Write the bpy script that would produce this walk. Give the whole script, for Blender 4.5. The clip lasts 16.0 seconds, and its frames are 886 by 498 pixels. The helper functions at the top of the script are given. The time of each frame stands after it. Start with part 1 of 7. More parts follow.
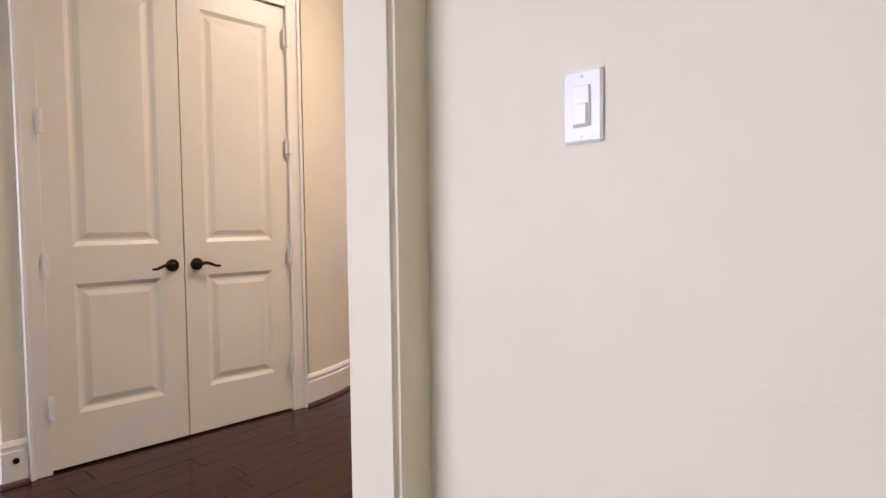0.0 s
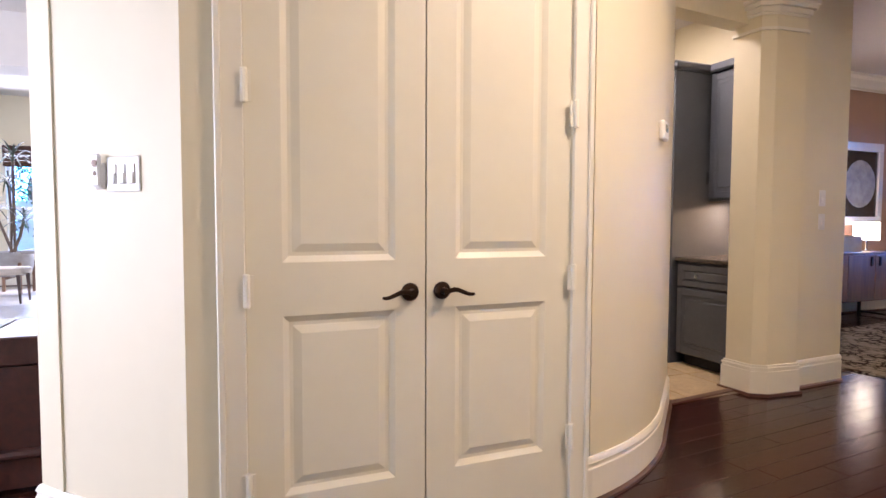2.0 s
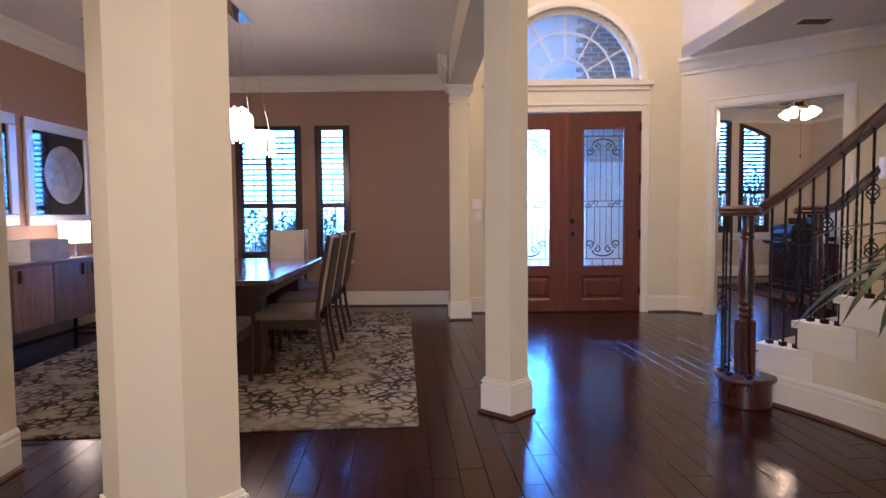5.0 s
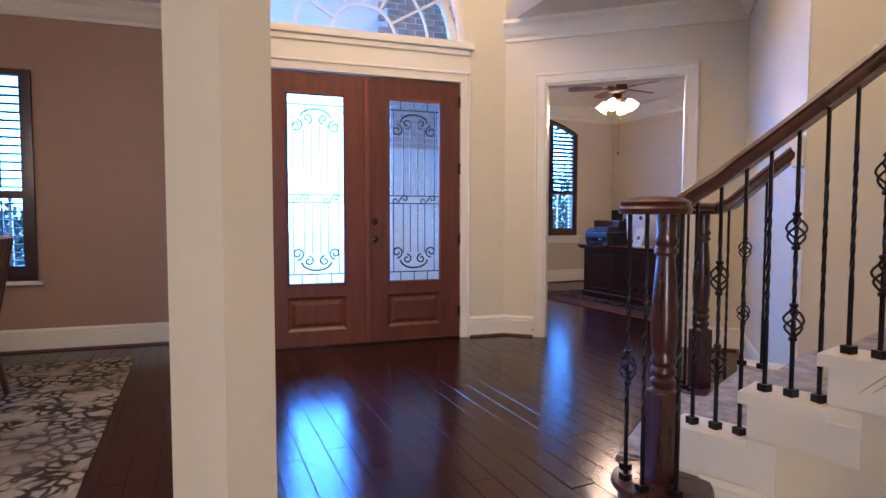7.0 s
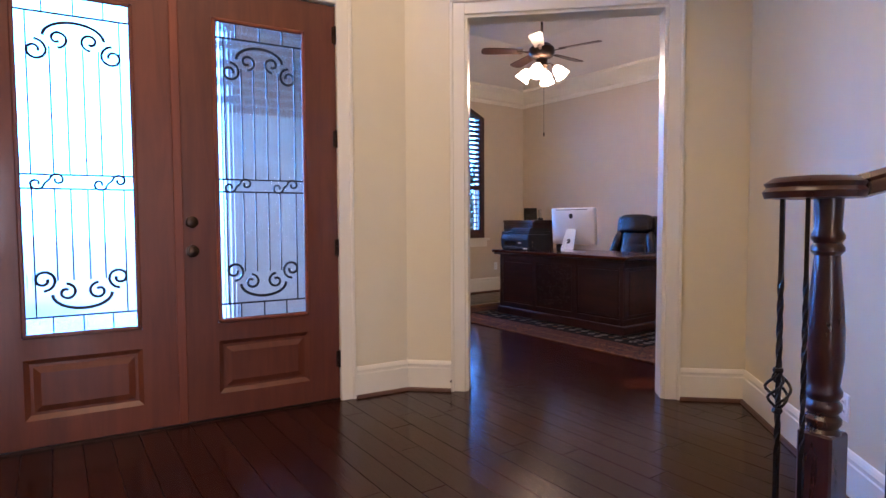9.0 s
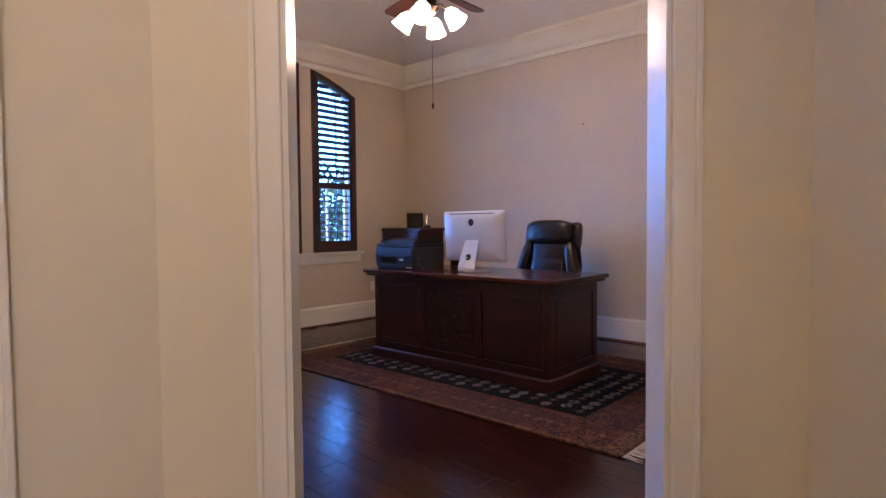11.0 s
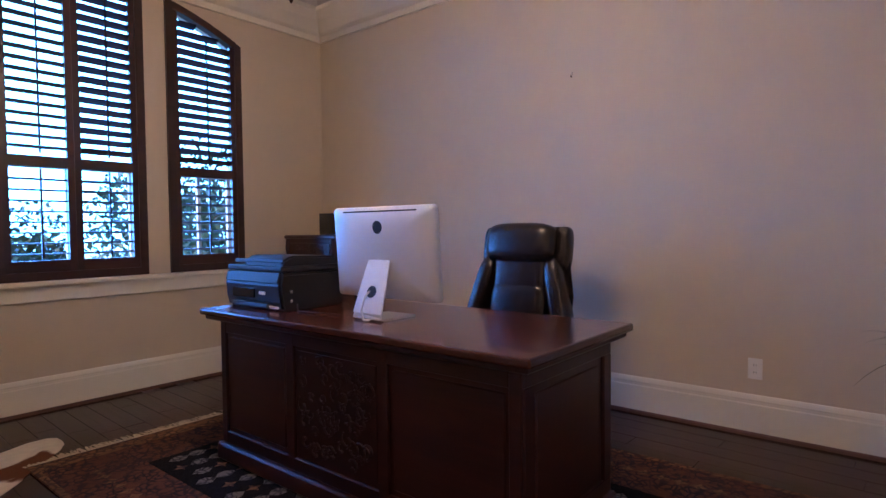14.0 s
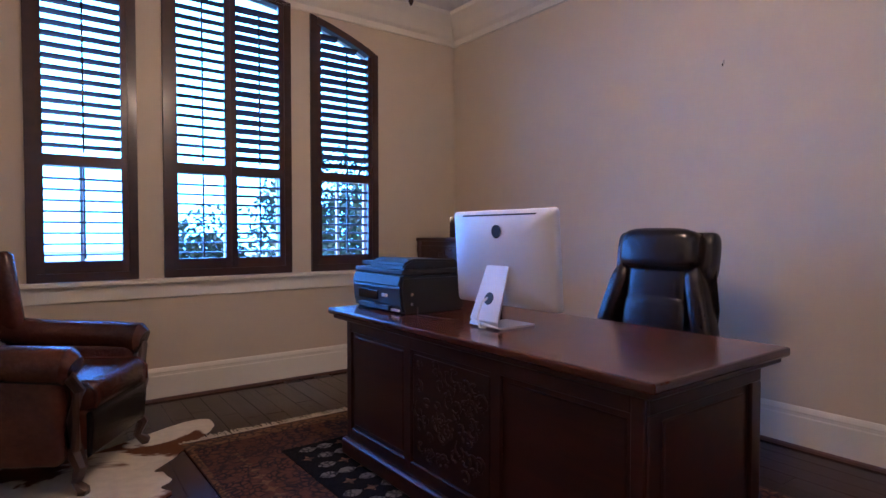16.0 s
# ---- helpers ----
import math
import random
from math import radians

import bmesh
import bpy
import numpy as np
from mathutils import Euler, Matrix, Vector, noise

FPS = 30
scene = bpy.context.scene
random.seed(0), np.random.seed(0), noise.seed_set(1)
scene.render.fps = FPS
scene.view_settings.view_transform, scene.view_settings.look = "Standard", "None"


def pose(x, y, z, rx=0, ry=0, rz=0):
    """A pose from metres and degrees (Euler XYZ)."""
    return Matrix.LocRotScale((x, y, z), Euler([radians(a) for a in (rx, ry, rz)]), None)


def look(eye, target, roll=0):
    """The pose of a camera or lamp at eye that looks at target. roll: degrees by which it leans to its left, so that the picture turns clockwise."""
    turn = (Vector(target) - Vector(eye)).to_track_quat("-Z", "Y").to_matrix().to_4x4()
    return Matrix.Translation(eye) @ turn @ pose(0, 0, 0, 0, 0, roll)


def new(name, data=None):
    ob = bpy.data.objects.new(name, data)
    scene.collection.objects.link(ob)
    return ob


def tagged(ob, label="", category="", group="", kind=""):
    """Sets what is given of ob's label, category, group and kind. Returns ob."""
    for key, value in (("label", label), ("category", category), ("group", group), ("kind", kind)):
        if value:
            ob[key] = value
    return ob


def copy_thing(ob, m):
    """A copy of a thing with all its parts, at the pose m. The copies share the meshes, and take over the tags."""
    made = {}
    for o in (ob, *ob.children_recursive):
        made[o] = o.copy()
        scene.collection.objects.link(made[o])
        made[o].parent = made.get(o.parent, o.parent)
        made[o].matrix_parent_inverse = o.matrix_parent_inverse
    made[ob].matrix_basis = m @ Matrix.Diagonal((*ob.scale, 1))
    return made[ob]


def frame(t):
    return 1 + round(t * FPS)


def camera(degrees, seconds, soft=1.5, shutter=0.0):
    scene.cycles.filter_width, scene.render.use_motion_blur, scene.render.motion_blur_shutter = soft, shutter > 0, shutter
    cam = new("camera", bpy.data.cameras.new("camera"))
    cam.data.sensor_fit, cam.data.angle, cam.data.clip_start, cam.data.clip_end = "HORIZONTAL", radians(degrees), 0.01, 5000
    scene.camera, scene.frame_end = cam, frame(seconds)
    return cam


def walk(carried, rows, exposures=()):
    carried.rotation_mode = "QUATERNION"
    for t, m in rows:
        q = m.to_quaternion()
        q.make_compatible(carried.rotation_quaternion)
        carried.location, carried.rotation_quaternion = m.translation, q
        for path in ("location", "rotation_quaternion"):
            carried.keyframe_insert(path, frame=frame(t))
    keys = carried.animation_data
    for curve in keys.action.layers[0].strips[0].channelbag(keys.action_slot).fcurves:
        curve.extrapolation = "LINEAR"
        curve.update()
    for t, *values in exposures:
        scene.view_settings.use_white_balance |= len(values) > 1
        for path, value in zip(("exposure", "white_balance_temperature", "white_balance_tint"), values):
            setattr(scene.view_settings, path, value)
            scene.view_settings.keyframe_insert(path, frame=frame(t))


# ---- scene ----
cam = camera(75.4, 16.0)
PATH = [
    (0, (0.958, 0.223, 1.141), (-0.454, 1.637, 1.051), -0.7),
    (0.5, (0.694, 0.398, 1.153), (-0.973, 1.499, 1.064), -0.5),
    (1, (0.395, 0.494, 1.173), (-1.428, 1.312, 1.076), -0.1),
    (1.5, (0.084, 0.559, 1.192), (-1.775, 1.29, 1.085), 0.2),
    (2, (-0.22, 0.668, 1.202), (-2.066, 1.43, 1.097), 0.2),
    (2.5, (-0.515, 0.824, 1.199), (-2.203, 1.892, 1.091), 0.2),
    (3, (-0.725, 1.038, 1.193), (-2.075, 2.51, 1.087), 0.0),
    (3.5, (-0.839, 1.291, 1.22), (-1.909, 2.976, 1.105), -0.0),
    (4, (-0.914, 1.591, 1.207), (-1.542, 3.487, 1.091), -0.3),
    (4.5, (-0.94, 1.941, 1.198), (-1.26, 3.912, 1.083), -0.4),
    (5, (-0.933, 2.37, 1.19), (-0.956, 4.367, 1.079), -0.5),
    (5.2, (-0.917, 2.549, 1.183), (-0.834, 4.544, 1.074), -0.6),
    (7.3, (-0.436, 4.53, 1.167), (0.234, 6.412, 1.057), -0.2),
    (7.5, (-0.376, 4.721, 1.161), (0.305, 6.598, 1.052), -0.5),
    (8, (-0.229, 5.169, 1.122), (0.514, 7.024, 1.029), -0.5),
    (8.5, (-0.036, 5.625, 1.131), (0.792, 7.443, 1.031), -0.4),
    (9, (0.203, 6.01, 1.137), (1.195, 7.745, 1.034), -0.3),
    (9.5, (0.47, 6.386, 1.138), (1.583, 8.046, 1.039), -0.3),
    (10, (0.765, 6.752, 1.145), (1.962, 8.354, 1.047), -0.4),
    (10.2, (0.883, 6.906, 1.148), (2.108, 8.488, 1.051), -0.4),
    (12.3, (2.212, 8.239, 1.115), (3.605, 9.673, 1.053), -0.6),
    (12.5, (2.339, 8.32, 1.128), (3.726, 9.759, 1.055), -0.6),
    (13, (2.579, 8.515, 1.144), (3.973, 9.947, 1.07), -0.6),
    (13.5, (2.829, 8.654, 1.141), (4.222, 10.088, 1.072), -0.6),
    (14, (3.015, 8.795, 1.154), (4.407, 10.23, 1.086), -0.6),
    (14.5, (3.125, 8.849, 1.163), (4.483, 10.316, 1.096), -0.5),
    (15, (3.184, 8.846, 1.153), (4.411, 10.424, 1.095), -0.3),
    (15.5, (3.166, 8.837, 1.161), (4.259, 10.511, 1.1), -0.2),
    (16, (3.142, 8.823, 1.161), (4.15, 10.549, 1.105), 0.0),
]
walk(cam, [(t, look(eye, target, roll)) for t, eye, target, roll in PATH], [(0.0, -0.12, 5900, 31), (2.0, 0.2, 6000, 28), (3.5, -0.15, 6000, 28), (5.0, -0.1, 5900, 31), (7.5, 0.08, 5850, 30), (10.0, 0.02, 6100, 31), (12.5, -0.33, 6150, 34), (16.0, -0.33, 5800, 34)])

# ---- world, sun, exposure ----
world = bpy.data.worlds.new("sky")
scene.world = world
world.use_nodes = True
wn = world.node_tree
sky = wn.nodes.new("ShaderNodeTexSky")
sky.sky_type = "NISHITA"
sky.sun_disc = False
sky.sun_elevation, sky.sun_rotation = radians(38), radians(-127)
wn.links.new(sky.outputs[0], wn.nodes["Background"].inputs[0])
wn.nodes["Background"].inputs[1].default_value = 0.15


def lamp(name, kind, at, power, colour, size=0.2, target=None, sy=None, spread=None):
    d = bpy.data.lights.new(name, kind)
    d.energy, d.color = power, colour
    if kind == "AREA":
        d.size = size
        if sy:
            d.shape, d.size_y = "RECTANGLE", sy
        if spread:
            d.spread = radians(spread)
    elif kind == "SUN":
        d.angle = radians(0.6)
    else:
        d.shadow_soft_size = size
    ob = new(name, d)
    ob.matrix_world = look(at, target) if target else Matrix.Translation(at)
    return ob


WARM = (1.0, 0.76, 0.46)
lamp("sun", "SUN", (-20, 3, 16), 4.5, (1.0, 0.93, 0.82), target=(0, 0, 0))
# daylight standing in the window openings
lamp("living_daylight", "AREA", (-12.0, -1.5, 1.6), 250, (0.86, 0.92, 1.0), 3.5, (-2, 0.6, 1.4), 1.8)
lamp("great_room_daylight", "AREA", (-3.2, -5.85, 1.6), 455, (0.92, 0.95, 1.0), 5.0, (-2.4, 0.6, 1.3), 2.3)
# the house lamps, with unseen fill lamps added for hall and pantry
lamp("foyer_chandelier_light", "POINT", (0.3, 7.0, 4.7), 225, WARM, 1.3)
# unseen fill lamp, added to brighten the hall and closet doors
lamp("hall_fill_light", "AREA", (-0.9, 2.45, 3.0), 55, (1.0, 0.80, 0.54), 0.5, (-0.9, 2.45, 0))
lamp("dining_chandelier_light", "POINT", (-2.82, 7.45, 1.72), 22, (1.0, 0.80, 0.58), 0.25)
lamp("office_fan_light", "POINT", (4.10, 10.74, 2.52), 70, (1.0, 0.74, 0.45), 0.14)
# fill lamp with no visible fitting, added to lift the dark pantry
lamp("pantry_fill_light", "AREA", (-3.9, 3.8, 3.0), 45, (1.0, 0.86, 0.68), 0.4, (-3.9, 3.8, 0))
lamp("under_cabinet_light", "AREA", (-3.55, 4.72, 1.34), 11.0, (1.0, 0.72, 0.42), 0.5, (-3.55, 4.8, 0.8), 0.08)
lamp("sideboard_lamp_light", "POINT", (-4.72, 8.12, 1.08), 4, (1.0, 0.78, 0.5), 0.06)


# ---- materials ----
def material(name, colour, rough=0.5, metal=0.0, vary=0.08, scale=6.0, bump=0.0, bscale=60.0, spec=0.5, stretch=None, emit=None, coat=0.0, dark=None):
    m = bpy.data.materials.new(name)
    m.use_nodes = True
    t = m.node_tree
    b = t.nodes["Principled BSDF"]
    b.inputs["Roughness"].default_value = rough
    b.inputs["Metallic"].default_value = metal
    b.inputs["Specular IOR Level"].default_value = spec
    b.inputs["Coat Weight"].default_value = coat
    b.inputs["Coat Roughness"].default_value = 0.15
    co = t.nodes.new("ShaderNodeTexCoord")
    mp = t.nodes.new("ShaderNodeMapping")
    t.links.new(co.outputs["Object"], mp.inputs[0])
    if stretch:
        mp.inputs["Scale"].default_value = stretch
    n1 = t.nodes.new("ShaderNodeTexNoise")
    n1.inputs["Scale"].default_value, n1.inputs["Detail"].default_value = scale, 6
    t.links.new(mp.outputs[0], n1.inputs["Vector"])
    n2 = t.nodes.new("ShaderNodeTexNoise")
    n2.inputs["Scale"].default_value, n2.inputs["Detail"].default_value = scale * 9, 4
    t.links.new(mp.outputs[0], n2.inputs["Vector"])
    mix = t.nodes.new("ShaderNodeMix")
    mix.data_type = "FLOAT"
    mix.inputs[0].default_value = 0.35
    t.links.new(n1.outputs[0], mix.inputs[2])
    t.links.new(n2.outputs[0], mix.inputs[3])
    ramp = t.nodes.new("ShaderNodeValToRGB")
    lo = dark if dark else tuple(c * (1 - 2.2 * vary) for c in colour)
    hi = colour if dark else tuple(min(1, c * (1 + 1.2 * vary)) for c in colour)
    ramp.color_ramp.elements[0].position, ramp.color_ramp.elements[1].position = 0.3, 0.7
    ramp.color_ramp.elements[0].color, ramp.color_ramp.elements[1].color = (*lo, 1), (*hi, 1)
    t.links.new(mix.outputs[0], ramp.inputs[0])
    t.links.new(ramp.outputs[0], b.inputs["Base Color"])
    if bump:
        n3 = t.nodes.new("ShaderNodeTexNoise")
        n3.inputs["Scale"].default_value, n3.inputs["Detail"].default_value = bscale, 5
        t.links.new(mp.outputs[0], n3.inputs["Vector"])
        bp = t.nodes.new("ShaderNodeBump")
        bp.inputs["Strength"].default_value, bp.inputs["Distance"].default_value = bump, 0.01
        t.links.new(n3.outputs[0], bp.inputs["Height"])
        t.links.new(bp.outputs[0], b.inputs["Normal"])
    if emit:
        b.inputs["Emission Color"].default_value = (*emit[:3], 1)
        b.inputs["Emission Strength"].default_value = emit[3]
    return m


def wood(name, light, dark, rough=0.35, grain=(14, 1.2, 14), bump=0.12, island=False, coat=0.25, bands=0.55):
    """Wood with streaks along local y."""
    m = bpy.data.materials.new(name)
    m.use_nodes = True
    t = m.node_tree
    b = t.nodes["Principled BSDF"]
    b.inputs["Coat Weight"].default_value, b.inputs["Coat Roughness"].default_value = coat, 0.12
    co = t.nodes.new("ShaderNodeTexCoord")
    mp = t.nodes.new("ShaderNodeMapping")
    mp.inputs["Scale"].default_value = grain
    t.links.new(co.outputs["Object"], mp.inputs[0])
    rnd = t.nodes.new("ShaderNodeNewGeometry" if island else "ShaderNodeObjectInfo")
    mul = t.nodes.new("ShaderNodeVectorMath")
    mul.operation = "MULTIPLY"
    mul.inputs[1].default_value = (37, 53, 71)
    t.links.new(rnd.outputs["Random Per Island" if island else "Random"], mul.inputs[0])
    add = t.nodes.new("ShaderNodeVectorMath")
    t.links.new(mp.outputs[0], add.inputs[0])
    t.links.new(mul.outputs[0], add.inputs[1])
    n = t.nodes.new("ShaderNodeTexNoise")
    n.inputs["Scale"].default_value, n.inputs["Detail"].default_value, n.inputs["Roughness"].default_value = 1.6, 8, 0.62
    n.inputs["Distortion"].default_value = 0.6
    t.links.new(add.outputs[0], n.inputs["Vector"])
    ramp = t.nodes.new("ShaderNodeValToRGB")
    ramp.color_ramp.elements[0].position, ramp.color_ramp.elements[1].position = 0.5 - bands / 2, 0.5 + bands / 2
    ramp.color_ramp.elements[0].color, ramp.color_ramp.elements[1].color = (*dark, 1), (*light, 1)
    t.links.new(n.outputs[0], ramp.inputs[0])
    hsv = t.nodes.new("ShaderNodeHueSaturation")
    rr = t.nodes.new("ShaderNodeMapRange")
    rr.inputs[3].default_value, rr.inputs[4].default_value = 0.72, 1.25
    t.links.new(rnd.outputs["Random Per Island" if island else "Random"], rr.inputs[0])
    t.links.new(rr.outputs[0], hsv.inputs["Value"])
    t.links.new(ramp.outputs[0], hsv.inputs["Color"])
    t.links.new(hsv.outputs[0], b.inputs["Base Color"])
    r2 = t.nodes.new("ShaderNodeMapRange")
    r2.inputs[3].default_value, r2.inputs[4].default_value = rough - 0.06, rough + 0.1
    t.links.new(n.outputs[0], r2.inputs[0])
    t.links.new(r2.outputs[0], b.inputs["Roughness"])
    bp = t.nodes.new("ShaderNodeBump")
    bp.inputs["Strength"].default_value, bp.inputs["Distance"].default_value = bump, 0.004
    t.links.new(n.outputs[0], bp.inputs["Height"])
    t.links.new(bp.outputs[0], b.inputs["Normal"])
    return m


def glass(name, colour=(1, 1, 1), rough=0.0, ripple=0.0):
    m = bpy.data.materials.new(name)
    m.use_nodes = True
    t = m.node_tree
    b = t.nodes["Principled BSDF"]
    b.inputs["Base Color"].default_value = (*colour, 1)
    b.inputs["Transmission Weight"].default_value = 1
    b.inputs["Roughness"].default_value = rough
    b.inputs["IOR"].default_value = 1.3
    if ripple:
        co = t.nodes.new("ShaderNodeTexCoord")
        w = t.nodes.new("ShaderNodeTexWave")
        w.inputs["Scale"].default_value = ripple
        t.links.new(co.outputs["Object"], w.inputs["Vector"])
        bp = t.nodes.new("ShaderNodeBump")
        bp.inputs["Strength"].default_value, bp.inputs["Distance"].default_value = 0.5, 0.01
        t.links.new(w.outputs["Color"], bp.inputs["Height"])
        t.links.new(bp.outputs[0], b.inputs["Normal"])
    return m


PAINT = material("cream wall paint", (0.74, 0.675, 0.50), 0.55, vary=0.02, scale=0.8, bump=0.06, bscale=220)
OFFICE_PAINT = material("beige wall paint", (0.62, 0.53, 0.40), 0.6, vary=0.025, scale=0.8, bump=0.06, bscale=220)
MAUVE = material("mauve brown wall paint", (0.40, 0.255, 0.175), 0.55, vary=0.03, scale=0.9, bump=0.06, bscale=220)
CEIL = material("white ceiling paint", (0.72, 0.69, 0.65), 0.8, vary=0.02, scale=1.2, bump=0.12, bscale=160)
TRIM = material("white gloss trim paint", (0.80, 0.765, 0.655), 0.32, vary=0.015, scale=2)
DOORP = material("ivory door paint", (0.78, 0.74, 0.60), 0.36, vary=0.015, scale=2)
SHOE = material("dark stained shoe moulding", (0.10, 0.045, 0.028), 0.4, vary=0.15, scale=8)
FLOOR = wood("hand scraped dark wood floor", (0.040, 0.0082, 0.0044), (0.014, 0.0034, 0.0025), 0.17, (16, 1.0, 16), 0.16, False, 0.0)
FLOOR2 = wood("hand scraped dark wood floor far", (0.040, 0.0082, 0.0044), (0.014, 0.0034, 0.0025), 0.17, (16, 1.0, 16), 0.16, True, 0.0)
for fm in (FLOOR, FLOOR2):
    fm.node_tree.nodes["Principled BSDF"].inputs["Specular IOR Level"].default_value = 0.32
GROOVE = material("floor groove", (0.028, 0.008, 0.005), 0.3, vary=0.2)
MAHOG = wood("red mahogany door", (0.20, 0.050, 0.022), (0.10, 0.023, 0.011), 0.38, (10, 10, 1.0), 0.1)
DESKW = wood("dark rosewood desk", (0.062, 0.0145, 0.009), (0.018, 0.005, 0.004), 0.30, (9, 1.0, 9), 0.08, coat=0.05)
DESKTOP = wood("polished rosewood top", (0.085, 0.021, 0.012), (0.030, 0.008, 0.005), 0.16, (9, 1.0, 9), 0.03, coat=0.3)
RAILW = wood("polished cherry rail", (0.085, 0.022, 0.014), (0.028, 0.008, 0.006), 0.27, (10, 10, 2), 0.05, coat=0.35)
SHUTW = wood("dark shutter wood", (0.055, 0.020, 0.013), (0.020, 0.008, 0.006), 0.35, (2, 8, 8), 0.06)
WALNUT = wood("walnut veneer", (0.30, 0.165, 0.09), (0.10, 0.05, 0.028), 0.35, (9, 9, 0.9), 0.08)
CHAIRW = wood("dark chair wood", (0.075, 0.035, 0.022), (0.03, 0.014, 0.010), 0.35, (8, 8, 1.2), 0.06)
IRON = material("black wrought iron", (0.018, 0.015, 0.014), 0.38, 0.6, vary=0.2, scale=30, bump=0.15, bscale=90)
BRONZE = material("oil rubbed bronze", (0.045, 0.028, 0.02), 0.3, 0.85, vary=0.2, scale=20)
PLASTIC = material("white switch plastic", (0.82, 0.81, 0.78), 0.3, vary=0.01)
CARPET = material("grey beige stair carpet", (0.42, 0.38, 0.34), 0.95, vary=0.28, scale=16, bump=1.0, bscale=170)
CABG = material("charcoal cabinet paint", (0.070, 0.078, 0.096), 0.42, vary=0.08, scale=6)
STONE = material("dark granite counter", (0.075, 0.062, 0.052), 0.2, vary=0.4, scale=30)
SPLASH = material("brown tile backsplash", (0.22, 0.14, 0.085), 0.4, vary=0.1, scale=5, bump=0.1, bscale=30)
STEEL = material("brushed stainless steel", (0.62, 0.61, 0.60), 0.24, 1.0, vary=0.04, scale=10, stretch=(1, 20, 20))
CHROME = material("bright chrome", (0.8, 0.8, 0.8), 0.1, 1.0, vary=0.01)
BLACK = material("black plastic", (0.015, 0.015, 0.017), 0.4, vary=0.12, scale=12)
BLACKGL = material("black glass", (0.01, 0.01, 0.012), 0.06, vary=0.05)
ALU = material("matt aluminium", (0.76, 0.77, 0.79), 0.34, 0.3, vary=0.015)
LEATHER = material("brown worn leather", (0.095, 0.030, 0.019), 0.27, vary=0.3, scale=5, bump=0.3, bscale=70, dark=(0.040, 0.013, 0.009))
BLEATHER = material("black bonded leather", (0.017, 0.012, 0.011), 0.25, vary=0.1, scale=5, bump=0.1, bscale=110)
FABRIC = material("cream upholstery", (0.60, 0.53, 0.43), 0.9, vary=0.06, scale=10, bump=0.4, bscale=260)
GFABRIC = material("taupe upholstery", (0.22, 0.17, 0.14), 0.9, vary=0.12, scale=10, bump=0.4, bscale=260)
LEAF = material("green leaf", (0.019, 0.042, 0.013), 0.42, vary=0.4, scale=9)
LEAFT = material("garden leaf", (0.085, 0.14, 0.055), 0.5, vary=0.4, scale=3)
LEAFY = material("yellow leaf edge", (0.13, 0.145, 0.05), 0.45, vary=0.2, scale=9)
BARK = material("plant stem", (0.16, 0.11, 0.07), 0.8, vary=0.25, scale=25, bump=0.5, bscale=60)
SOIL = material("potting soil", (0.035, 0.024, 0.016), 0.95, vary=0.4, scale=50, bump=0.8, bscale=90)
CERAMIC = material("white ceramic", (0.72, 0.71, 0.72), 0.28, vary=0.02)
CONCRETE = material("grey planter concrete", (0.36, 0.35, 0.34), 0.8, vary=0.1, scale=9, bump=0.2, bscale=60)
TILE = material("beige stone tile", (0.46, 0.35, 0.20), 0.35, vary=0.16, scale=3.5, bump=0.05, bscale=30)
TILEG = material("grey stone tile", (0.42, 0.40, 0.38), 0.4, vary=0.14, scale=2.5)
GROUT = material("grout", (0.24, 0.19, 0.13), 0.9, vary=0.1)
TRUNKW = wood("old red chest wood", (0.10, 0.026, 0.017), (0.035, 0.011, 0.008), 0.42, (2, 12, 12), 0.2)
BRICK = material("pale red brick", (0.45, 0.31, 0.25), 0.85, vary=0.2, scale=5, bump=0.4, bscale=50)
MORTAR = material("mortar", (0.66, 0.64, 0.61), 0.9, vary=0.08)
GRASS = material("lawn", (0.07, 0.12, 0.03), 0.95, vary=0.35, scale=3, bump=0.6, bscale=40)
PAVE = material("concrete paving", (0.66, 0.64, 0.60), 0.85, vary=0.08, scale=3, bump=0.15, bscale=40)
SHADE = material("woven brown roman shade", (0.075, 0.035, 0.022), 0.9, vary=0.3, scale=8, stretch=(1, 1, 30))
PANE = glass("clear window glass")
DOORGLASS = glass("reeded door glass", (0.92, 0.96, 1.0), 0.12, 14)
CRYSTAL = material("lit crystal", (0.9, 0.85, 0.75), 0.15, vary=0.02, emit=(1.0, 0.86, 0.66, 9.0))
BULB = material("lit frosted bulb glass", (0.9, 0.85, 0.75), 0.4, vary=0.02, emit=(1.0, 0.80, 0.52, 11.0))
DARKART = material("smoked mirror glass", (0.030, 0.034, 0.042), 0.05, vary=0.1, spec=0.8)
AGATE = material("mottled pale agate", (0.50, 0.53, 0.58), 0.12, vary=0.3, scale=9, dark=(0.22, 0.24, 0.28))
SILVER = material("pale silver frame", (0.72, 0.72, 0.72), 0.35, 0.2, vary=0.03)


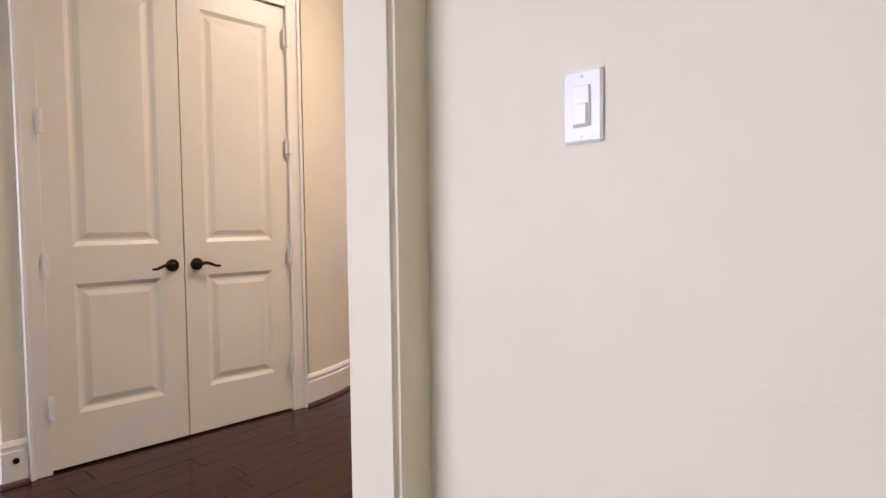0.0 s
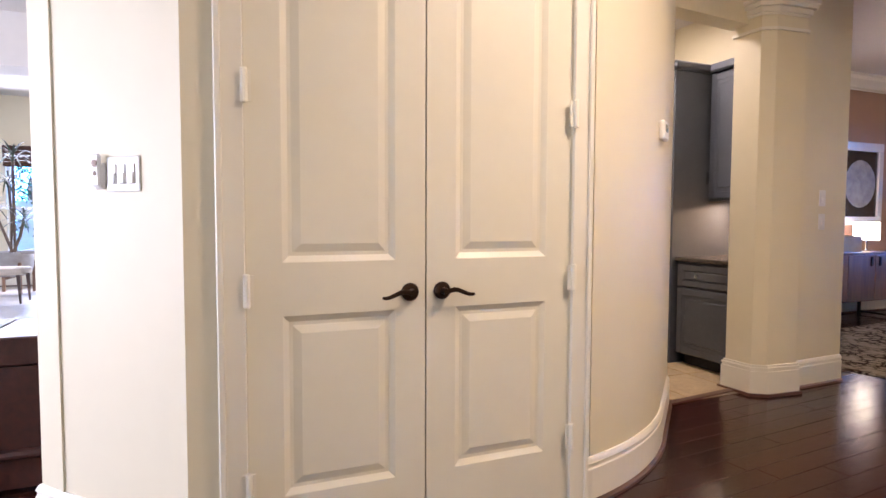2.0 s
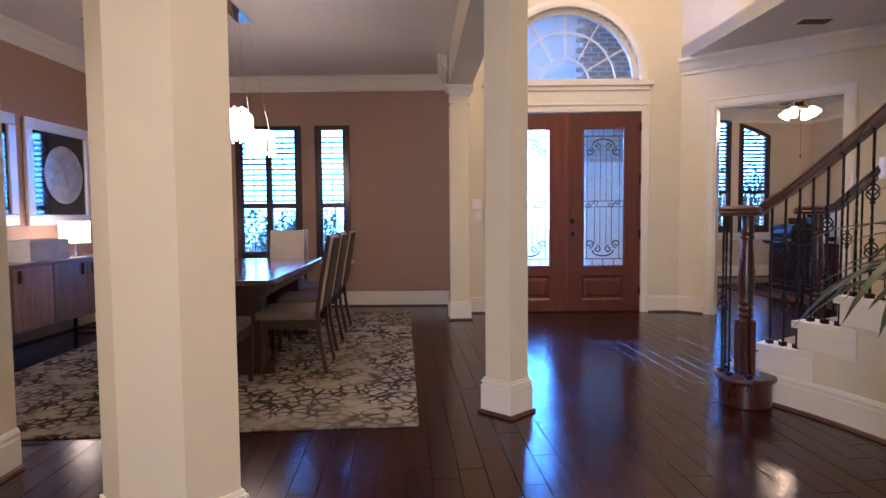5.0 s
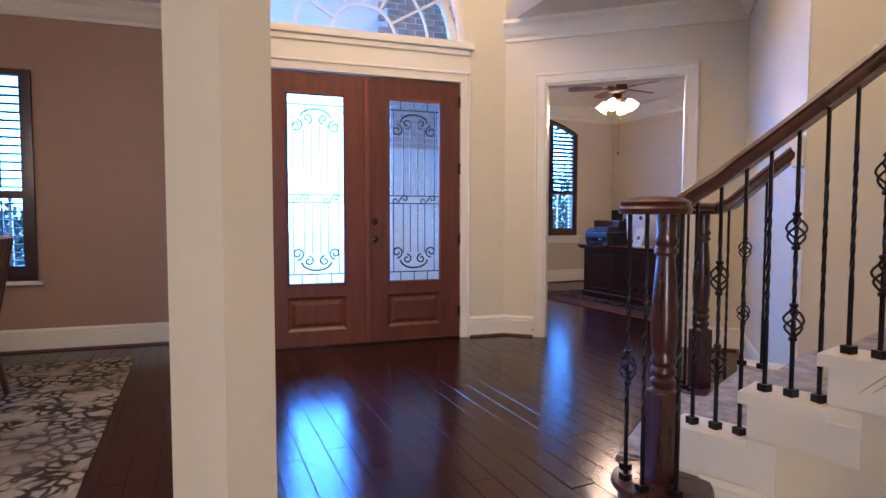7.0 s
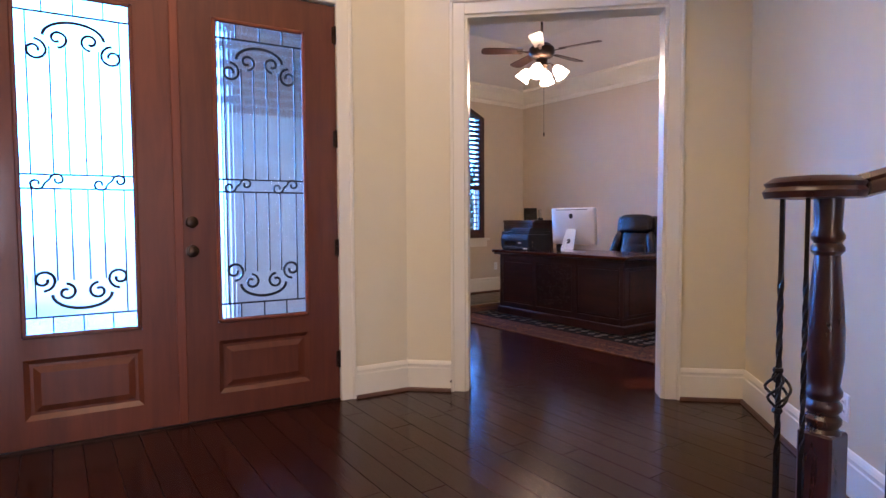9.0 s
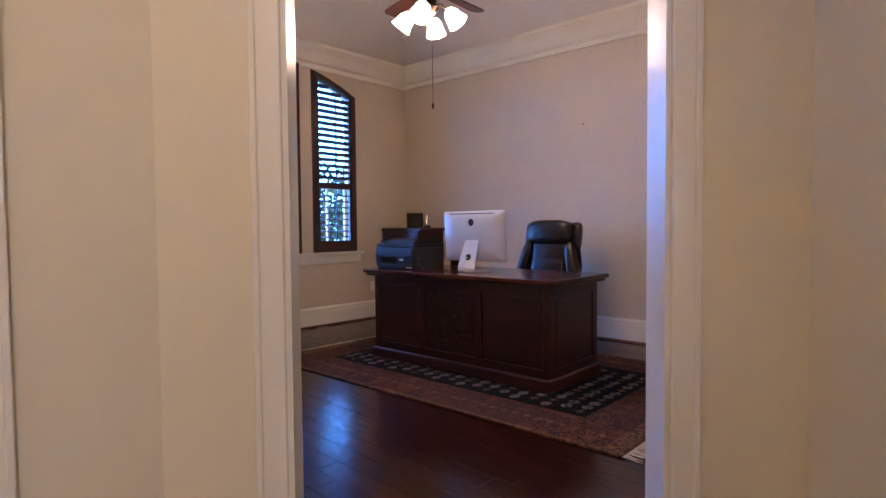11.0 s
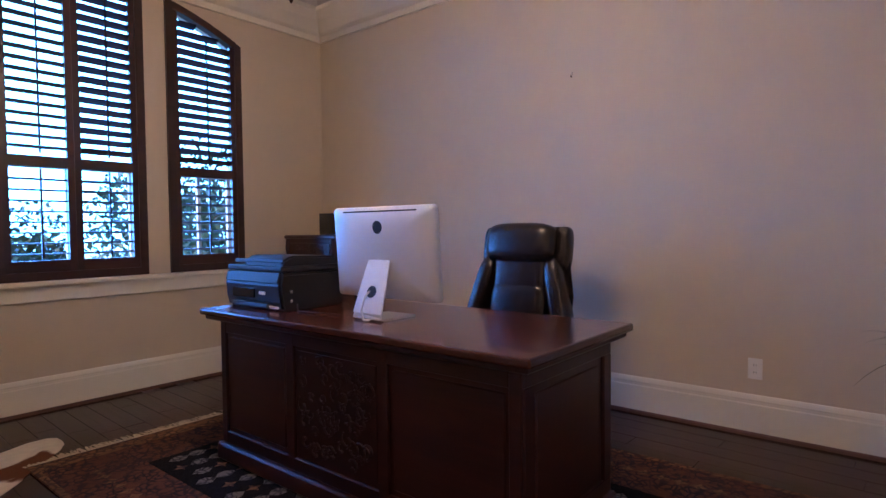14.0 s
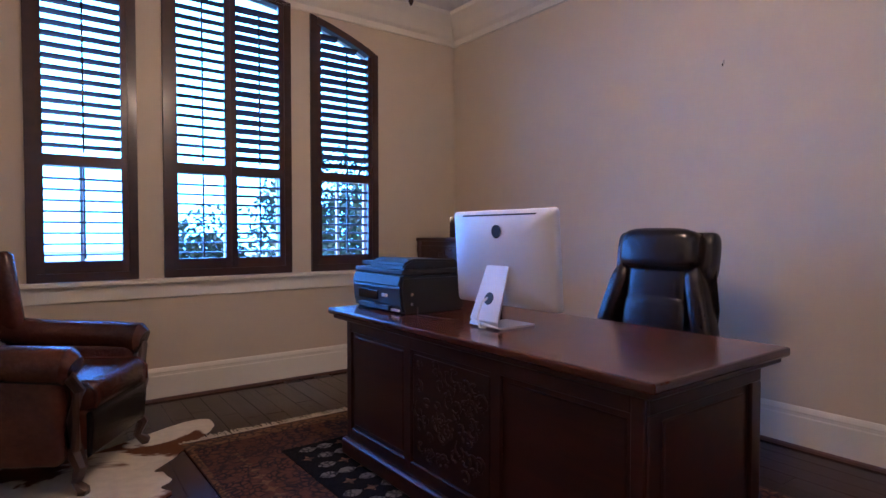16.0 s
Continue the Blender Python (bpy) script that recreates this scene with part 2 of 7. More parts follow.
def hide_material():
    m = material("brown and white cowhide", (0.7, 0.64, 0.54), 0.75, vary=0.06, scale=20, bump=0.3, bscale=200)
    t = m.node_tree
    b = t.nodes["Principled BSDF"]
    old = b.inputs["Base Color"].links[0].from_socket
    n = t.nodes.new("ShaderNodeTexNoise")
    n.inputs["Scale"].default_value, n.inputs["Detail"].default_value, n.inputs["Distortion"].default_value = 1.5, 5, 0.5
    co = t.nodes.new("ShaderNodeTexCoord")
    t.links.new(co.outputs["Object"], n.inputs["Vector"])
    r = t.nodes.new("ShaderNodeValToRGB")
    r.color_ramp.elements[0].position, r.color_ramp.elements[1].position = 0.475, 0.495
    t.links.new(n.outputs[0], r.inputs[0])
    mx = t.nodes.new("ShaderNodeMix")
    mx.data_type = "RGBA"
    t.links.new(r.outputs[0], mx.inputs[0])
    t.links.new(old, mx.inputs[6])
    mx.inputs[7].default_value = (0.13, 0.042, 0.016, 1)
    t.links.new(mx.outputs[2], b.inputs["Base Color"])
    return m


def blotch_rug(name, a, c, d, s1, s2):
    """A worn abstract rug: pale ground, grey and dark broken cell marks."""
    m = material(name, a, 0.95, vary=0.1, scale=5, bump=0.6, bscale=220)
    t = m.node_tree
    b = t.nodes["Principled BSDF"]
    old = b.inputs["Base Color"].links[0].from_socket
    co = t.nodes.new("ShaderNodeTexCoord")
    v = t.nodes.new("ShaderNodeTexVoronoi")
    v.feature = "DISTANCE_TO_EDGE"
    v.inputs["Scale"].default_value = s1
    n = t.nodes.new("ShaderNodeTexNoise")
    n.inputs["Scale"].default_value, n.inputs["Detail"].default_value = s2, 5
    wob = t.nodes.new("ShaderNodeTexNoise")
    wob.inputs["Scale"].default_value, wob.inputs["Detail"].default_value = 6, 3
    t.links.new(co.outputs["Object"], wob.inputs["Vector"])
    sc = t.nodes.new("ShaderNodeVectorMath")
    sc.operation = "MULTIPLY_ADD"
    sc.inputs[1].default_value = (0.12, 0.12, 0)
    t.links.new(wob.outputs["Color"], sc.inputs[0])
    t.links.new(co.outputs["Object"], sc.inputs[2])
    t.links.new(sc.outputs[0], v.inputs["Vector"])
    t.links.new(co.outputs["Object"], n.inputs["Vector"])
    r1 = t.nodes.new("ShaderNodeValToRGB")
    r1.color_ramp.elements[0].position, r1.color_ramp.elements[1].position = 0.07, 0.19
    r1.color_ramp.elements[0].color, r1.color_ramp.elements[1].color = (1, 1, 1, 1), (0, 0, 0, 1)
    t.links.new(v.outputs[0], r1.inputs[0])
    r2 = t.nodes.new("ShaderNodeValToRGB")
    r2.color_ramp.elements[0].position, r2.color_ramp.elements[1].position = 0.36, 0.5
    t.links.new(n.outputs[0], r2.inputs[0])
    mu = t.nodes.new("ShaderNodeMath")
    mu.operation = "MULTIPLY"
    t.links.new(r1.outputs[0], mu.inputs[0])
    t.links.new(r2.outputs[0], mu.inputs[1])
    m1 = t.nodes.new("ShaderNodeMix")
    m1.data_type = "RGBA"
    t.links.new(mu.outputs[0], m1.inputs[0])
    t.links.new(old, m1.inputs[6])
    m1.inputs[7].default_value = (*d, 1)
    n4 = t.nodes.new("ShaderNodeTexNoise")
    n4.inputs["Scale"].default_value, n4.inputs["Detail"].default_value = 1.3, 4
    t.links.new(co.outputs["Object"], n4.inputs["Vector"])
    r4 = t.nodes.new("ShaderNodeValToRGB")
    r4.color_ramp.elements[0].position, r4.color_ramp.elements[1].position = 0.48, 0.62
    t.links.new(n4.outputs[0], r4.inputs[0])
    m2 = t.nodes.new("ShaderNodeMix")
    m2.data_type = "RGBA"
    sc4 = t.nodes.new("ShaderNodeMath")
    sc4.operation = "MULTIPLY"
    sc4.inputs[1].default_value = 0.5
    t.links.new(r4.outputs[0], sc4.inputs[0])
    t.links.new(sc4.outputs[0], m2.inputs[0])
    t.links.new(m1.outputs[2], m2.inputs[6])
    m2.inputs[7].default_value = (*c, 1)
    t.links.new(m2.outputs[2], b.inputs["Base Color"])
    return m


HIDE = hide_material()
DRUG = blotch_rug("pale abstract rug", (0.42, 0.37, 0.29), (0.21, 0.18, 0.16), (0.045, 0.034, 0.030), 12.0, 4.0)
RUGRED = blotch_rug("rust patterned border", (0.125, 0.052, 0.034), (0.06, 0.028, 0.025), (0.030, 0.020, 0.024), 30.0, 12.0)
RUGBLK = material("black rug field", (0.007, 0.007, 0.010), 0.95, vary=0.2, scale=20, bump=0.5, bscale=220, spec=0.1)
RUGGREY = blotch_rug("grey rug motif", (0.19, 0.18, 0.165), (0.10, 0.095, 0.09), (0.03, 0.03, 0.035), 34.0, 16.0)
RUGTAN = blotch_rug("tan patterned stripe", (0.20, 0.105, 0.055), (0.10, 0.055, 0.033), (0.06, 0.035, 0.03), 26.0, 12.0)
FRINGE = material("cream rug fringe", (0.52, 0.45, 0.33), 0.95, vary=0.1, scale=30)

for fm in (HIDE, DRUG, RUGRED, RUGGREY, RUGTAN):
    fm.node_tree.nodes["Principled BSDF"].inputs["Specular IOR Level"].default_value = 0.12

# ---- building helpers ----
def part(name, bm, mat, parent=None, label="", smooth=False):
    me = bpy.data.meshes.new(name)
    bmesh.ops.recalc_face_normals(bm, faces=bm.faces)
    if smooth:
        for f in bm.faces:
            f.smooth = True
    bm.to_mesh(me)
    bm.free()
    me.materials.append(mat)
    if smooth:
        me.set_sharp_from_angle(angle=radians(38))
    ob = new(name, me)
    if parent:
        ob.parent = parent
    if label:
        ob["label"] = label
    return ob


def thing(name, m, label, category, group="", kind=""):
    ob = new(name)
    ob.empty_display_size = 0.1
    ob.matrix_world = m
    return tagged(ob, label, category, group, kind)


def box(bm, x0, x1, y0, y1, z0, z1, bevel=0.0, seg=1):
    v = [bm.verts.new((x, y, z)) for z in (z0, z1) for x, y in ((x0, y0), (x1, y0), (x1, y1), (x0, y1))]
    f = [bm.faces.new([v[i] for i in q]) for q in ((3, 2, 1, 0), (4, 5, 6, 7), (0, 1, 5, 4), (1, 2, 6, 5), (2, 3, 7, 6), (3, 0, 4, 7))]
    if bevel:
        e = list({e for q in f for e in q.edges})
        bmesh.ops.bevel(bm, geom=e, offset=bevel, segments=seg, affect="EDGES", profile=0.5)
    return bm


def B(*a, **k):
    return box(bmesh.new(), *a, **k)


def prism(bm, pts, z0, z1):
    lo = [bm.verts.new((x, y, z0)) for x, y in pts]
    hi = [bm.verts.new((x, y, z1)) for x, y in pts]
    n = len(pts)
    bm.faces.new(lo[::-1])
    bm.faces.new(hi)
    for i in range(n):
        bm.faces.new((lo[i], lo[(i + 1) % n], hi[(i + 1) % n], hi[i]))
    return bm


def lathe(bm, prof, seg=16, at=(0, 0, 0)):
    rings = []
    for r, z in prof:
        rings.append([bm.verts.new((at[0] + r * math.cos(6.28318 * i / seg), at[1] + r * math.sin(6.28318 * i / seg), at[2] + z)) for i in range(seg)])
    for a, b in zip(rings, rings[1:]):
        for i in range(seg):
            bm.faces.new((a[i], a[(i + 1) % seg], b[(i + 1) % seg], b[i]))
    bm.faces.new(rings[0][::-1])
    bm.faces.new(rings[-1])
    return bm


def sweep(bm, path, section, up=(0, 0, 1), scale=None, twist=0.0):
    """A closed section (u, v) drawn along a path of points."""
    pts = [Vector(p) for p in path]
    rings = []
    for i, p in enumerate(pts):
        d = (pts[min(i + 1, len(pts) - 1)] - pts[max(i - 1, 0)]).normalized()
        s = d.cross(Vector(up))
        if s.length < 1e-4:
            s = d.cross(Vector((1, 0, 0)))
        s.normalize()
        w = s.cross(d).normalized()
        k = scale[i] if scale else 1.0
        c, q = math.cos(twist * i), math.sin(twist * i)
        rings.append([bm.verts.new(p + s * ((u * c - v * q) * k) + w * ((u * q + v * c) * k)) for u, v in section])
    n = len(section)
    for a, b in zip(rings, rings[1:]):
        for i in range(n):
            bm.faces.new((a[i], a[(i + 1) % n], b[(i + 1) % n], b[i]))
    bm.faces.new(rings[0][::-1])
    bm.faces.new(rings[-1])
    return bm


def circ(r, n=8):
    return [(r * math.cos(6.28318 * i / n), r * math.sin(6.28318 * i / n)) for i in range(n)]


def sq(r):
    return [(-r, -r), (r, -r), (r, r), (-r, r)]


def along(p, q):
    p, q = Vector((*p, 0)), Vector((*q, 0))
    d = (q - p).normalized()
    return p, d, Vector((-d.y, d.x, 0)), (q - p).length


def frame_of(p, q):
    """x runs from p to q, y points into the room at its left."""
    o, d, n, length = along(p, q)
    return Matrix(((d.x, n.x, 0, o.x), (d.y, n.y, 0, o.y), (0, 0, 1, 0), (0, 0, 0, 1))), length


def wall(name, p, q, z0, z1, thick, mat, holes=(), arch=None, label="painted plaster wall"):
    """The room lies at the left of p to q; holes are (from, to, low, high) along it."""
    m, length = frame_of(p, q)
    cuts = {0.0, length}
    for h in holes:
        cuts |= {h[0], h[1]}
    if arch:
        c, r, base, n = arch
        cuts |= {c + r * math.cos(math.pi * i / n) for i in range(n + 1)}
    cuts = sorted(cuts)
    bm = bmesh.new()
    for a, b in zip(cuts, cuts[1:]):
        if b - a < 1e-4:
            continue
        mid = (a + b) / 2
        gaps = [(h[2], h[3]) for h in holes if h[0] < mid < h[1]]
        if arch and abs(mid - arch[0]) < arch[1]:
            gaps.append((arch[2], arch[2] + math.sqrt(arch[1] ** 2 - (mid - arch[0]) ** 2)))
        z = z0
        for lo, hi in sorted(gaps):
            if lo > z:
                box(bm, a, b, -thick, 0, z, lo)
            z = hi
        if z < z1:
            box(bm, a, b, -thick, 0, z, z1)
    ob = part(name, bm, mat)
    ob.matrix_world = m
    return tagged(ob, label, "wall", kind="structure")


BASE = [(0, 0), (0.017, 0), (0.017, 0.15), (0.013, 0.156), (0.013, 0.170), (0.017, 0.175), (0.012, 0.188), (0.006, 0.198), (0, 0.2)]
CROWN = [(0, 0), (0.022, 0), (0.022, 0.03), (0.05, 0.06), (0.085, 0.12), (0.12, 0.15), (0.12, 0.185), (0, 0.185)]
SHOEP = [(0.017, 0.0), (0.036, 0.0), (0.034, 0.012), (0.026, 0.019), (0.017, 0.02)]


def strip(name, pts, prof, z, mat, label, closed=False):
    """A moulding run along pts, the room at its left, mitred."""
    n = len(pts)
    rings = []
    bm = bmesh.new()
    for i, p in enumerate(pts):
        a = pts[(i - 1) % n] if (i or closed) else None
        b = pts[(i + 1) % n] if (i < n - 1 or closed) else None
        ns = []
        if a:
            ns.append(along(a, p)[2])
        if b:
            ns.append(along(p, b)[2])
        nn = sum(ns, Vector((0, 0, 0)))
        nn = nn / max(nn.length, 1e-6)
        k = 1 / max(0.35, nn.dot(ns[0]))
        rings.append([bm.verts.new((p[0] + nn.x * d * k, p[1] + nn.y * d * k, z + h)) for d, h in prof])
    pairs = list(zip(rings, rings[1:]))
    if closed:
        pairs.append((rings[-1], rings[0]))
    m = len(prof)
    for a, b in pairs:
        for i in range(m):
            bm.faces.new((a[i], a[(i + 1) % m], b[(i + 1) % m], b[i]))
    if not closed:
        bm.faces.new(rings[0][::-1])
        bm.faces.new(rings[-1])
    return tagged(part(name, bm, mat), label, "moulding", kind="structure")


def baseboard(pts, closed=False, tall=1.0):
    b = strip("baseboard", pts, [(d, h * tall) for d, h in BASE], 0.0, TRIM, "white painted baseboard with stepped top", closed)
    s = strip("shoe", pts, SHOEP, 0.0, SHOE, "", closed)
    s.parent = b
    for key in ("kind", "category"):
        del s[key]
    s["label"] = "dark stained shoe moulding"
    return b


def casing(p, q, s0, s1, top, width=0.095, back=0.0):
    """Flat stepped casing round an opening in the wall p to q."""
    m, length = frame_of(p, q)
    t = tagged(new("door_trim"), "white painted stepped door casing", "door casing", kind="structure")
    t.matrix_world = m
    for x0, x1, z0, z1 in ((s0 - width, s0, 0, top + width), (s1, s1 + width, 0, top + width), (s0, s1, top, top + width)):
        bm = B(x0, x1, 0.0, 0.018, z0, z1, bevel=0.004)
        if z0 == 0:
            xo = x0 if x1 == s0 else x1 - 0.022
            box(bm, xo, xo + 0.022, 0.018, 0.03, z0, z1, bevel=0.004)
        else:
            box(bm, x0 - width + 0.0, x1 + width, 0.018, 0.03, z1 - 0.022, z1, bevel=0.004)
        part("casing_board", bm, TRIM, t)
    return t


def arc(c, r, a0, a1, n):
    return [(c[0] + r * math.cos(radians(a0 + (a1 - a0) * i / n)), c[1] + r * math.sin(radians(a0 + (a1 - a0) * i / n))) for i in range(n + 1)]


def strip_wall(name, pts, z0, z1, thick, mat, label="curved painted plaster wall"):
    bm = bmesh.new()
    outer = []
    n = len(pts)
    for i, p in enumerate(pts):
        a, b = pts[max(0, i - 1)], pts[min(n - 1, i + 1)]
        nn = along(a, b)[2]
        outer.append((p[0] - nn.x * thick, p[1] - nn.y * thick))
    prism(bm, list(pts) + outer[::-1], z0, z1)
    return tagged(part(name, bm, mat, smooth=True), label, "wall", kind="structure")


# ---- the large structure ----
H1, TALL = 3.06, 5.6
DIAG = ((3.56, 8.125), (1.88, 9.43))
STAIR = (-1.015, 4.73)
RI, RO = 2.42, 3.5
# sub-floor with the groove colour; the boards lie on it
tagged(part("floor", B(-5.4, 8.4, -3.2, 13.9, -0.2, -0.006), GROOVE), "dark hand-scraped wood floor", "floor", kind="structure")
tagged(part("floor_tile", B(-13.5, -5.4, -7.0, 3.9, -0.2, -0.002), TILEG), "grey stone tile floor of the sunlit room", "floor", kind="structure")

# front wall with the double door and the arched light
FW = ((1.88, 9.43), (-0.69, 9.43))
wall("wall_front", *FW, 0, TALL, 0.3, PAINT, [(1.88 - 1.41, 1.88 + 0.40, 0, 2.45)], (1.88 - 0.505, 0.9, 2.82, 28), "cream painted front wall")
wall("wall_office_diagonal", *DIAG, 0, H1, 0.14, PAINT, [(0.483, 1.735, 0, 2.445)], label="cream painted diagonal wall")
wall("wall_passage", (2.08, 6.36), (3.56, 8.125), 0, H1, 0.14, PAINT, label="cream painted wall beside the stair")
casing(*FW, 1.88 - 1.41, 1.88 + 0.40, 2.45)
casing(*DIAG, 0.483, 1.735, 2.445)

# closet wall, chamfer and curved wall
CL = ((-2.177, 2.14), (-2.177, 0.60))
wall("wall_closet", *CL, 0, H1, 0.16, PAINT, [(2.14 - 2.037, 2.14 - 0.782, 0, 2.445)], label="cream painted closet wall")
wall("wall_chamfer", (-2.177, 0.60), (-2.75, 0.08), 0, H1, 0.14, PAINT, label="cream painted chamfered wall with switches")
wall("wall_closet_back", (-2.75, 0.08), (-3.5, 1.0), 0, H1, 0.14, PAINT)
wall("wall_closet_west", (-3.5, 1.0), (-3.5, 3.2), 0, H1, 0.14, PAINT)
casing(*CL, 2.14 - 2.037, 2.14 - 0.782, 2.445, 0.088)
CURVE = [(-3.044, 3.401)] + arc((-3.743, 1.809), 1.6, 46, 12.4, 20)
strip_wall("wall_curved", CURVE, 0, H1, 0.14, PAINT)
baseboard(CURVE + [(-2.177, 2.128)])
baseboard([(-2.177, 0.69), (-2.177, 0.60), (-2.75, 0.08), (-2.80, 0.14)])

# pantry opening, its pilaster and the dining partition
tagged(part("wall_pantry_header", prism(bmesh.new(), [(-3.04, 3.38), (-3.10, 4.12), (-3.25, 4.12), (-3.19, 3.38)], 2.53, H1), PAINT), "cream header over the pantry opening", "wall", kind="structure")
wall("wall_pantry_stub", (-3.02, 5.05), (-2.99, 4.3), 0, H1, 0.2, PAINT)
PIL = [(-3.2, 4.09), (-3.0, 4.10), (-2.945, 4.18), (-2.92, 4.44), (-2.985, 4.47), (-3.19, 4.46)]


def column(name, pts, z1, label, closed_base=True, cap=True):
    """A faceted plaster column with a base and a stepped capital."""
    c = Vector((sum(p[0] for p in pts) / len(pts), sum(p[1] for p in pts) / len(pts), 0))
    t = thing(name, Matrix.Translation(c), label, "column", kind="structure")
    loc = [(x - c.x, y - c.y) for x, y in pts]

    def grow(d):
        out = []
        n = len(loc)
        for i, p in enumerate(loc):
            n1, n2 = along(loc[i - 1], p)[2], along(p, loc[(i + 1) % n])[2]
            nn = (n1 + n2).normalized()
            k = 1 / max(0.4, nn.dot(n1))
            out.append((p[0] - nn.x * d * k, p[1] - nn.y * d * k))
        return out
    part("shaft", prism(bmesh.new(), loc, 0.0, z1 + 0.02), PAINT, t)
    bm = prism(bmesh.new(), grow(0.020), 0.018, 0.17)
    prism(bm, grow(0.014), 0.17, 0.186)
    prism(bm, grow(0.019), 0.186, 0.198)
    prism(bm, grow(0.010), 0.198, 0.214)
    part("base", bm, TRIM, t, "white stepped base")
    part("shoe", prism(bmesh.new(), grow(0.034), -0.004, 0.02), SHOE, t, "dark stained shoe moulding")
    if cap:
        bm = prism(bmesh.new(), grow(0.012), z1 - 0.20, z1 - 0.18)
        prism(bm, grow(0.008), z1 - 0.10, z1 - 0.085)
        prism(bm, grow(0.022), z1 - 0.085, z1 - 0.05)
        prism(bm, grow(0.045), z1 - 0.05, z1 - 0.022)
        prism(bm, grow(0.060), z1 - 0.022, z1 + 0.004)
        part("capital", bm, TRIM, t, "white stepped capital")
    return t


HEAD = 2.68
column("pilaster", PIL, 2.66, "cream plaster pilaster at the pantry opening")
COL1 = [(-2.05, 4.20), (-1.809, 4.218), (-1.671, 4.381), (-1.825, 4.52), (-2.07, 4.502), (-2.195, 4.345)]
COL2 = [(-0.745, 5.822), (-0.582, 5.678), (-0.437, 5.816), (-0.596, 5.962)]


def inset(pts, d):
    cx, cy = sum(p[0] for p in pts) / len(pts), sum(p[1] for p in pts) / len(pts)
    out = []
    for x, y in pts:
        r = math.hypot(x - cx, y - cy)
        out.append((cx + (x - cx) * (r - d) / r, cy + (y - cy) * (r - d) / r))
    return out


column("column", inset(COL1, 0.022), HEAD, "cream faceted plaster column between hall and dining room")
column("column", inset(COL2, 0.026), HEAD, "cream square plaster column set on the diagonal")
column("pilaster", [(-0.915, 8.955), (-0.705, 8.975), (-0.705, 9.12), (-0.915, 9.12)], HEAD, "cream plaster pilaster at the dining room wall")
tagged(part("wall_dining_stub", B(-0.93, -0.69, 9.12, 10.05, 0, H1), PAINT), "cream partition stub", "wall", kind="structure")


def beam(name, p, q, w=0.26):
    m, length = frame_of(p, q)
    ob = part(name, B(-0.1, length + 0.1, -w / 2, w / 2, HEAD, TALL), PAINT)
    ob.matrix_world = m
    return tagged(ob, "cream header beam and wall above the columns", "beam", kind="structure")


beam("beam_dining_east", (-0.80, 9.1), (-0.62, 5.9))
beam("beam_dining_diagonal", (-0.64, 5.82), (-1.95, 4.38), 0.24)
beam("beam_dining_south", (-2.0, 4.36), (-3.05, 4.30), 0.22)

# dining room shell
wall("wall_dining_north", (-0.93, 10.05), (-5.06, 10.05), 0, H1, 0.25, MAUVE, [(2.255 - 0.93, 2.716 - 0.93, 0.62, 2.416), (2.90 - 0.93, 3.775 - 0.93, 0.62, 2.416)], label="mauve brown painted wall with two windows")
wall("wall_dining_west", (-5.06, 10.05), (-5.06, 5.05), 0, H1, 0.15, MAUVE, label="mauve brown painted wall")
wall("wall_dining_south", (-5.06, 5.05), (-3.02, 5.05), 0, H1, 0.1, MAUVE, label="mauve brown painted wall")
wall("wall_dining_east", (-0.935, 9.13), (-0.935, 10.05), 0, H1, 0.004, MAUVE, label="mauve brown painted wall return")
baseboard([(-0.94, 9.14), (-0.94, 10.05), (-5.06, 10.05), (-5.06, 5.05), (-3.03, 5.05)])
baseboard([(-3.02, 5.05), (-2.995, 4.48)])
strip("crown_dining", [(-0.94, 9.0), (-0.94, 10.05), (-5.06, 10.05), (-5.06, 5.05), (-3.03, 5.05)], [(d, h) for d, h in CROWN], 2.86, TRIM, "white crown moulding")
tagged(part("ceiling_dining", prism(bmesh.new(), [(-5.06, 5.05), (-3.0, 5.05), (-3.0, 4.35), (-1.95, 4.42), (-0.7, 5.85), (-0.8, 10.05), (-5.06, 10.05)], H1 - 0.015, H1 + 0.1), CEIL), "white dining room ceiling", "ceiling", kind="structure")

# foyer: soffit, crown, upper walls, ceiling
SOF = [(1.88, 9.43), (3.56, 8.125), (2.08, 6.36), (2.02, 7.4)]
tagged(part("ceiling_soffit", prism(bmesh.new(), SOF[::-1], 3.05, 3.2), CEIL), "white soffit above the office door", "ceiling", kind="structure")
tagged(part("wall_upper", prism(bmesh.new(), [(1.88, 9.43), (2.02, 7.4), (2.08, 6.36), (2.2, 6.4), (2.15, 9.43)], 3.055, TALL), PAINT), "cream upper wall over the soffit", "wall", kind="structure")
strip("crown_foyer", [(2.08, 6.36), (3.56, 8.125), (1.88, 9.43)], CROWN, 2.865, TRIM, "white crown moulding")
tagged(part("ceiling_foyer", B(-3.4, 5.2, -3.2, 9.8, TALL, TALL + 0.1), CEIL), "white two storey foyer ceiling", "ceiling", kind="structure")
baseboard([(-0.5, 9.43), (-0.69, 9.43)])
baseboard([DIAG[0], (3.56 - 0.39 * 0.789, 8.125 + 0.39 * 0.614)])
baseboard([(2.12, 6.41), DIAG[0]])
baseboard([(1.88 + (2.127 - 1.83) * 0.789, 9.43 - (2.127 - 1.83) * 0.614), (1.88, 9.43), (1.505, 9.43)])
# stair drum
OUT = arc(STAIR, RO, 27.8, -75, 40)
strip_wall("wall_stair", OUT[::-1], 0, TALL, 0.14, PAINT)

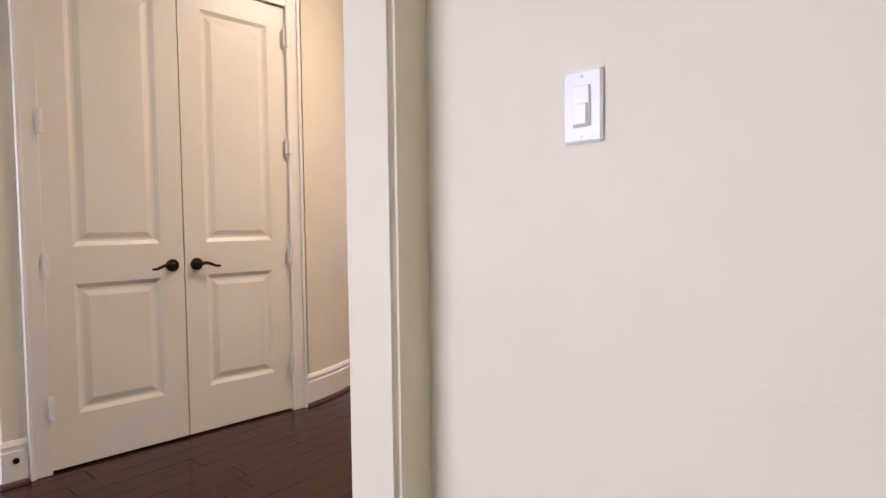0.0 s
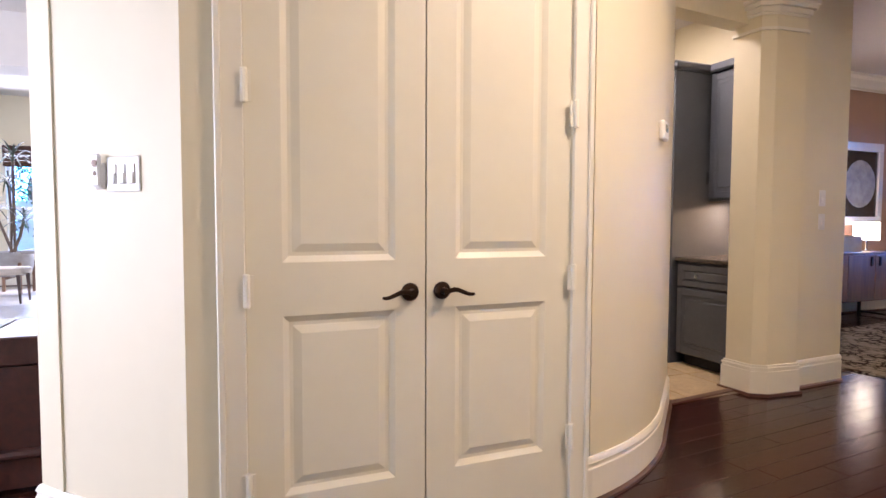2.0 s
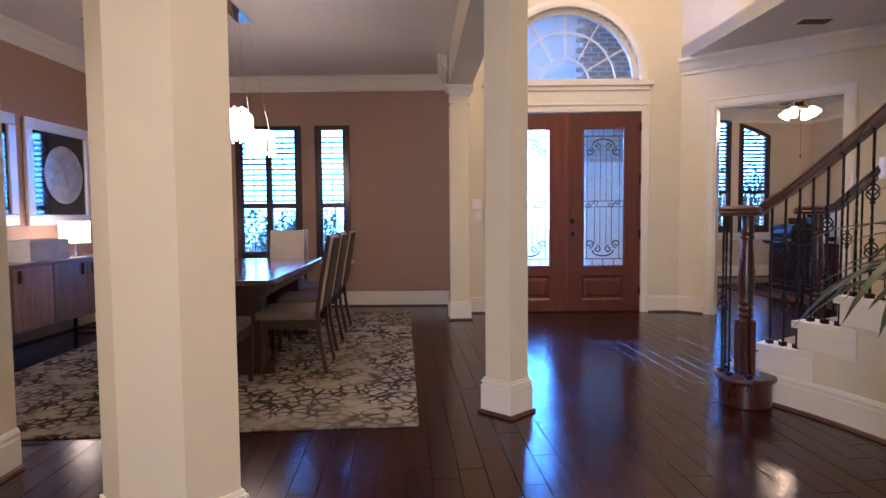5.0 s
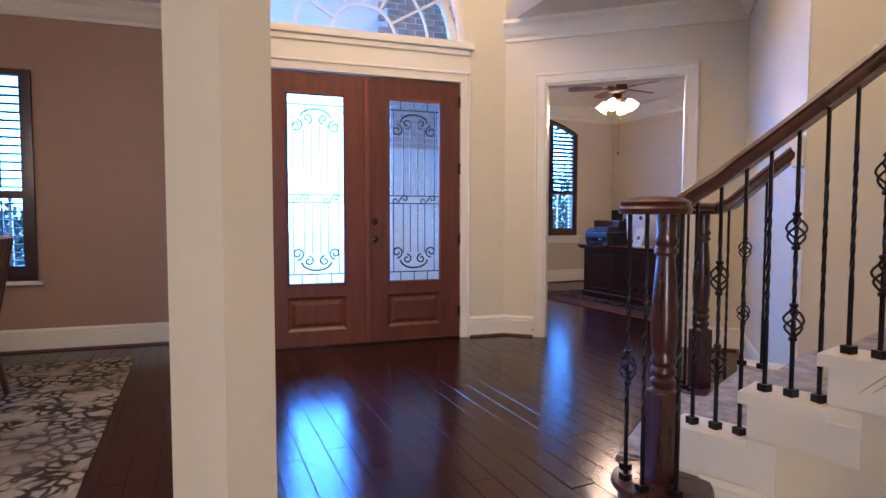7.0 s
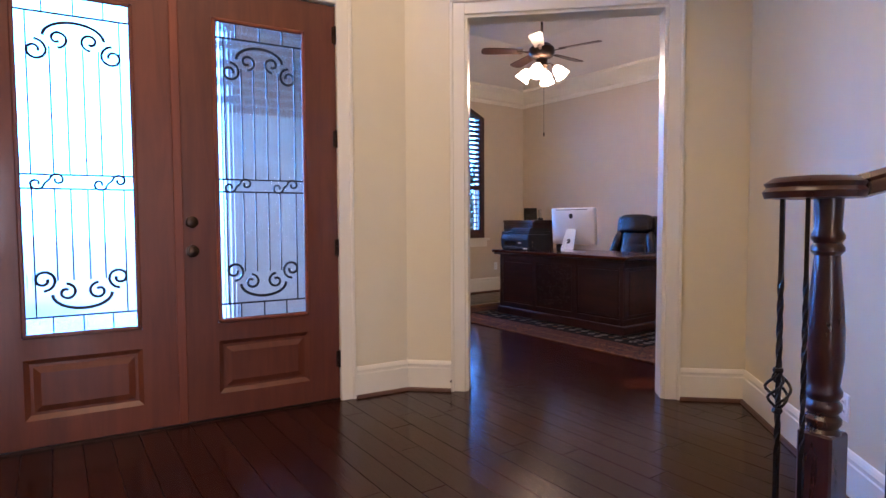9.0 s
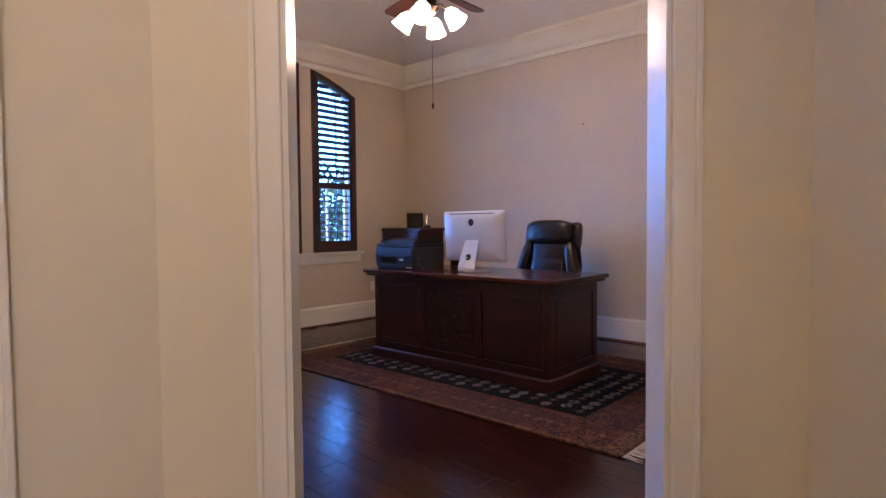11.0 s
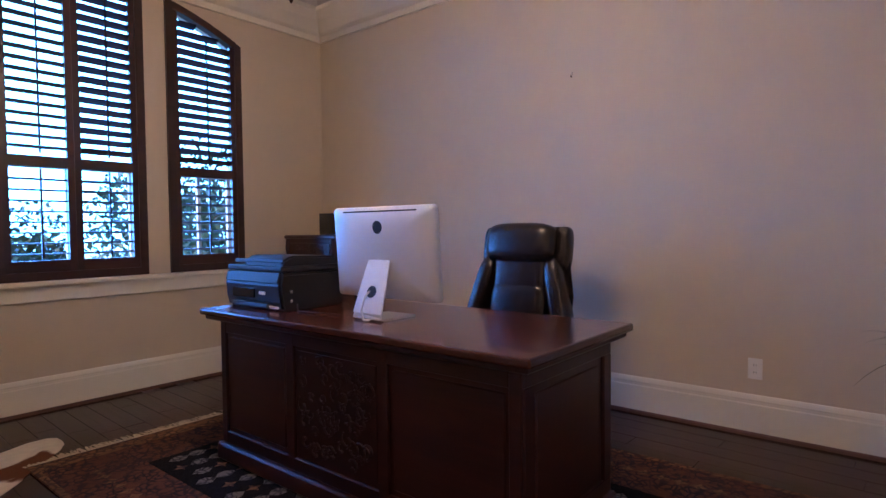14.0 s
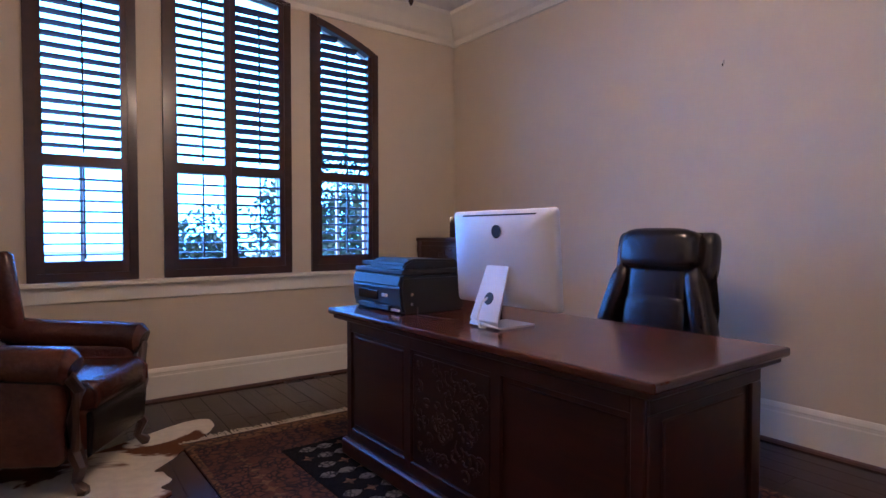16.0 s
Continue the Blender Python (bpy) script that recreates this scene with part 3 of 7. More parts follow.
# the wall at the start, with its cased end
tagged(part("wall_entry", B(0.06, 2.6, 1.045, 1.2, 0, H1), PAINT), "cream painted wall with a light switch", "wall", kind="structure")
bm = prism(bmesh.new(), [(-0.07, 0.95), (0.095, 0.95), (0.095, 1.22), (-0.07, 1.22)], 0, H1)
bmesh.ops.bevel(bm, geom=[e for e in bm.edges if abs(e.verts[0].co.z - e.verts[1].co.z) > 1], offset=0.012, segments=3, affect="EDGES")
tagged(part("wall_entry_end", bm, PAINT, smooth=True), "cream rounded wall end", "wall", kind="structure")

# plain closing walls out of view
tagged(part("floor_great_room", B(-5.4, 2.8, -6.2, -3.2, -0.2, -0.002), TILEG), "grey stone tile floor", "floor", kind="structure")
wall("wall_hall_east", (2.6, -6.0), (2.6, 1.2), 0, H1, 0.15, PAINT)
tagged(part("ceiling_hall", prism(bmesh.new(), [(-2.6, -6.2), (2.8, -6.2), (2.8, 1.2), (0.3, 1.35), (-0.5, 2.6), (-1.85, 4.35), (-3.1, 4.2), (-3.5, 3.0), (-3.4, 1.0), (-2.6, 0.1)], H1, H1 + 0.1), CEIL), "white hall ceiling", "ceiling", kind="structure")
wall("wall_hall_upper", (-1.9, 4.3), (0.3, 1.3), H1, TALL, 0.12, PAINT)
wall("wall_foyer_south", (-0.07, 1.2), (2.6, 1.2), H1, TALL, 0.1, PAINT)

# pantry shell
tagged(part("floor_pantry", B(-5.4, -3.06, 3.2, 5.0, -0.02, 0.003), GROUT), "beige stone tile pantry floor", "floor", kind="structure")
tagged(part("wall_pantry_north", B(-5.4, -3.2, 4.95, 5.04, 0, H1), PAINT), "cream pantry wall", "wall", kind="structure")
tagged(part("wall_pantry_west", B(-5.5, -5.4, 3.1, 5.05, 0, H1), PAINT), "cream pantry wall", "wall", kind="structure")
tagged(part("wall_pantry_south", B(-5.4, -3.35, 3.05, 3.2, 0, H1), PAINT), "cream pantry wall", "wall", kind="structure")
tagged(part("ceiling_pantry", B(-5.5, -3.1, 3.05, 5.0, H1 - 0.005, H1 + 0.1), CEIL), "white pantry ceiling", "ceiling", kind="structure")
tagged(part("threshold", prism(bmesh.new(), [(-3.03, 3.42), (-3.10, 4.10), (-3.15, 4.10), (-3.08, 3.42)], -0.004, 0.012), SHOE), "dark wooden threshold strip", "threshold", kind="structure")

# sunlit room beyond the hall
LW = -12.3
wall("wall_living_west", (LW, 3.9), (LW, -7.0), 0, 3.3, 0.2, PAINT, [(3.9 + 1.10, 3.9 + 1.62, 0.55, 2.42), (3.9 + 1.78, 3.9 + 2.52, 0.55, 2.42)], label="pale wall with tall windows")
wall("wall_living_south", (LW, -6.0), (2.8, -6.0), 0, 3.3, 0.2, PAINT, [(2.0, 7.6, 0.1, 2.7), (9.2, 14.3, 0.35, 2.7)])
wall("wall_living_north", (-3.5, 3.05), (LW, 3.05), 0, 3.3, 0.15, PAINT)
tagged(part("ceiling_living", B(LW - 0.2, -2.6, -6.2, 3.1, 3.3, 3.4), CEIL), "white ceiling of the sunlit room", "ceiling", kind="structure")
tagged(part("ceiling_beam", B(-7.9, -7.4, -6.2, 3.1, 2.75, 3.3), CEIL), "white dropped ceiling beam", "ceiling", kind="structure")
baseboard([(LW, 3.0), (LW, -5.9)])

# office, turned a little against the foyer
OM = pose(0, 0, 0, 0, 0, 6.5)
ON, OE, OW, OS = 12.75, 7.50, 3.05, 7.72


def o2w(a, b):
    v = OM @ Vector((a, b, 0))
    return (v.x, v.y)


WINS = ((4.175, 4.79), (4.95, 5.868), (6.035, 6.65))


def arch_z(a):
    return 2.98 - 2.7 + math.sqrt(2.7 ** 2 - (a - 5.41) ** 2)


def arched_wall():
    cuts = {OW - 0.3, OE}
    for a, b in WINS:
        cuts |= {a + (b - a) * i / 12 for i in range(13)}
    cuts = sorted(cuts)
    bm = bmesh.new()
    for a, b in zip(cuts, cuts[1:]):
        mid = (a + b) / 2
        if any(w[0] < mid < w[1] for w in WINS):
            box(bm, a, b, ON, ON + 0.2, 0, 0.848)
            v = [(a, ON, arch_z(a)), (b, ON, arch_z(b)), (b, ON, 3.6), (a, ON, 3.6)]
            f = [bm.verts.new(q) for q in v] + [bm.verts.new((x, y + 0.2, z)) for x, y, z in v]
            for q in ((0, 1, 2, 3), (7, 6, 5, 4), (0, 4, 5, 1), (1, 5, 6, 2), (2, 6, 7, 3), (3, 7, 4, 0)):
                bm.faces.new([f[i] for i in q])
        else:
            box(bm, a, b, ON, ON + 0.2, 0, 3.6)
    ob = part("wall_office_north", bm, OFFICE_PAINT)
    ob.matrix_world = OM
    tagged(ob, "beige painted wall with three arched shuttered windows", "wall", kind="structure")


arched_wall()
wall("wall_office_east", o2w(OE, OS), o2w(OE, ON), 0, 3.6, 0.15, OFFICE_PAINT, label="beige painted wall")
wall("wall_office_south", o2w(4.50, OS), o2w(OE, OS), 0, 3.6, 0.15, OFFICE_PAINT, label="beige painted wall")
wall("wall_office_west", o2w(OW, ON), o2w(OW, 9.29), 0, 3.6, 0.15, OFFICE_PAINT, label="beige painted wall")
inner = ((DIAG[1][0] + 0.614 * 0.144, DIAG[1][1] + 0.789 * 0.144), (DIAG[0][0] + 0.614 * 0.144, DIAG[0][1] + 0.789 * 0.144))
wall("wall_office_inner", *inner, 0, 3.6, 0.004, OFFICE_PAINT, [(2.127 - 1.735, 2.127 - 0.483, 0, 2.445)], label="beige painted wall")
wall("wall_office_inner_upper", *inner, H1, 3.6, 0.14, OFFICE_PAINT)
OB = [o2w(4.50, OS), o2w(OE, OS), o2w(OE, ON), o2w(OW, ON), o2w(OW, 9.3)]
baseboard(OB, tall=1.13)
OCROWN = [(0, 0), (0.025, 0), (0.025, 0.05), (0.06, 0.07), (0.13, 0.15), (0.19, 0.19), (0.21, 0.2), (0.21, 0.235), (0, 0.235)]
strip("crown_office", OB, OCROWN, 2.915, TRIM, "tall white crown moulding")
bm = bmesh.new()
lo = [bm.verts.new((*o2w(a, b), 3.14)) for a, b in ((OW - 1, OS - 0.2), (OE, OS - 0.2), (OE, ON), (OW - 1, ON))]
hi = [bm.verts.new((*o2w(a, b), 3.60)) for a, b in ((OW + 0.4, OS + 0.75), (OE - 0.75, OS + 0.75), (OE - 0.75, ON - 0.75), (OW + 0.4, ON - 0.75))]
bm.faces.new(hi)
for i in range(4):
    bm.faces.new((lo[i], lo[(i + 1) % 4], hi[(i + 1) % 4], hi[i]))
ext = bmesh.ops.extrude_face_region(bm, geom=bm.faces[:])
bmesh.ops.translate(bm, vec=(0, 0, 0.08), verts=[g for g in ext["geom"] if isinstance(g, bmesh.types.BMVert)])
for co, no in ((Vector((*inner[0], 0)), Vector((0.614, 0.789, 0))), (Vector((*o2w(OW - 0.1, 10), 0)), OM.to_3x3() @ Vector((1, 0, 0)))):
    bmesh.ops.bisect_plane(bm, geom=bm.verts[:] + bm.edges[:] + bm.faces[:], plane_co=co, plane_no=no, clear_inner=True)
tagged(part("ceiling_office", bm, CEIL), "white office tray ceiling with sloped sides", "ceiling", kind="structure")
sill = part("window_sill_office", B(4.09, 6.74, ON - 0.055, ON + 0.01, 0.815, 0.848, bevel=0.006), TRIM)
sill.matrix_world = OM
tagged(sill, "white painted window stool", "window sill", kind="structure")
apron = part("window_apron_office", B(4.12, 6.71, ON - 0.02, ON, 0.715, 0.815, bevel=0.004), TRIM)
apron.matrix_world = OM
tagged(apron, "white painted apron under the window stool", "window apron", kind="structure")

# outside: ground, paving, porch brick, far trees
tagged(part("ground", B(-120, 120, -120, 160, -0.5, -0.25), GRASS), "green lawn", "lawn", kind="structure")
tagged(part("pavement", B(-1.6, 3.2, 9.74, 26, -0.26, -0.06), PAVE), "pale concrete front walk", "path", kind="structure")


# unseen pale sheet over the far lawn, added so the door glass stays white
tagged(part("road", B(-90, 90, 24, 58, -0.26, -0.235), PAVE), "unseen pale ground sheet added to whiten the door glass", "road", kind="structure")


# ---- doors ----
def ring(bm, x0, x1, z0, z1, w, y0, y1, y2):
    """A sloped panel moulding: outer rim at depth y0, groove y1, field y2 (front faces +y)."""
    r = [((x0, z0), (x1, z0), (x1, z1), (x0, z1))]
    for k in (0.35, 0.55, 1.0):
        r.append(((x0 + w * k, z0 + w * k), (x1 - w * k, z0 + w * k), (x1 - w * k, z1 - w * k), (x0 + w * k, z1 - w * k)))
    ys = (y0, y1, y1, y2)
    v = [[bm.verts.new((x, y, z)) for x, z in q] for q, y in zip(r, ys)]
    for a, b in zip(v, v[1:]):
        for i in range(4):
            bm.faces.new((a[i], a[(i + 1) % 4], b[(i + 1) % 4], b[i]))
    bm.faces.new(v[-1])


def panel_leaf(name, w, h, t, panels, mat, parent=None, both=False):
    """A door leaf from x 0 to w with sunk, raised panels on its +y face (and -y)."""
    bm = bmesh.new()
    xs = sorted({0, w} | {p[0] for p in panels} | {p[1] for p in panels})
    for a, b in zip(xs, xs[1:]):
        mid = (a + b) / 2
        z = 0.0
        for p in sorted([p for p in panels if p[0] < mid < p[1]], key=lambda p: p[2]):
            box(bm, a, b, 0, t, z, p[2])
            z = p[3]
        box(bm, a, b, 0, t, z, h)
    for x0, x1, z0, z1 in panels:
        ring(bm, x0, x1, z0, z1, 0.062, t, t - 0.012, t - 0.003)
        ring(bm, x0, x1, z0, z1, 0.062, 0, 0.012, 0.003)
    return part(name, bm, mat, parent)


def hinge(parent, x, z, mat, y=0.045):
    bm = lathe(bmesh.new(), [(0.009, -0.054), (0.011, -0.05), (0.011, 0.05), (0.009, 0.054)], 10, (x, y, z))
    box(bm, x - 0.022, x + 0.022, y - 0.010, y - 0.004, z - 0.05, z + 0.05)
    return part("hinge", bm, mat, parent, "painted butt hinge")


def lever(parent, x, z, y, way):
    """A wavy bronze lever on a round rose."""
    rose = part("rose", lathe(bmesh.new(), [(0.001, 0.0), (0.033, 0.0), (0.033, 0.008), (0.028, 0.014), (0.013, 0.018), (0.012, 0.05), (0.001, 0.05)], 20), BRONZE, parent, "round oil-rubbed bronze rose")
    rose.matrix_basis = Matrix.Translation((x, y, z)) @ pose(0, 0, 0, -90, 0, 0)
    p = [(x + way * s, y + 0.045, z + 0.010 * math.sin(s * 46) - 0.004) for s in (0, 0.015, 0.03, 0.045, 0.06, 0.075, 0.09, 0.105, 0.115)]
    part("lever", sweep(bmesh.new(), p, [(0.005 * c, 0.009 * d) for c, d in circ(1, 8)], scale=[1.1, 1, 1, 0.95, 0.9, 0.85, 0.8, 0.7, 0.5]), BRONZE, parent, "wavy bronze lever", True)


mcl = frame_of(*CL)[0]
LW2 = 0.6255
for k, (s0, hs) in enumerate(((2.14 - 2.037, 0), (2.14 - 2.037 + LW2 + 0.004, 1))):
    d = thing("closet_door", mcl @ Matrix.Translation((s0, -0.045, 0.012)), "ivory painted two-panel closet door, closed", "door", "closet double doors")
    w = LW2 - 0.002
    panel_leaf("leaf", w, 2.43, 0.04, [(0.115, w - 0.115, 0.245, 0.862), (0.115, w - 0.115, 1.042, 2.30)], DOORP, d)
    hx = 0.0 if hs == 0 else w
    for z in (0.30, 0.955, 1.61, 2.25):
        hinge(d, hx, z, TRIM, 0.070)
    lever(d, w - 0.06 if hs == 0 else 0.06, 0.925, 0.04, -1 if hs == 0 else 1)
# black sheet behind the leaves stands in for the closet's shade
tagged(part("closet_dark_sheet", B(2.14 - 2.06, 2.14 - 0.77, -0.12, -0.09, 0, 2.46), BLACK), "black sheet standing in for the shade inside the closet", "door jamb", kind="structure").matrix_world = mcl
for x, y, nx, ny in ((-2.235, 2.235, 0.98, 0.2), (-2.177, 0.645, 1, 0)):
    t = thing("baseboard_stop", look((x + nx * 0.017, y + ny * 0.017, 0.11), (x - nx, y - ny, 0.11)), "small round bronze magnetic stop on the baseboard", "door stop")
    part("cup", lathe(bmesh.new(), [(0.001, -0.004), (0.013, -0.004), (0.013, 0.008), (0.008, 0.008), (0.006, 0.003), (0.001, 0.003)], 14), BRONZE, t)

# front double door with leaded iron glass
mfw = frame_of(*FW)[0]
SX = 1.88


def scroll(bm, cx, cz, r, a0, turns, flip=1, y=0.0, rad=0.0055):
    pts = []
    for i in range(19):
        f = i / 18
        a = a0 + flip * f * turns * 6.28318
        rr = r * (1 - 0.72 * f)
        pts.append((cx + rr * math.cos(a), y, cz + rr * math.sin(a)))
    sweep(bm, pts, circ(rad, 5), up=(0, 1, 0))


def front_leaf(s0, hinge_at):
    w, h = 0.902, 2.425
    d = thing("front_door", mfw @ Matrix.Translation((s0, -0.06, 0.015)), "red mahogany front door with iron-scroll glass, closed", "door", "front double doors")
    gx0, gx1, gz0, gz1 = 0.19, w - 0.19, 0.545, 2.245
    bm = bmesh.new()
    for q in ((0, gx0, 0, h), (gx1, w, 0, h), (gx0, gx1, gz1, h), (gx0, gx1, 0.44, gz0), (gx0, gx1, 0, 0.135)):
        box(bm, q[0], q[1], 0, 0.05, q[2], q[3])
    ring(bm, gx0, gx1, 0.135, 0.44, 0.07, 0.05, 0.034, 0.046)
    box(bm, gx0, gx1, 0.0, 0.02, 0.135, 0.44)
    part("leaf", bm, MAHOG, d)
    bm = bmesh.new()
    for q in ((gx0, gx0 + 0.022, gz0, gz1), (gx1 - 0.022, gx1, gz0, gz1), (gx0, gx1, gz0, gz0 + 0.022), (gx0, gx1, gz1 - 0.022, gz1)):
        box(bm, q[0], q[1], 0.044, 0.062, q[2], q[3], bevel=0.006)
    part("glazing_bead", bm, MAHOG, d)
    g = part("pane", B(gx0, gx1, 0.018, 0.026, gz0, gz1), DOORGLASS, d, "reeded obscure glass")
    g.visible_shadow = False
    bm = bmesh.new()
    y = 0.034
    W = gx1 - gx0
    for z in (gz0 + 0.10, gz0 + 0.74, gz0 + 0.81, gz1 - 0.10):
        sweep(bm, [(gx0, y, z), (gx1, y, z)], sq(0.0045))
    for f in (0.12, 0.30, 0.43, 0.57, 0.70, 0.88):
        lo, hi = gz0 + (0.10 if f in (0.12, 0.88) else 0.28), gz1 - (0.10 if f in (0.12, 0.88) else 0.26)
        sweep(bm, [(gx0 + W * f, y, lo), (gx0 + W * f, y, gz0 + 0.74)], sq(0.0034))
        sweep(bm, [(gx0 + W * f, y, gz0 + 0.81), (gx0 + W * f, y, hi)], sq(0.0034))
    for f in (0.25, 0.5, 0.75):
        sweep(bm, [(gx0 + W * f, y, gz0), (gx0 + W * f, y, gz0 + 0.1)], sq(0.0034))
        sweep(bm, [(gx0 + W * f, y, gz1 - 0.1), (gx0 + W * f, y, gz1)], sq(0.0034))
    for zc, s in ((gz0 + 0.24, 1), (gz1 - 0.24, -1)):
        for sx in (-1, 1):
            cx = gx0 + W / 2
            scroll(bm, cx + sx * 0.165, zc + s * 0.045, 0.055, -s * 1.57, 1.3, -sx * s, y, 0.0075)
            scroll(bm, cx + sx * 0.07, zc - s * 0.02, 0.045, s * 1.57, 1.1, sx * s, y, 0.0075)
        pts = [(gx0 + W / 2 + 0.13 * math.cos(math.pi * i / 12), y, zc - s * (0.03 + 0.075 * math.sin(math.pi * i / 12))) for i in range(13)]
        sweep(bm, pts, circ(0.008, 6), up=(0, 1, 0))
    for sx in (-1, 1):
        cx = gx0 + W / 2 + sx * 0.135
        scroll(bm, cx - 0.045, gz0 + 0.785, 0.034, 0, 1.1, 1, y, 0.0065)
        scroll(bm, cx + 0.045, gz0 + 0.765, 0.034, math.pi, 1.1, 1, y, 0.0065)
        sweep(bm, [(cx - 0.011, y, gz0 + 0.785), (cx, y, gz0 + 0.775), (cx + 0.011, y, gz0 + 0.765)], circ(0.006, 5), up=(0, 1, 0))
    part("grille", bm, IRON, d, "black iron scrollwork")
    for z in (0.25, 0.95, 1.62, 2.25):
        hinge(d, hinge_at, z, BRONZE, 0.056)
    return d, w


front_leaf(SX + 0.40 - 0.903, 0.902)
d, w = front_leaf(SX - 1.41 + 0.002, 0.0)
part("astragal", B(w - 0.022, w + 0.024, 0.05, 0.061, 0.0, 2.42, bevel=0.004), MAHOG, d, "mahogany astragal strip")
for z in (0.955, 1.115):
    k = part("knob" if z < 1 else "deadbolt", lathe(bmesh.new(), [(0.001, 0), (0.034, 0), (0.034, 0.01), (0.014, 0.014), (0.014, 0.03), (0.028, 0.04), (0.028, 0.055), (0.001, 0.062)] if z < 1 else [(0.001, 0), (0.032, 0), (0.032, 0.012), (0.024, 0.016), (0.001, 0.016)], 18), BRONZE, d, "dark bronze door hardware", True)
    k.matrix_basis = Matrix.Translation((w - 0.065, 0.05, z)) @ pose(0, 0, 0, -90, 0, 0)
tagged(part("threshold_front", B(SX - 1.41, SX + 0.40, -0.3, 0.0, -0.004, 0.014), BRONZE), "dark bronze door threshold", "threshold", kind="structure").matrix_world = mfw

# arched light over the door
ax, ar, az = SX - 0.505, 0.9, 2.82
t = tagged(new("window_arch"), "half-round white sunburst window over the front door", "window", kind="structure")
t.matrix_world = mfw
bm = bmesh.new()


def arcpts(r, n=28, y=0.0):
    return [(ax + r * math.cos(math.pi * i / n), y, az + r * math.sin(math.pi * i / n)) for i in range(n + 1)]


sweep(bm, arcpts(ar + 0.03), [(-0.045, -0.02), (0.045, -0.02), (0.045, 0.02), (0.0, 0.03), (-0.045, 0.02)], up=(0, 1, 0))
part("casing_board", bm, TRIM, t, "white arched casing")
part("window_frame", sweep(bmesh.new(), arcpts(ar - 0.03, y=-0.13), sq(0.035), up=(0, 1, 0)), TRIM, t)
part("window_rail", B(ax - ar, ax + ar, -0.165, -0.095, az, az + 0.05), TRIM, t)
for r in (0.30, 0.62):
    part("muntin", sweep(bmesh.new(), arcpts(r, 24, -0.13), sq(0.011), up=(0, 1, 0)), TRIM, t)
for a in (30, 60, 90, 120, 150):
    c, s = math.cos(radians(a)), math.sin(radians(a))
    part("muntin", sweep(bmesh.new(), [(ax + 0.3 * c, -0.13, az + 0.3 * s), (ax + 0.87 * c, -0.13, az + 0.87 * s)], sq(0.011), up=(0, 1, 0)), TRIM, t)
bm = bmesh.new()
v = [bm.verts.new(p) for p in arcpts(ar - 0.02, y=-0.135)]
bm.faces.new(v)
ext = bmesh.ops.extrude_face_region(bm, geom=bm.faces[:])
bmesh.ops.translate(bm, vec=(0, -0.006, 0), verts=[q for q in ext["geom"] if isinstance(q, bmesh.types.BMVert)])
g = part("pane", bm, PANE, t)
g.visible_shadow = False
led = part("window_sill_arch", B(ax - 1.03, ax + 1.03, 0, 0.055, 2.755, 2.82, bevel=0.006), TRIM)
box_b = part("window_apron_arch", B(ax - 0.99, ax + 0.99, 0, 0.032, 2.70, 2.755, bevel=0.008), TRIM)
for o, l in ((led, "white moulded ledge under the arched window"), (box_b, "white bed moulding under the ledge")):
    o.matrix_world = mfw
    tagged(o, l, "window sill", kind="structure")
hb = part("door_trim_frieze", B(SX - 1.41 - 0.1, SX + 0.40 + 0.1, 0, 0.012, 2.545, 2.70), TRIM)
hb.matrix_world = mfw
tagged(hb, "white flat frieze board over the front doors", "door casing", kind="structure")

# office double doors, swung open into the room
md = frame_of(*DIAG)[0]
jb = tagged(new("door_jamb_office"), "white painted door jamb", "door jamb", kind="structure")
jb.matrix_world = md
for x0, x1, z0, z1 in ((0.483, 0.501, 0, 2.445), (1.717, 1.735, 0, 2.445), (0.501, 1.717, 2.427, 2.445)):
    part("jamb_board", B(x0, x1, -0.146, 0.0, z0, z1), TRIM, jb)
for s, ang, sgn in ((0.462, 176, 1), (1.756, 176, -1)):
    d = thing("office_door", md @ Matrix.Translation((s, -0.15, 0.012)) @ pose(0, 0, 0, 0, 0, -ang if sgn > 0 else 180 + ang), "white panelled office door standing open", "door", "office double doors")
    w = 0.60
    panel_leaf("leaf", w, 2.41, 0.038, [(0.11, w - 0.11, 0.245, 0.855), (0.11, w - 0.11, 1.03, 2.28)], TRIM, d)
    for z in (0.22, 0.86, 1.5, 2.2):
        hinge(d, -0.004 if sgn > 0 else 0.0, z, TRIM, -0.002)
t = thing("door_stop", Matrix.Translation((1.88 + 0.30 * 0.789, 9.43 - 0.30 * 0.614, 0.07)), "small bronze spring door stop on the baseboard", "door stop")
part("spring", sweep(bmesh.new(), [(-0.614 * s, -0.789 * s, 0.01 * math.sin(s * 20)) for s in (0.015, 0.04, 0.07)], circ(0.006, 6)), BRONZE, t)


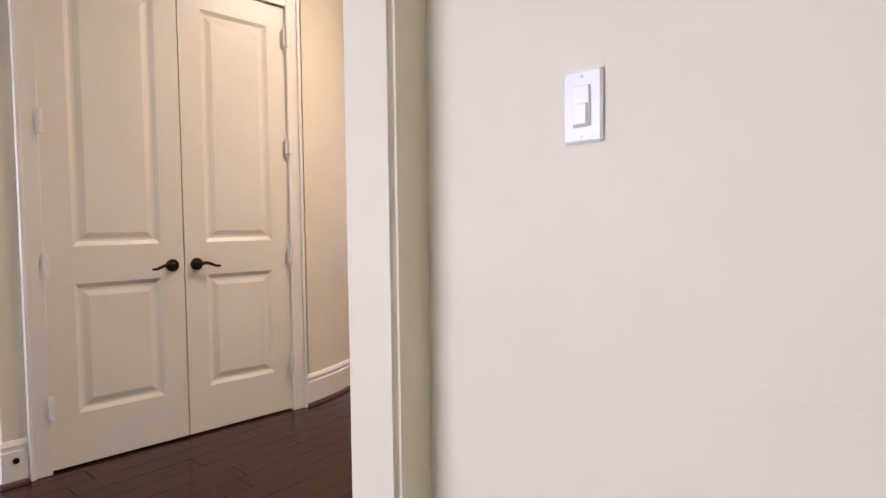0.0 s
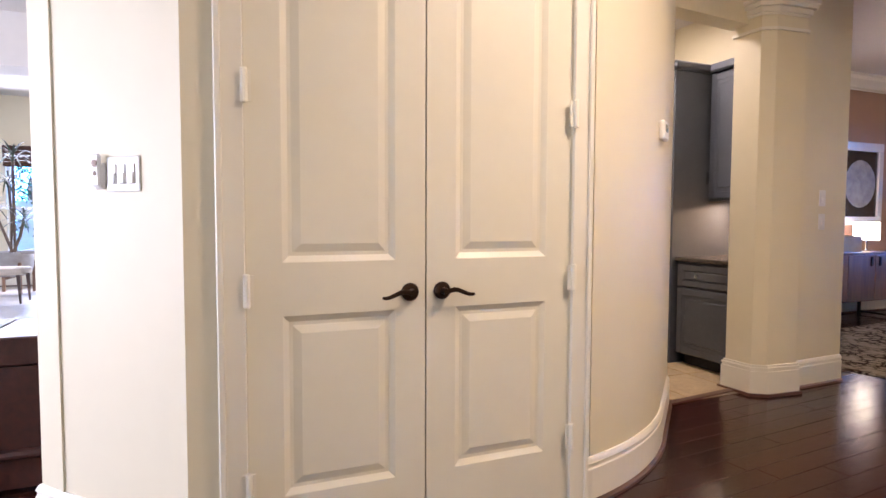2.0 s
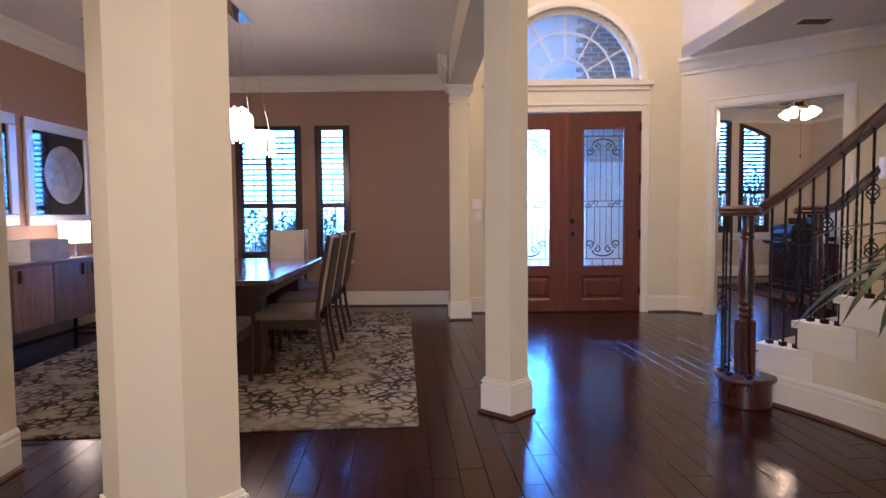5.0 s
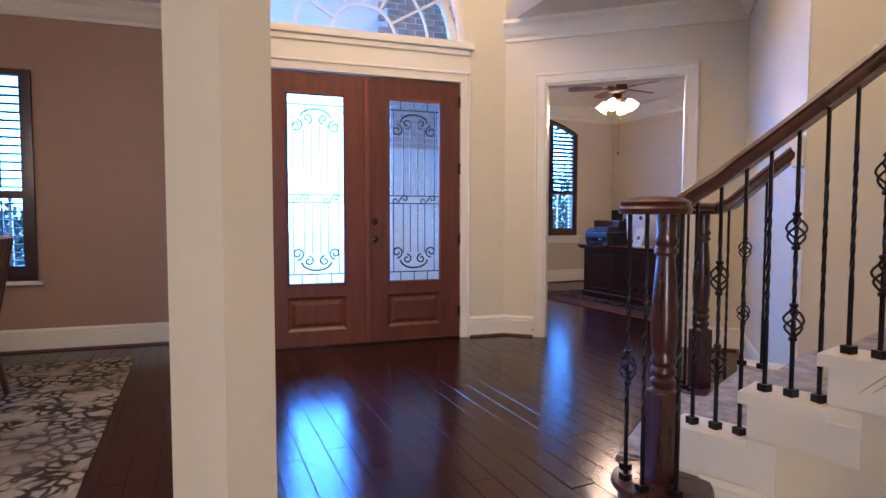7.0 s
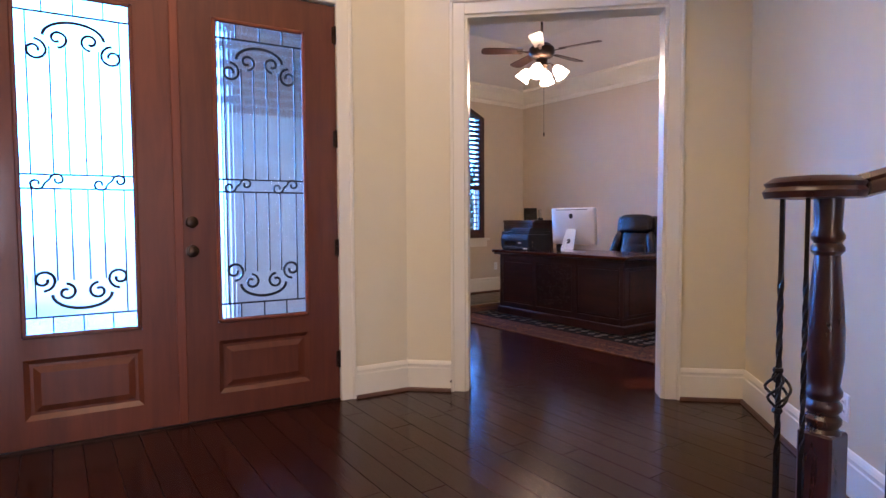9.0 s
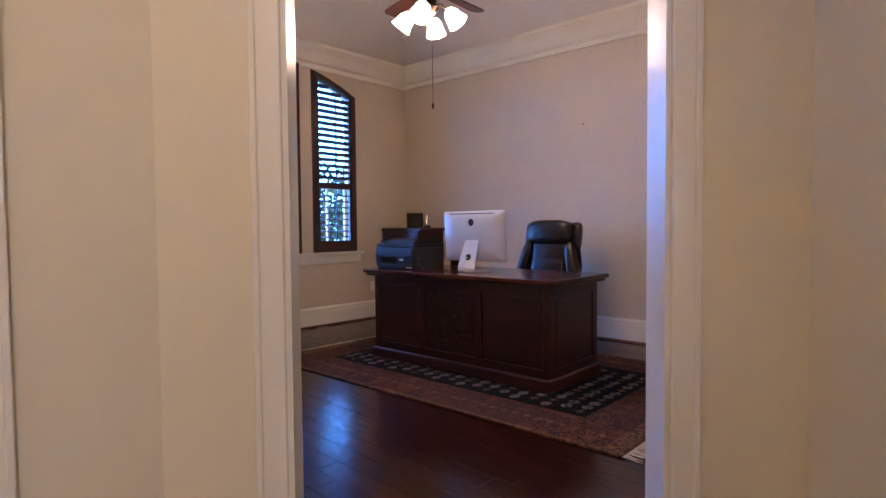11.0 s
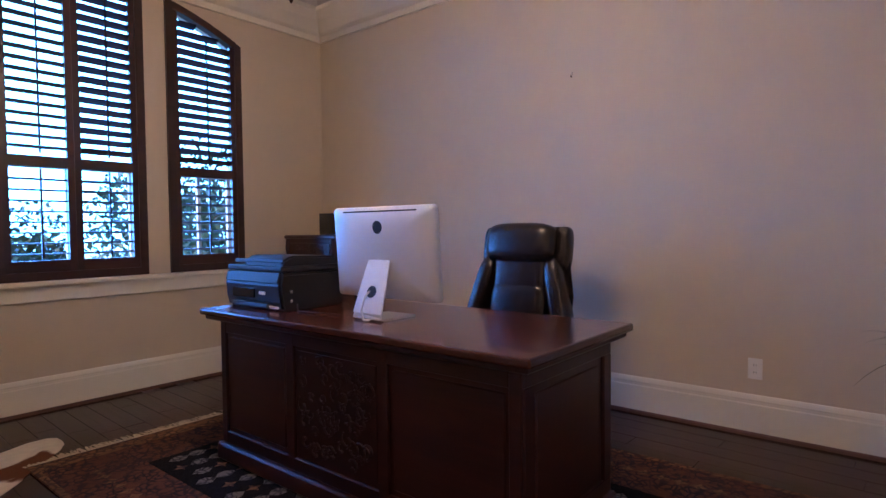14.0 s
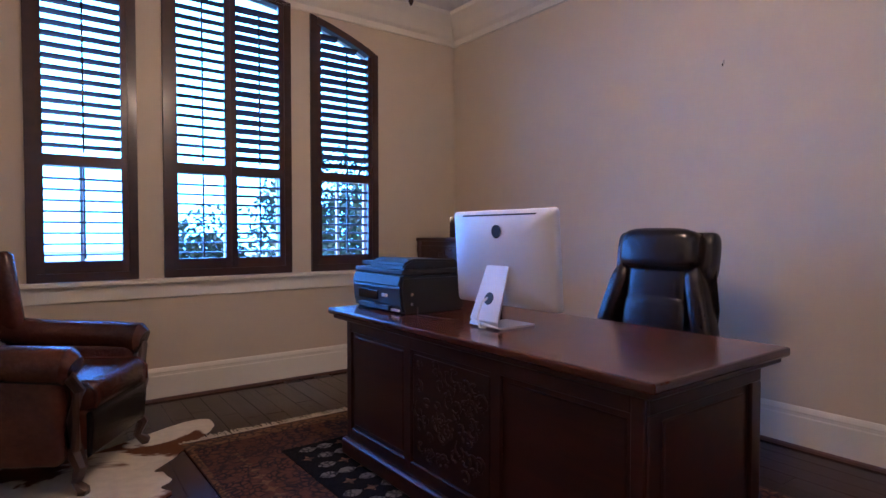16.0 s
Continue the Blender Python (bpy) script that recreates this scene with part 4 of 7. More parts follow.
# ---- plates on the walls ----
def plate(name, m, n, label, rocker=True, w=None):
    w = w or 0.072 + 0.046 * (n - 1)
    t = thing(name, m, label, "switch" if rocker else "outlet")
    part("cover", B(-w / 2, w / 2, 0, 0.007, -0.058, 0.058, bevel=0.004), PLASTIC, t)
    for i in range(n):
        x = (i - (n - 1) / 2) * 0.046
        if rocker:
            bm = B(x - 0.016, x + 0.016, 0.006, 0.011, -0.033, 0.033, bevel=0.002)
            box(bm, x - 0.013, x + 0.013, 0.010, 0.0155, -0.031, 0.004, bevel=0.002)
            part("rocker", bm, PLASTIC, t)
        else:
            for z in (-0.02, 0.02):
                part("socket", B(x - 0.015, x + 0.015, 0.006, 0.0095, z - 0.014, z + 0.014, bevel=0.003), PLASTIC, t)
                part("slot", B(x - 0.007, x - 0.005, 0.0094, 0.010, z - 0.004, z + 0.006), BLACK, t)
                part("slot", B(x + 0.005, x + 0.007, 0.0094, 0.010, z - 0.004, z + 0.006), BLACK, t)
    for z in (-0.048, 0.048):
        part("screw", lathe(bmesh.new(), [(0.001, 0), (0.003, 0.0), (0.001, 0.0015)], 8), PLASTIC, t).matrix_basis = Matrix.Translation((0, 0.007, z)) @ pose(0, 0, 0, -90, 0, 0)
    return t


def on_wall(p, q, s, z):
    return frame_of(p, q)[0] @ Matrix.Translation((s, 0.0, z))


plate("light_switch", on_wall((2.6, 1.045), (0.06, 1.045), 2.6 - 0.462, 1.325), 1, "white single rocker light switch on cream wall")
CH = ((-2.177, 0.60), (-2.75, 0.08))
plate("light_switch", on_wall(*CH, 0.265, 1.345), 3, "white triple rocker light switch on cream wall")
t = thing("fan_remote", on_wall(*CH, 0.375, 1.355), "white wall-mounted remote control in a cradle", "remote control")
part("cradle", B(-0.024, 0.024, 0, 0.016, -0.058, 0.03, bevel=0.006), PLASTIC, t)
part("body", B(-0.021, 0.021, 0.014, 0.028, -0.052, 0.06, bevel=0.008), PLASTIC, t)
for z, r in ((0.028, 0.013), (-0.006, 0.008)):
    part("button", lathe(bmesh.new(), [(0.001, 0), (r, 0), (r, 0.002), (0.001, 0.003)], 14), BRONZE, t).matrix_basis = Matrix.Translation((0, 0.028, z)) @ pose(0, 0, 0, -90, 0, 0)
cang = radians(36.0)
cpos = Vector((-3.743 + 1.6 * math.cos(cang), 1.809 + 1.6 * math.sin(cang), 1.635))
t = thing("thermostat", Matrix.Translation(cpos) @ pose(0, 0, 0, 0, 0, 36.0 - 90), "white square thermostat on the curved wall", "thermostat")
part("body", B(-0.055, 0.055, 0.0, 0.028, -0.045, 0.05, bevel=0.008), PLASTIC, t)
part("screen", B(-0.028, 0.03, 0.027, 0.0295, -0.005, 0.032), material("grey display", (0.2, 0.22, 0.2), 0.25), t, "grey display")
PS = ((-3.02, 5.05), (-2.99, 4.3))
plate("light_switch", on_wall(*PS, 0.28, 1.36), 1, "white rocker light switch on cream partition")
plate("light_switch", on_wall(*PS, 0.28, 1.19), 1, "white rocker light switch on cream partition")
plate("light_switch", on_wall(*FW, 1.88 + 0.595, 1.345), 2, "white double rocker light switch by the front door")
plate("light_switch", on_wall(*FW, 1.88 + 0.575, 1.195), 1, "white single rocker light switch by the front door")
oe = (o2w(OE, OS), o2w(OE, ON))
plate("wall_outlet", on_wall(*oe, 9.06 - OS, 0.37), 1, "white duplex outlet above the office baseboard", False)
plate("wall_outlet", on_wall((2.08, 6.36), (3.56, 8.125), 1.1, 0.36), 1, "white duplex outlet on the passage wall", False)
plate("wall_outlet", on_wall(o2w(OE, ON), o2w(OW, ON), OE - 6.90, 0.40), 1, "white duplex outlet under the office windows", False)
t = thing("picture_hook", on_wall(*oe, 10.155 - OS, 2.165), "small metal picture hook on bare beige wall", "picture hook")
part("hook", sweep(bmesh.new(), [(0, 0.0, 0.02), (0, 0.006, 0.0), (0, 0.014, -0.016), (0, 0.02, -0.004)], circ(0.004, 6)), STEEL, t)
part("nail", lathe(bmesh.new(), [(0.001, 0), (0.005, 0.0), (0.001, 0.01)], 8), STEEL, t)
# flush ceiling vents
for nm, m in (("ceiling_vent", Matrix.Translation((-4.15, 7.75, H1 - 0.022))), ("ceiling_vent", Matrix.Translation((2.6, 8.05, 3.043)))):
    t = thing(nm, m, "small white louvred ceiling vent", "vent")
    part("frame", B(-0.17, 0.17, -0.09, 0.09, 0.0, 0.009, bevel=0.003), TRIM, t)
    for i in range(6):
        part("slat", B(-0.14, 0.14, -0.065 + i * 0.024, -0.053 + i * 0.024, -0.006, 0.001), BRONZE, t)


# ---- shuttered windows ----
def shutter(name, m, x0, x1, z0, top, panels, mid, pitch, tilt, label, lower_to=None):
    """Louvred shutters filling an opening; y 0 is the wall face, the room at -y."""
    t = tagged(new(name), label, "window", kind="structure")
    t.matrix_world = m
    F = 0.055
    n = 12
    for a, b in ((x0, x0 + F), (x1 - F, x1)):
        bm = bmesh.new()
        pts = [(a, -0.025), (b, -0.025), (b, 0.045), (a, 0.045)]
        lo = [bm.verts.new((x, y, z0)) for x, y in pts]
        hi = [bm.verts.new((x, y, top(x) if callable(top) else top)) for x, y in pts]
        bm.faces.new(lo[::-1]), bm.faces.new(hi)
        for i in range(4):
            bm.faces.new((lo[i], lo[(i + 1) % 4], hi[(i + 1) % 4], hi[i]))
        part("window_frame", bm, SHUTW, t)
    tp = top if callable(top) else (lambda a: top)
    pts = [(x0 + F + (x1 - x0 - 2 * F) * i / n, 0.01, tp(x0 + F + (x1 - x0 - 2 * F) * i / n) - F / 2) for i in range(n + 1)]
    part("window_frame", sweep(bmesh.new(), pts, [(-0.035, -F / 2), (0.035, -F / 2), (0.035, F / 2), (-0.035, F / 2)]), SHUTW, t)
    part("window_frame", B(x0 + F, x1 - F, -0.025, 0.045, z0, z0 + F), SHUTW, t)
    inner0, inner1 = x0 + F - 0.004, x1 - F + 0.004
    pw = (inner1 - inner0) / panels
    S = 0.042
    lv = {}
    for k in range(panels):
        a, b = inner0 + k * pw + 0.0006, inner0 + (k + 1) * pw - 0.0006
        for c, e in ((a, a + S), (b - S, b)):
            hi_z = min(tp(c), tp(e)) - F + 0.006
            part("stile", B(c, e, -0.012, 0.018, z0 + F - 0.005, hi_z), SHUTW, t)
        turn = tilt[k] if isinstance(tilt, tuple) else tilt
        part("rail", B(a + S, b - S, -0.012, 0.018, z0 + F - 0.005, z0 + F + 0.075), SHUTW, t)
        part("rail", B(a + S, b - S, -0.012, 0.018, mid - 0.035, mid + 0.035), SHUTW, t)
        z = z0 + F + 0.075 + pitch * 0.6
        while z < max(tp(a), tp(b)) - F - 0.05:
            if abs(z - mid) > 0.035 + pitch * 0.35:
                xa, xb = a + S, b - S
                while xb - xa > 0.05 and tp(xb) - F - 0.035 < z:
                    xb -= 0.02
                while xb - xa > 0.05 and tp(xa) - F - 0.035 < z:
                    xa += 0.02
                if xb - xa > 0.06:
                    key = round(xb - xa, 3)
                    if key not in lv:
                        me = bpy.data.meshes.new("louver")
                        bm = bmesh.new()
                        sweep(bm, [(0, 0, 0), (key, 0, 0)], [(0.032 * c, 0.0055 * s) for c, s in circ(1, 8)])
                        bm.to_mesh(me)
                        bm.free()
                        me.materials.append(SHUTW)
                        lv[key] = me
                    ob = new("louver", lv[key])
                    ob.parent = t
                    ob.matrix_basis = Matrix.Translation((xa, 0.003, z)) @ pose(0, 0, 0, turn if z > mid else turn * 0.4)
            z += pitch
        for lo, hi in ((z0 + F + 0.09, mid - 0.05), (mid + 0.05, min(tp((a + b) / 2), max(tp(a), tp(b))) - F - 0.12)):
            part("tilt_rod", B((a + b) / 2 - 0.006, (a + b) / 2 + 0.006, -0.045, -0.033, lo, hi), SHUTW, t)
    part("outer_sash", B(x0, x1, 0.13, 0.16, mid - 0.03, mid + 0.02), TRIM, t, "white outer window sash")
    part("outer_sash", B((x0 + x1) / 2 - 0.012, (x0 + x1) / 2 + 0.012, 0.131, 0.159, z0, mid - 0.03), TRIM, t, "white outer window sash")
    part("outer_sash", B(x1 - 0.06, x1 - 0.015, 0.131, 0.159, z0, mid - 0.03), TRIM, t, "white outer window sash")
    return t


mn = Matrix.Translation((0, ON, 0))
for i, (a, b) in enumerate(WINS):
    shutter("window_%d" % (i + 1), OM @ mn, a, b, 0.85, arch_z, 2 if i == 1 else 1, 1.62, 0.069, (-20, (-14, -34), -36)[i], "dark stained plantation shutter in an arched office window")
md10 = Matrix.Translation((0, 10.05, 0))
shutter("window_4", md10, -3.775, -2.90, 0.622, 2.414, 2, 1.36, 0.07, -18, "dark stained plantation shutter in the dining room window")
shutter("window_5", md10, -2.716, -2.255, 0.622, 2.414, 1, 1.36, 0.07, -12, "dark stained narrow plantation shutter in the dining room")
for a, b in ((-3.82, -2.86), (-2.76, -2.21)):
    tagged(part("window_sill_dining", B(a, b, 9.99, 10.06, 0.585, 0.62, bevel=0.006), TRIM), "white painted window stool", "window sill", kind="structure")


# ---- the stair ----
def pol(r, a, z):
    return (STAIR[0] + r * math.cos(radians(a)), STAIR[1] + r * math.sin(radians(a)), z)


STEP, RISE, A1 = 5.75, 0.18, 37.6
stair = thing("staircase", Matrix.Identity(4), "curved staircase with carpeted treads and white stringer", "staircase", kind="structure")
NST = 17
for k in range(1, NST + 1):
    a0 = A1 - (k - 1) * STEP
    a1 = a0 - STEP
    z = k * RISE
    ro = RO if a0 < 30 else 3.70
    ri = RI if k > 1 else 2.34
    bm = bmesh.new()
    pts = [pol(ri + 0.14, a0 + 0.5, 0)[:2]] + [pol(r, a0 + 0.55, 0)[:2] for r in (2.8, 3.2)] + [pol(ro - 0.08, a0 + 0.5, 0)[:2], pol(ro - 0.08, a1, 0)[:2], pol(ri + 0.14, a1, 0)[:2]]
    prism(bm, pts, z - 0.045, z)
    pts2 = [pol(ri + 0.14, a0, 0)[:2], pol(ro - 0.08, a0, 0)[:2], pol(ro - 0.08, a0 - 0.8, 0)[:2], pol(ri + 0.14, a0 - 0.8, 0)[:2]]
    prism(bm, pts2, z - RISE + 0.001, z - 0.045)
    bmesh.ops.bevel(bm, geom=[e for e in bm.edges if e.verts[0].co.z > z - 0.01 and e.verts[1].co.z > z - 0.01], offset=0.014, segments=2, affect="EDGES")
    part("step", bm, CARPET, stair, "grey beige carpeted step")
    if k > 1:
        # white end of the tread with its nosing
        bm = prism(bmesh.new(), [pol(ri - 0.028, a0 + 0.75, 0)[:2], pol(ri + 0.15, a0 + 0.6, 0)[:2], pol(ri + 0.15, a1 + 0.02, 0)[:2], pol(ri - 0.028, a1 + 0.02, 0)[:2]], z - 0.03, z + 0.012)
        part("tread_end", bm, TRIM, stair, "white painted tread end")
        bm = prism(bmesh.new(), [pol(ri, a0, 0)[:2], pol(ri + 0.15, a0, 0)[:2], pol(ri + 0.15, a1, 0)[:2], pol(ri, a1, 0)[:2]], 0, z - 0.03)
        part("stringer", bm, PAINT, stair, "cream painted stringer wall")
        bm = prism(bmesh.new(), [pol(ri - 0.01, a0 + 0.1, 0)[:2], pol(ri + 0.01, a0 + 0.1, 0)[:2], pol(ri + 0.01, a1 + 0.1 - 2.3, 0)[:2], pol(ri - 0.01, a1 + 0.1 - 2.3, 0)[:2]], z - 0.15, z - 0.031)
        box_z = part("bracket", bm, TRIM, stair, "white stepped stringer bracket")
        bm = prism(bmesh.new(), [pol(ri - 0.0085, a1 + 0.1, 0)[:2], pol(ri + 0.01, a1 + 0.1, 0)[:2], pol(ri + 0.01, a1 - 2.2, 0)[:2], pol(ri - 0.0085, a1 - 2.2, 0)[:2]], z - 0.16, z + 0.02)
        part("bracket", bm, TRIM, stair, "white stepped stringer bracket")
        if a0 > 26:
            bm = prism(bmesh.new(), [pol(3.58, a0 + 0.75, 0)[:2], pol(3.73, a0 + 0.75, 0)[:2], pol(3.73, a1, 0)[:2], pol(3.58, a1, 0)[:2]], z - 0.03, z + 0.012)
            part("tread_end", bm, TRIM, stair, "white painted tread end")
            bm = prism(bmesh.new(), [pol(3.62, a0, 0)[:2], pol(3.70, a0, 0)[:2], pol(3.70, a1, 0)[:2], pol(3.62, a1, 0)[:2]], 0, z - 0.03)
            part("stringer", bm, PAINT, stair, "cream painted stringer wall")
baseboard([pol(RI, -60 + i * 3.0, 0)[:2] for i in range(31)])
N1, N2 = (0.925, 5.965), (1.94, 6.87)
for (x, y), r in ((N1, 0.155), (N2, 0.13)):
    bm = lathe(bmesh.new(), [(r - 0.012, 0.0), (r, 0.004), (r, 0.145), (r - 0.01, 0.15), (r + 0.022, 0.158), (r + 0.028, 0.17), (r + 0.022, 0.186), (r - 0.02, 0.19)], 28, (x, y, 0))
    part("bullnose", bm, RAILW, stair, "dark polished bullnose block", True)

NEWEL = [(0.046, 0.0), (0.046, 0.345), (0.038, 0.355), (0.047, 0.37), (0.047, 0.382), (0.036, 0.395), (0.047, 0.41), (0.047, 0.422), (0.038, 0.436), (0.047, 0.45), (0.047, 0.462), (0.040, 0.476), (0.043, 0.50), (0.049, 0.56), (0.048, 0.64), (0.041, 0.74), (0.034, 0.82), (0.032, 0.845), (0.042, 0.857), (0.042, 0.868), (0.034, 0.88), (0.042, 0.892), (0.042, 0.903), (0.034, 0.918), (0.036, 0.97), (0.038, 1.03)]
balustrade = thing("balustrade", Matrix.Identity(4), "dark cherry handrail with twisted black iron balusters", "balustrade", kind="structure")
for x, y in (N1, N2):
    bm = lathe(bmesh.new(), NEWEL, 20, (x, y, 0.186))
    nw = part("newel", bm, RAILW, balustrade, "turned dark cherry newel post", True)
    part("newel_block", B(x - 0.047, x + 0.047, y - 0.047, y + 0.047, 0.186, 0.53, bevel=0.006), RAILW, nw)
RAILP = [(-0.034, -0.026), (0.034, -0.026), (0.036, -0.008), (0.030, 0.008), (0.034, 0.018), (0.022, 0.034), (0.0, 0.038), (-0.022, 0.034), (-0.034, 0.018), (-0.030, 0.008), (-0.036, -0.008)]


def rail_z(a):
    """The rail's height over the stair at angle a."""
    k = (A1 - a) / STEP
    return max(1.208, RISE * k + 1.05)


ri = RI + 0.045
main = [pol(ri - 0.03 if a > 30 else ri, a, rail_z(a)) for a in [32.5 - i * 1.6 for i in range(58)]]
part("handrail", sweep(bmesh.new(), main, RAILP), RAILW, balustrade, "polished dark cherry handrail", True)
part("volute", lathe(bmesh.new(), [(0.09, -0.026), (0.125, -0.024), (0.130, -0.006), (0.120, 0.006), (0.126, 0.018), (0.10, 0.034), (0.02, 0.040)], 28, (N1[0] - 0.04, N1[1] + 0.018, 1.208)), RAILW, balustrade, "round volute cap of the handrail", True)
end2 = Vector((2.09, 6.42, 1.50))
p2 = [(N2[0], N2[1], 1.215), (1.955, 6.80, 1.215), (1.975, 6.70, 1.245), (2.02, 6.57, 1.36), tuple(end2)]
part("handrail", sweep(bmesh.new(), p2, RAILP), RAILW, balustrade, "polished dark cherry handrail", True)
part("volute", lathe(bmesh.new(), [(0.09, -0.026), (0.122, -0.024), (0.128, -0.006), (0.118, 0.006), (0.124, 0.018), (0.10, 0.034), (0.02, 0.040)], 28, (N2[0] - 0.04, N2[1] + 0.02, 1.215)), RAILW, balustrade, "round volute cap of the handrail", True)
part("rail_plate", B(2.06, 2.13, 6.365, 6.43, 1.42, 1.58, bevel=0.01), TRIM, balustrade, "white rosette block on the wall end")


def baluster(x, y, z0, z1, basket):
    """A square iron bar, twisted for half its length, with a shoe and up to two baskets."""
    bm = bmesh.new()
    h = z1 - z0
    n = 44
    pts = [(x, y, z0 + h * i / n) for i in range(n + 1)]
    rings = []
    for i, p in enumerate(pts):
        f = i / n
        a = (min(max(f, 0.28), 0.78) - 0.28) * 26
        rings.append([bm.verts.new((p[0] + 0.0076 * math.cos(a + 0.785 + q * 1.5708), p[1] + 0.0076 * math.sin(a + 0.785 + q * 1.5708), p[2])) for q in range(4)])
    for r0, r1 in zip(rings, rings[1:]):
        for q in range(4):
            bm.faces.new((r0[q], r0[(q + 1) % 4], r1[(q + 1) % 4], r1[q]))
    b = part("baluster", bm, IRON, balustrade, "twisted black iron baluster")
    part("shoe", prism(bmesh.new(), [(x + 0.017 * c, y + 0.017 * s) for c, s in ((-1, -1), (1, -1), (1, 1), (-1, 1))], z0, z0 + 0.026), IRON, b)
    for f in basket:
        bm = bmesh.new()
        zc = z0 + h * f
        for q in range(4):
            pts = []
            for i in range(11):
                u = i / 10
                rr = 0.006 + 0.027 * math.sin(math.pi * u)
                an = q * 1.5708 + u * 3.4
                pts.append((x + rr * math.cos(an), y + rr * math.sin(an), zc - 0.05 + 0.1 * u))
            sweep(bm, pts, circ(0.0042, 5))
        for dz in (-0.058, 0.058):
            lathe(bm, [(0.012, -0.007), (0.015, 0), (0.012, 0.007)], 8, (x, y, zc + dz))
        part("basket", bm, IRON, b, "wrought iron basket knot")


for i, (dx, dy) in enumerate(((-0.125, 0.045), (-0.07, 0.12), (-0.125, -0.05), (-0.04, -0.125))):
    baluster(N1[0] + dx, N1[1] + dy, 0.186, 1.185, (0.43,) if i == 0 else ())
for i, (dx, dy) in enumerate(((-0.118, 0.062), (-0.105, 0.0), (-0.055, 0.095))):
    baluster(N2[0] + dx, N2[1] + dy, 0.186, 1.19, (0.46,) if i == 0 else ())
j = 0
for k in range(2, 17):
    a0 = A1 - (k - 1) * STEP
    for f in (0.14, 0.48, 0.82):
        a = a0 - STEP * f
        x, y, _ = pol(ri, a, 0)
        baluster(x, y, k * RISE + 0.012, rail_z(a) - 0.02, ((0.28, 0.62) if j % 3 == 1 else ()))
        j += 1
for i, (x, y, z0) in enumerate(((1.965, 6.72, 0.2), (1.99, 6.63, 0.372), (2.03, 6.54, 0.372))):
    baluster(x + 0.01, y, z0, 1.24 + i * 0.085, (0.3, 0.66) if i == 1 else ())


# ---- pantry ----
def cab_door(name, parent, x0, x1, z0, z1, y, mat):
    """A raised-panel cabinet front facing -y."""
    bm = B(x0, x1, y - 0.019, y, z0, z1)
    w = min(0.055, (z1 - z0) * 0.28)
    box(bm, x0 + w, x1 - w, y - 0.020, y - 0.012, z0 + w, z1 - w)
    for q in ((x0, x0 + w, z0, z1), (x1 - w, x1, z0, z1), (x0 + w, x1 - w, z0, z0 + w), (x0 + w, x1 - w, z1 - w, z1)):
        box(bm, q[0], q[1], y - 0.026, y - 0.018, q[2], q[3], bevel=0.004)
    box(bm, x0 + w + 0.03, x1 - w - 0.03, y - 0.028, y - 0.018, z0 + w + 0.03 if z1 - z0 > 0.3 else z0 + w + 0.005, z1 - w - 0.03 if z1 - z0 > 0.3 else z1 - w - 0.005, bevel=0.007)
    return part(name, bm, mat, parent)


cab = thing("base_cabinet", Matrix.Translation((0, 4.28, 0)), "charcoal painted base cabinet with one drawer", "cabinet")
part("body", B(-3.86, -3.22, 0.0, 0.6, 0.10, 0.86), CABG, cab)
part("toe_kick", B(-3.84, -3.22, 0.07, 0.6, 0.003, 0.10), BLACK, cab)
d = cab_door("drawer", cab, -3.84, -3.24, 0.665, 0.84, 0.0, CABG)
part("knob", lathe(bmesh.new(), [(0.006, 0), (0.006, 0.014), (0.015, 0.02), (0.015, 0.028), (0.002, 0.032)], 14), CHROME, d, "chrome knob").matrix_basis = Matrix.Translation((-3.62, -0.026, 0.755)) @ pose(0, 0, 0, 90)
cab_door("door", cab, -3.84, -3.24, 0.115, 0.645, 0.0, CABG)
tagged(part("worktop", B(-3.86, -3.21, 4.245, 4.94, 0.862, 0.895, bevel=0.006), STONE), "dark polished granite worktop", "worktop")
tagged(part("backsplash", B(-3.86, -3.21, 4.935, 4.948, 0.896, 1.37), SPLASH), "brown tile backsplash", "backsplash", kind="structure")
up = thing("wall_cabinet", Matrix.Translation((0, 4.60, 0)), "charcoal painted wall cabinet with crown moulding", "cabinet")
part("body", B(-3.86, -3.22, 0.0, 0.34, 1.36, 2.42), CABG, up)
cab_door("door", up, -3.84, -3.24, 1.38, 2.40, 0.0, CABG)
part("hinge", B(-3.862, -3.842, -0.03, -0.012, 1.50, 1.60), STEEL, up, "nickel hinge")
part("crown", B(-3.90, -3.2, -0.05, 0.34, 2.42, 2.49, bevel=0.015), CABG, up)
ov = thing("oven_cabinet", Matrix.Translation((0, 4.22, 0)), "tall charcoal cabinet holding a steel double oven", "cabinet")
part("body", B(-4.66, -3.87, 0.0, 0.70, 0.003, 2.42), CABG, ov)
part("crown", B(-4.70, -3.83, -0.04, 0.70, 2.42, 2.49, bevel=0.015), CABG, ov)
cab_door("door", ov, -4.62, -3.91, 1.72, 2.40, 0.0, CABG)
cab_door("drawer", ov, -4.62, -3.91, 0.09, 0.38, 0.0, CABG)
oven = thing("double_oven", Matrix.Translation((0, 4.22, 0)), "stainless steel double wall oven", "oven")
part("panel", B(-4.60, -3.93, -0.022, 0.02, 1.52, 1.66, bevel=0.004), STEEL, oven)
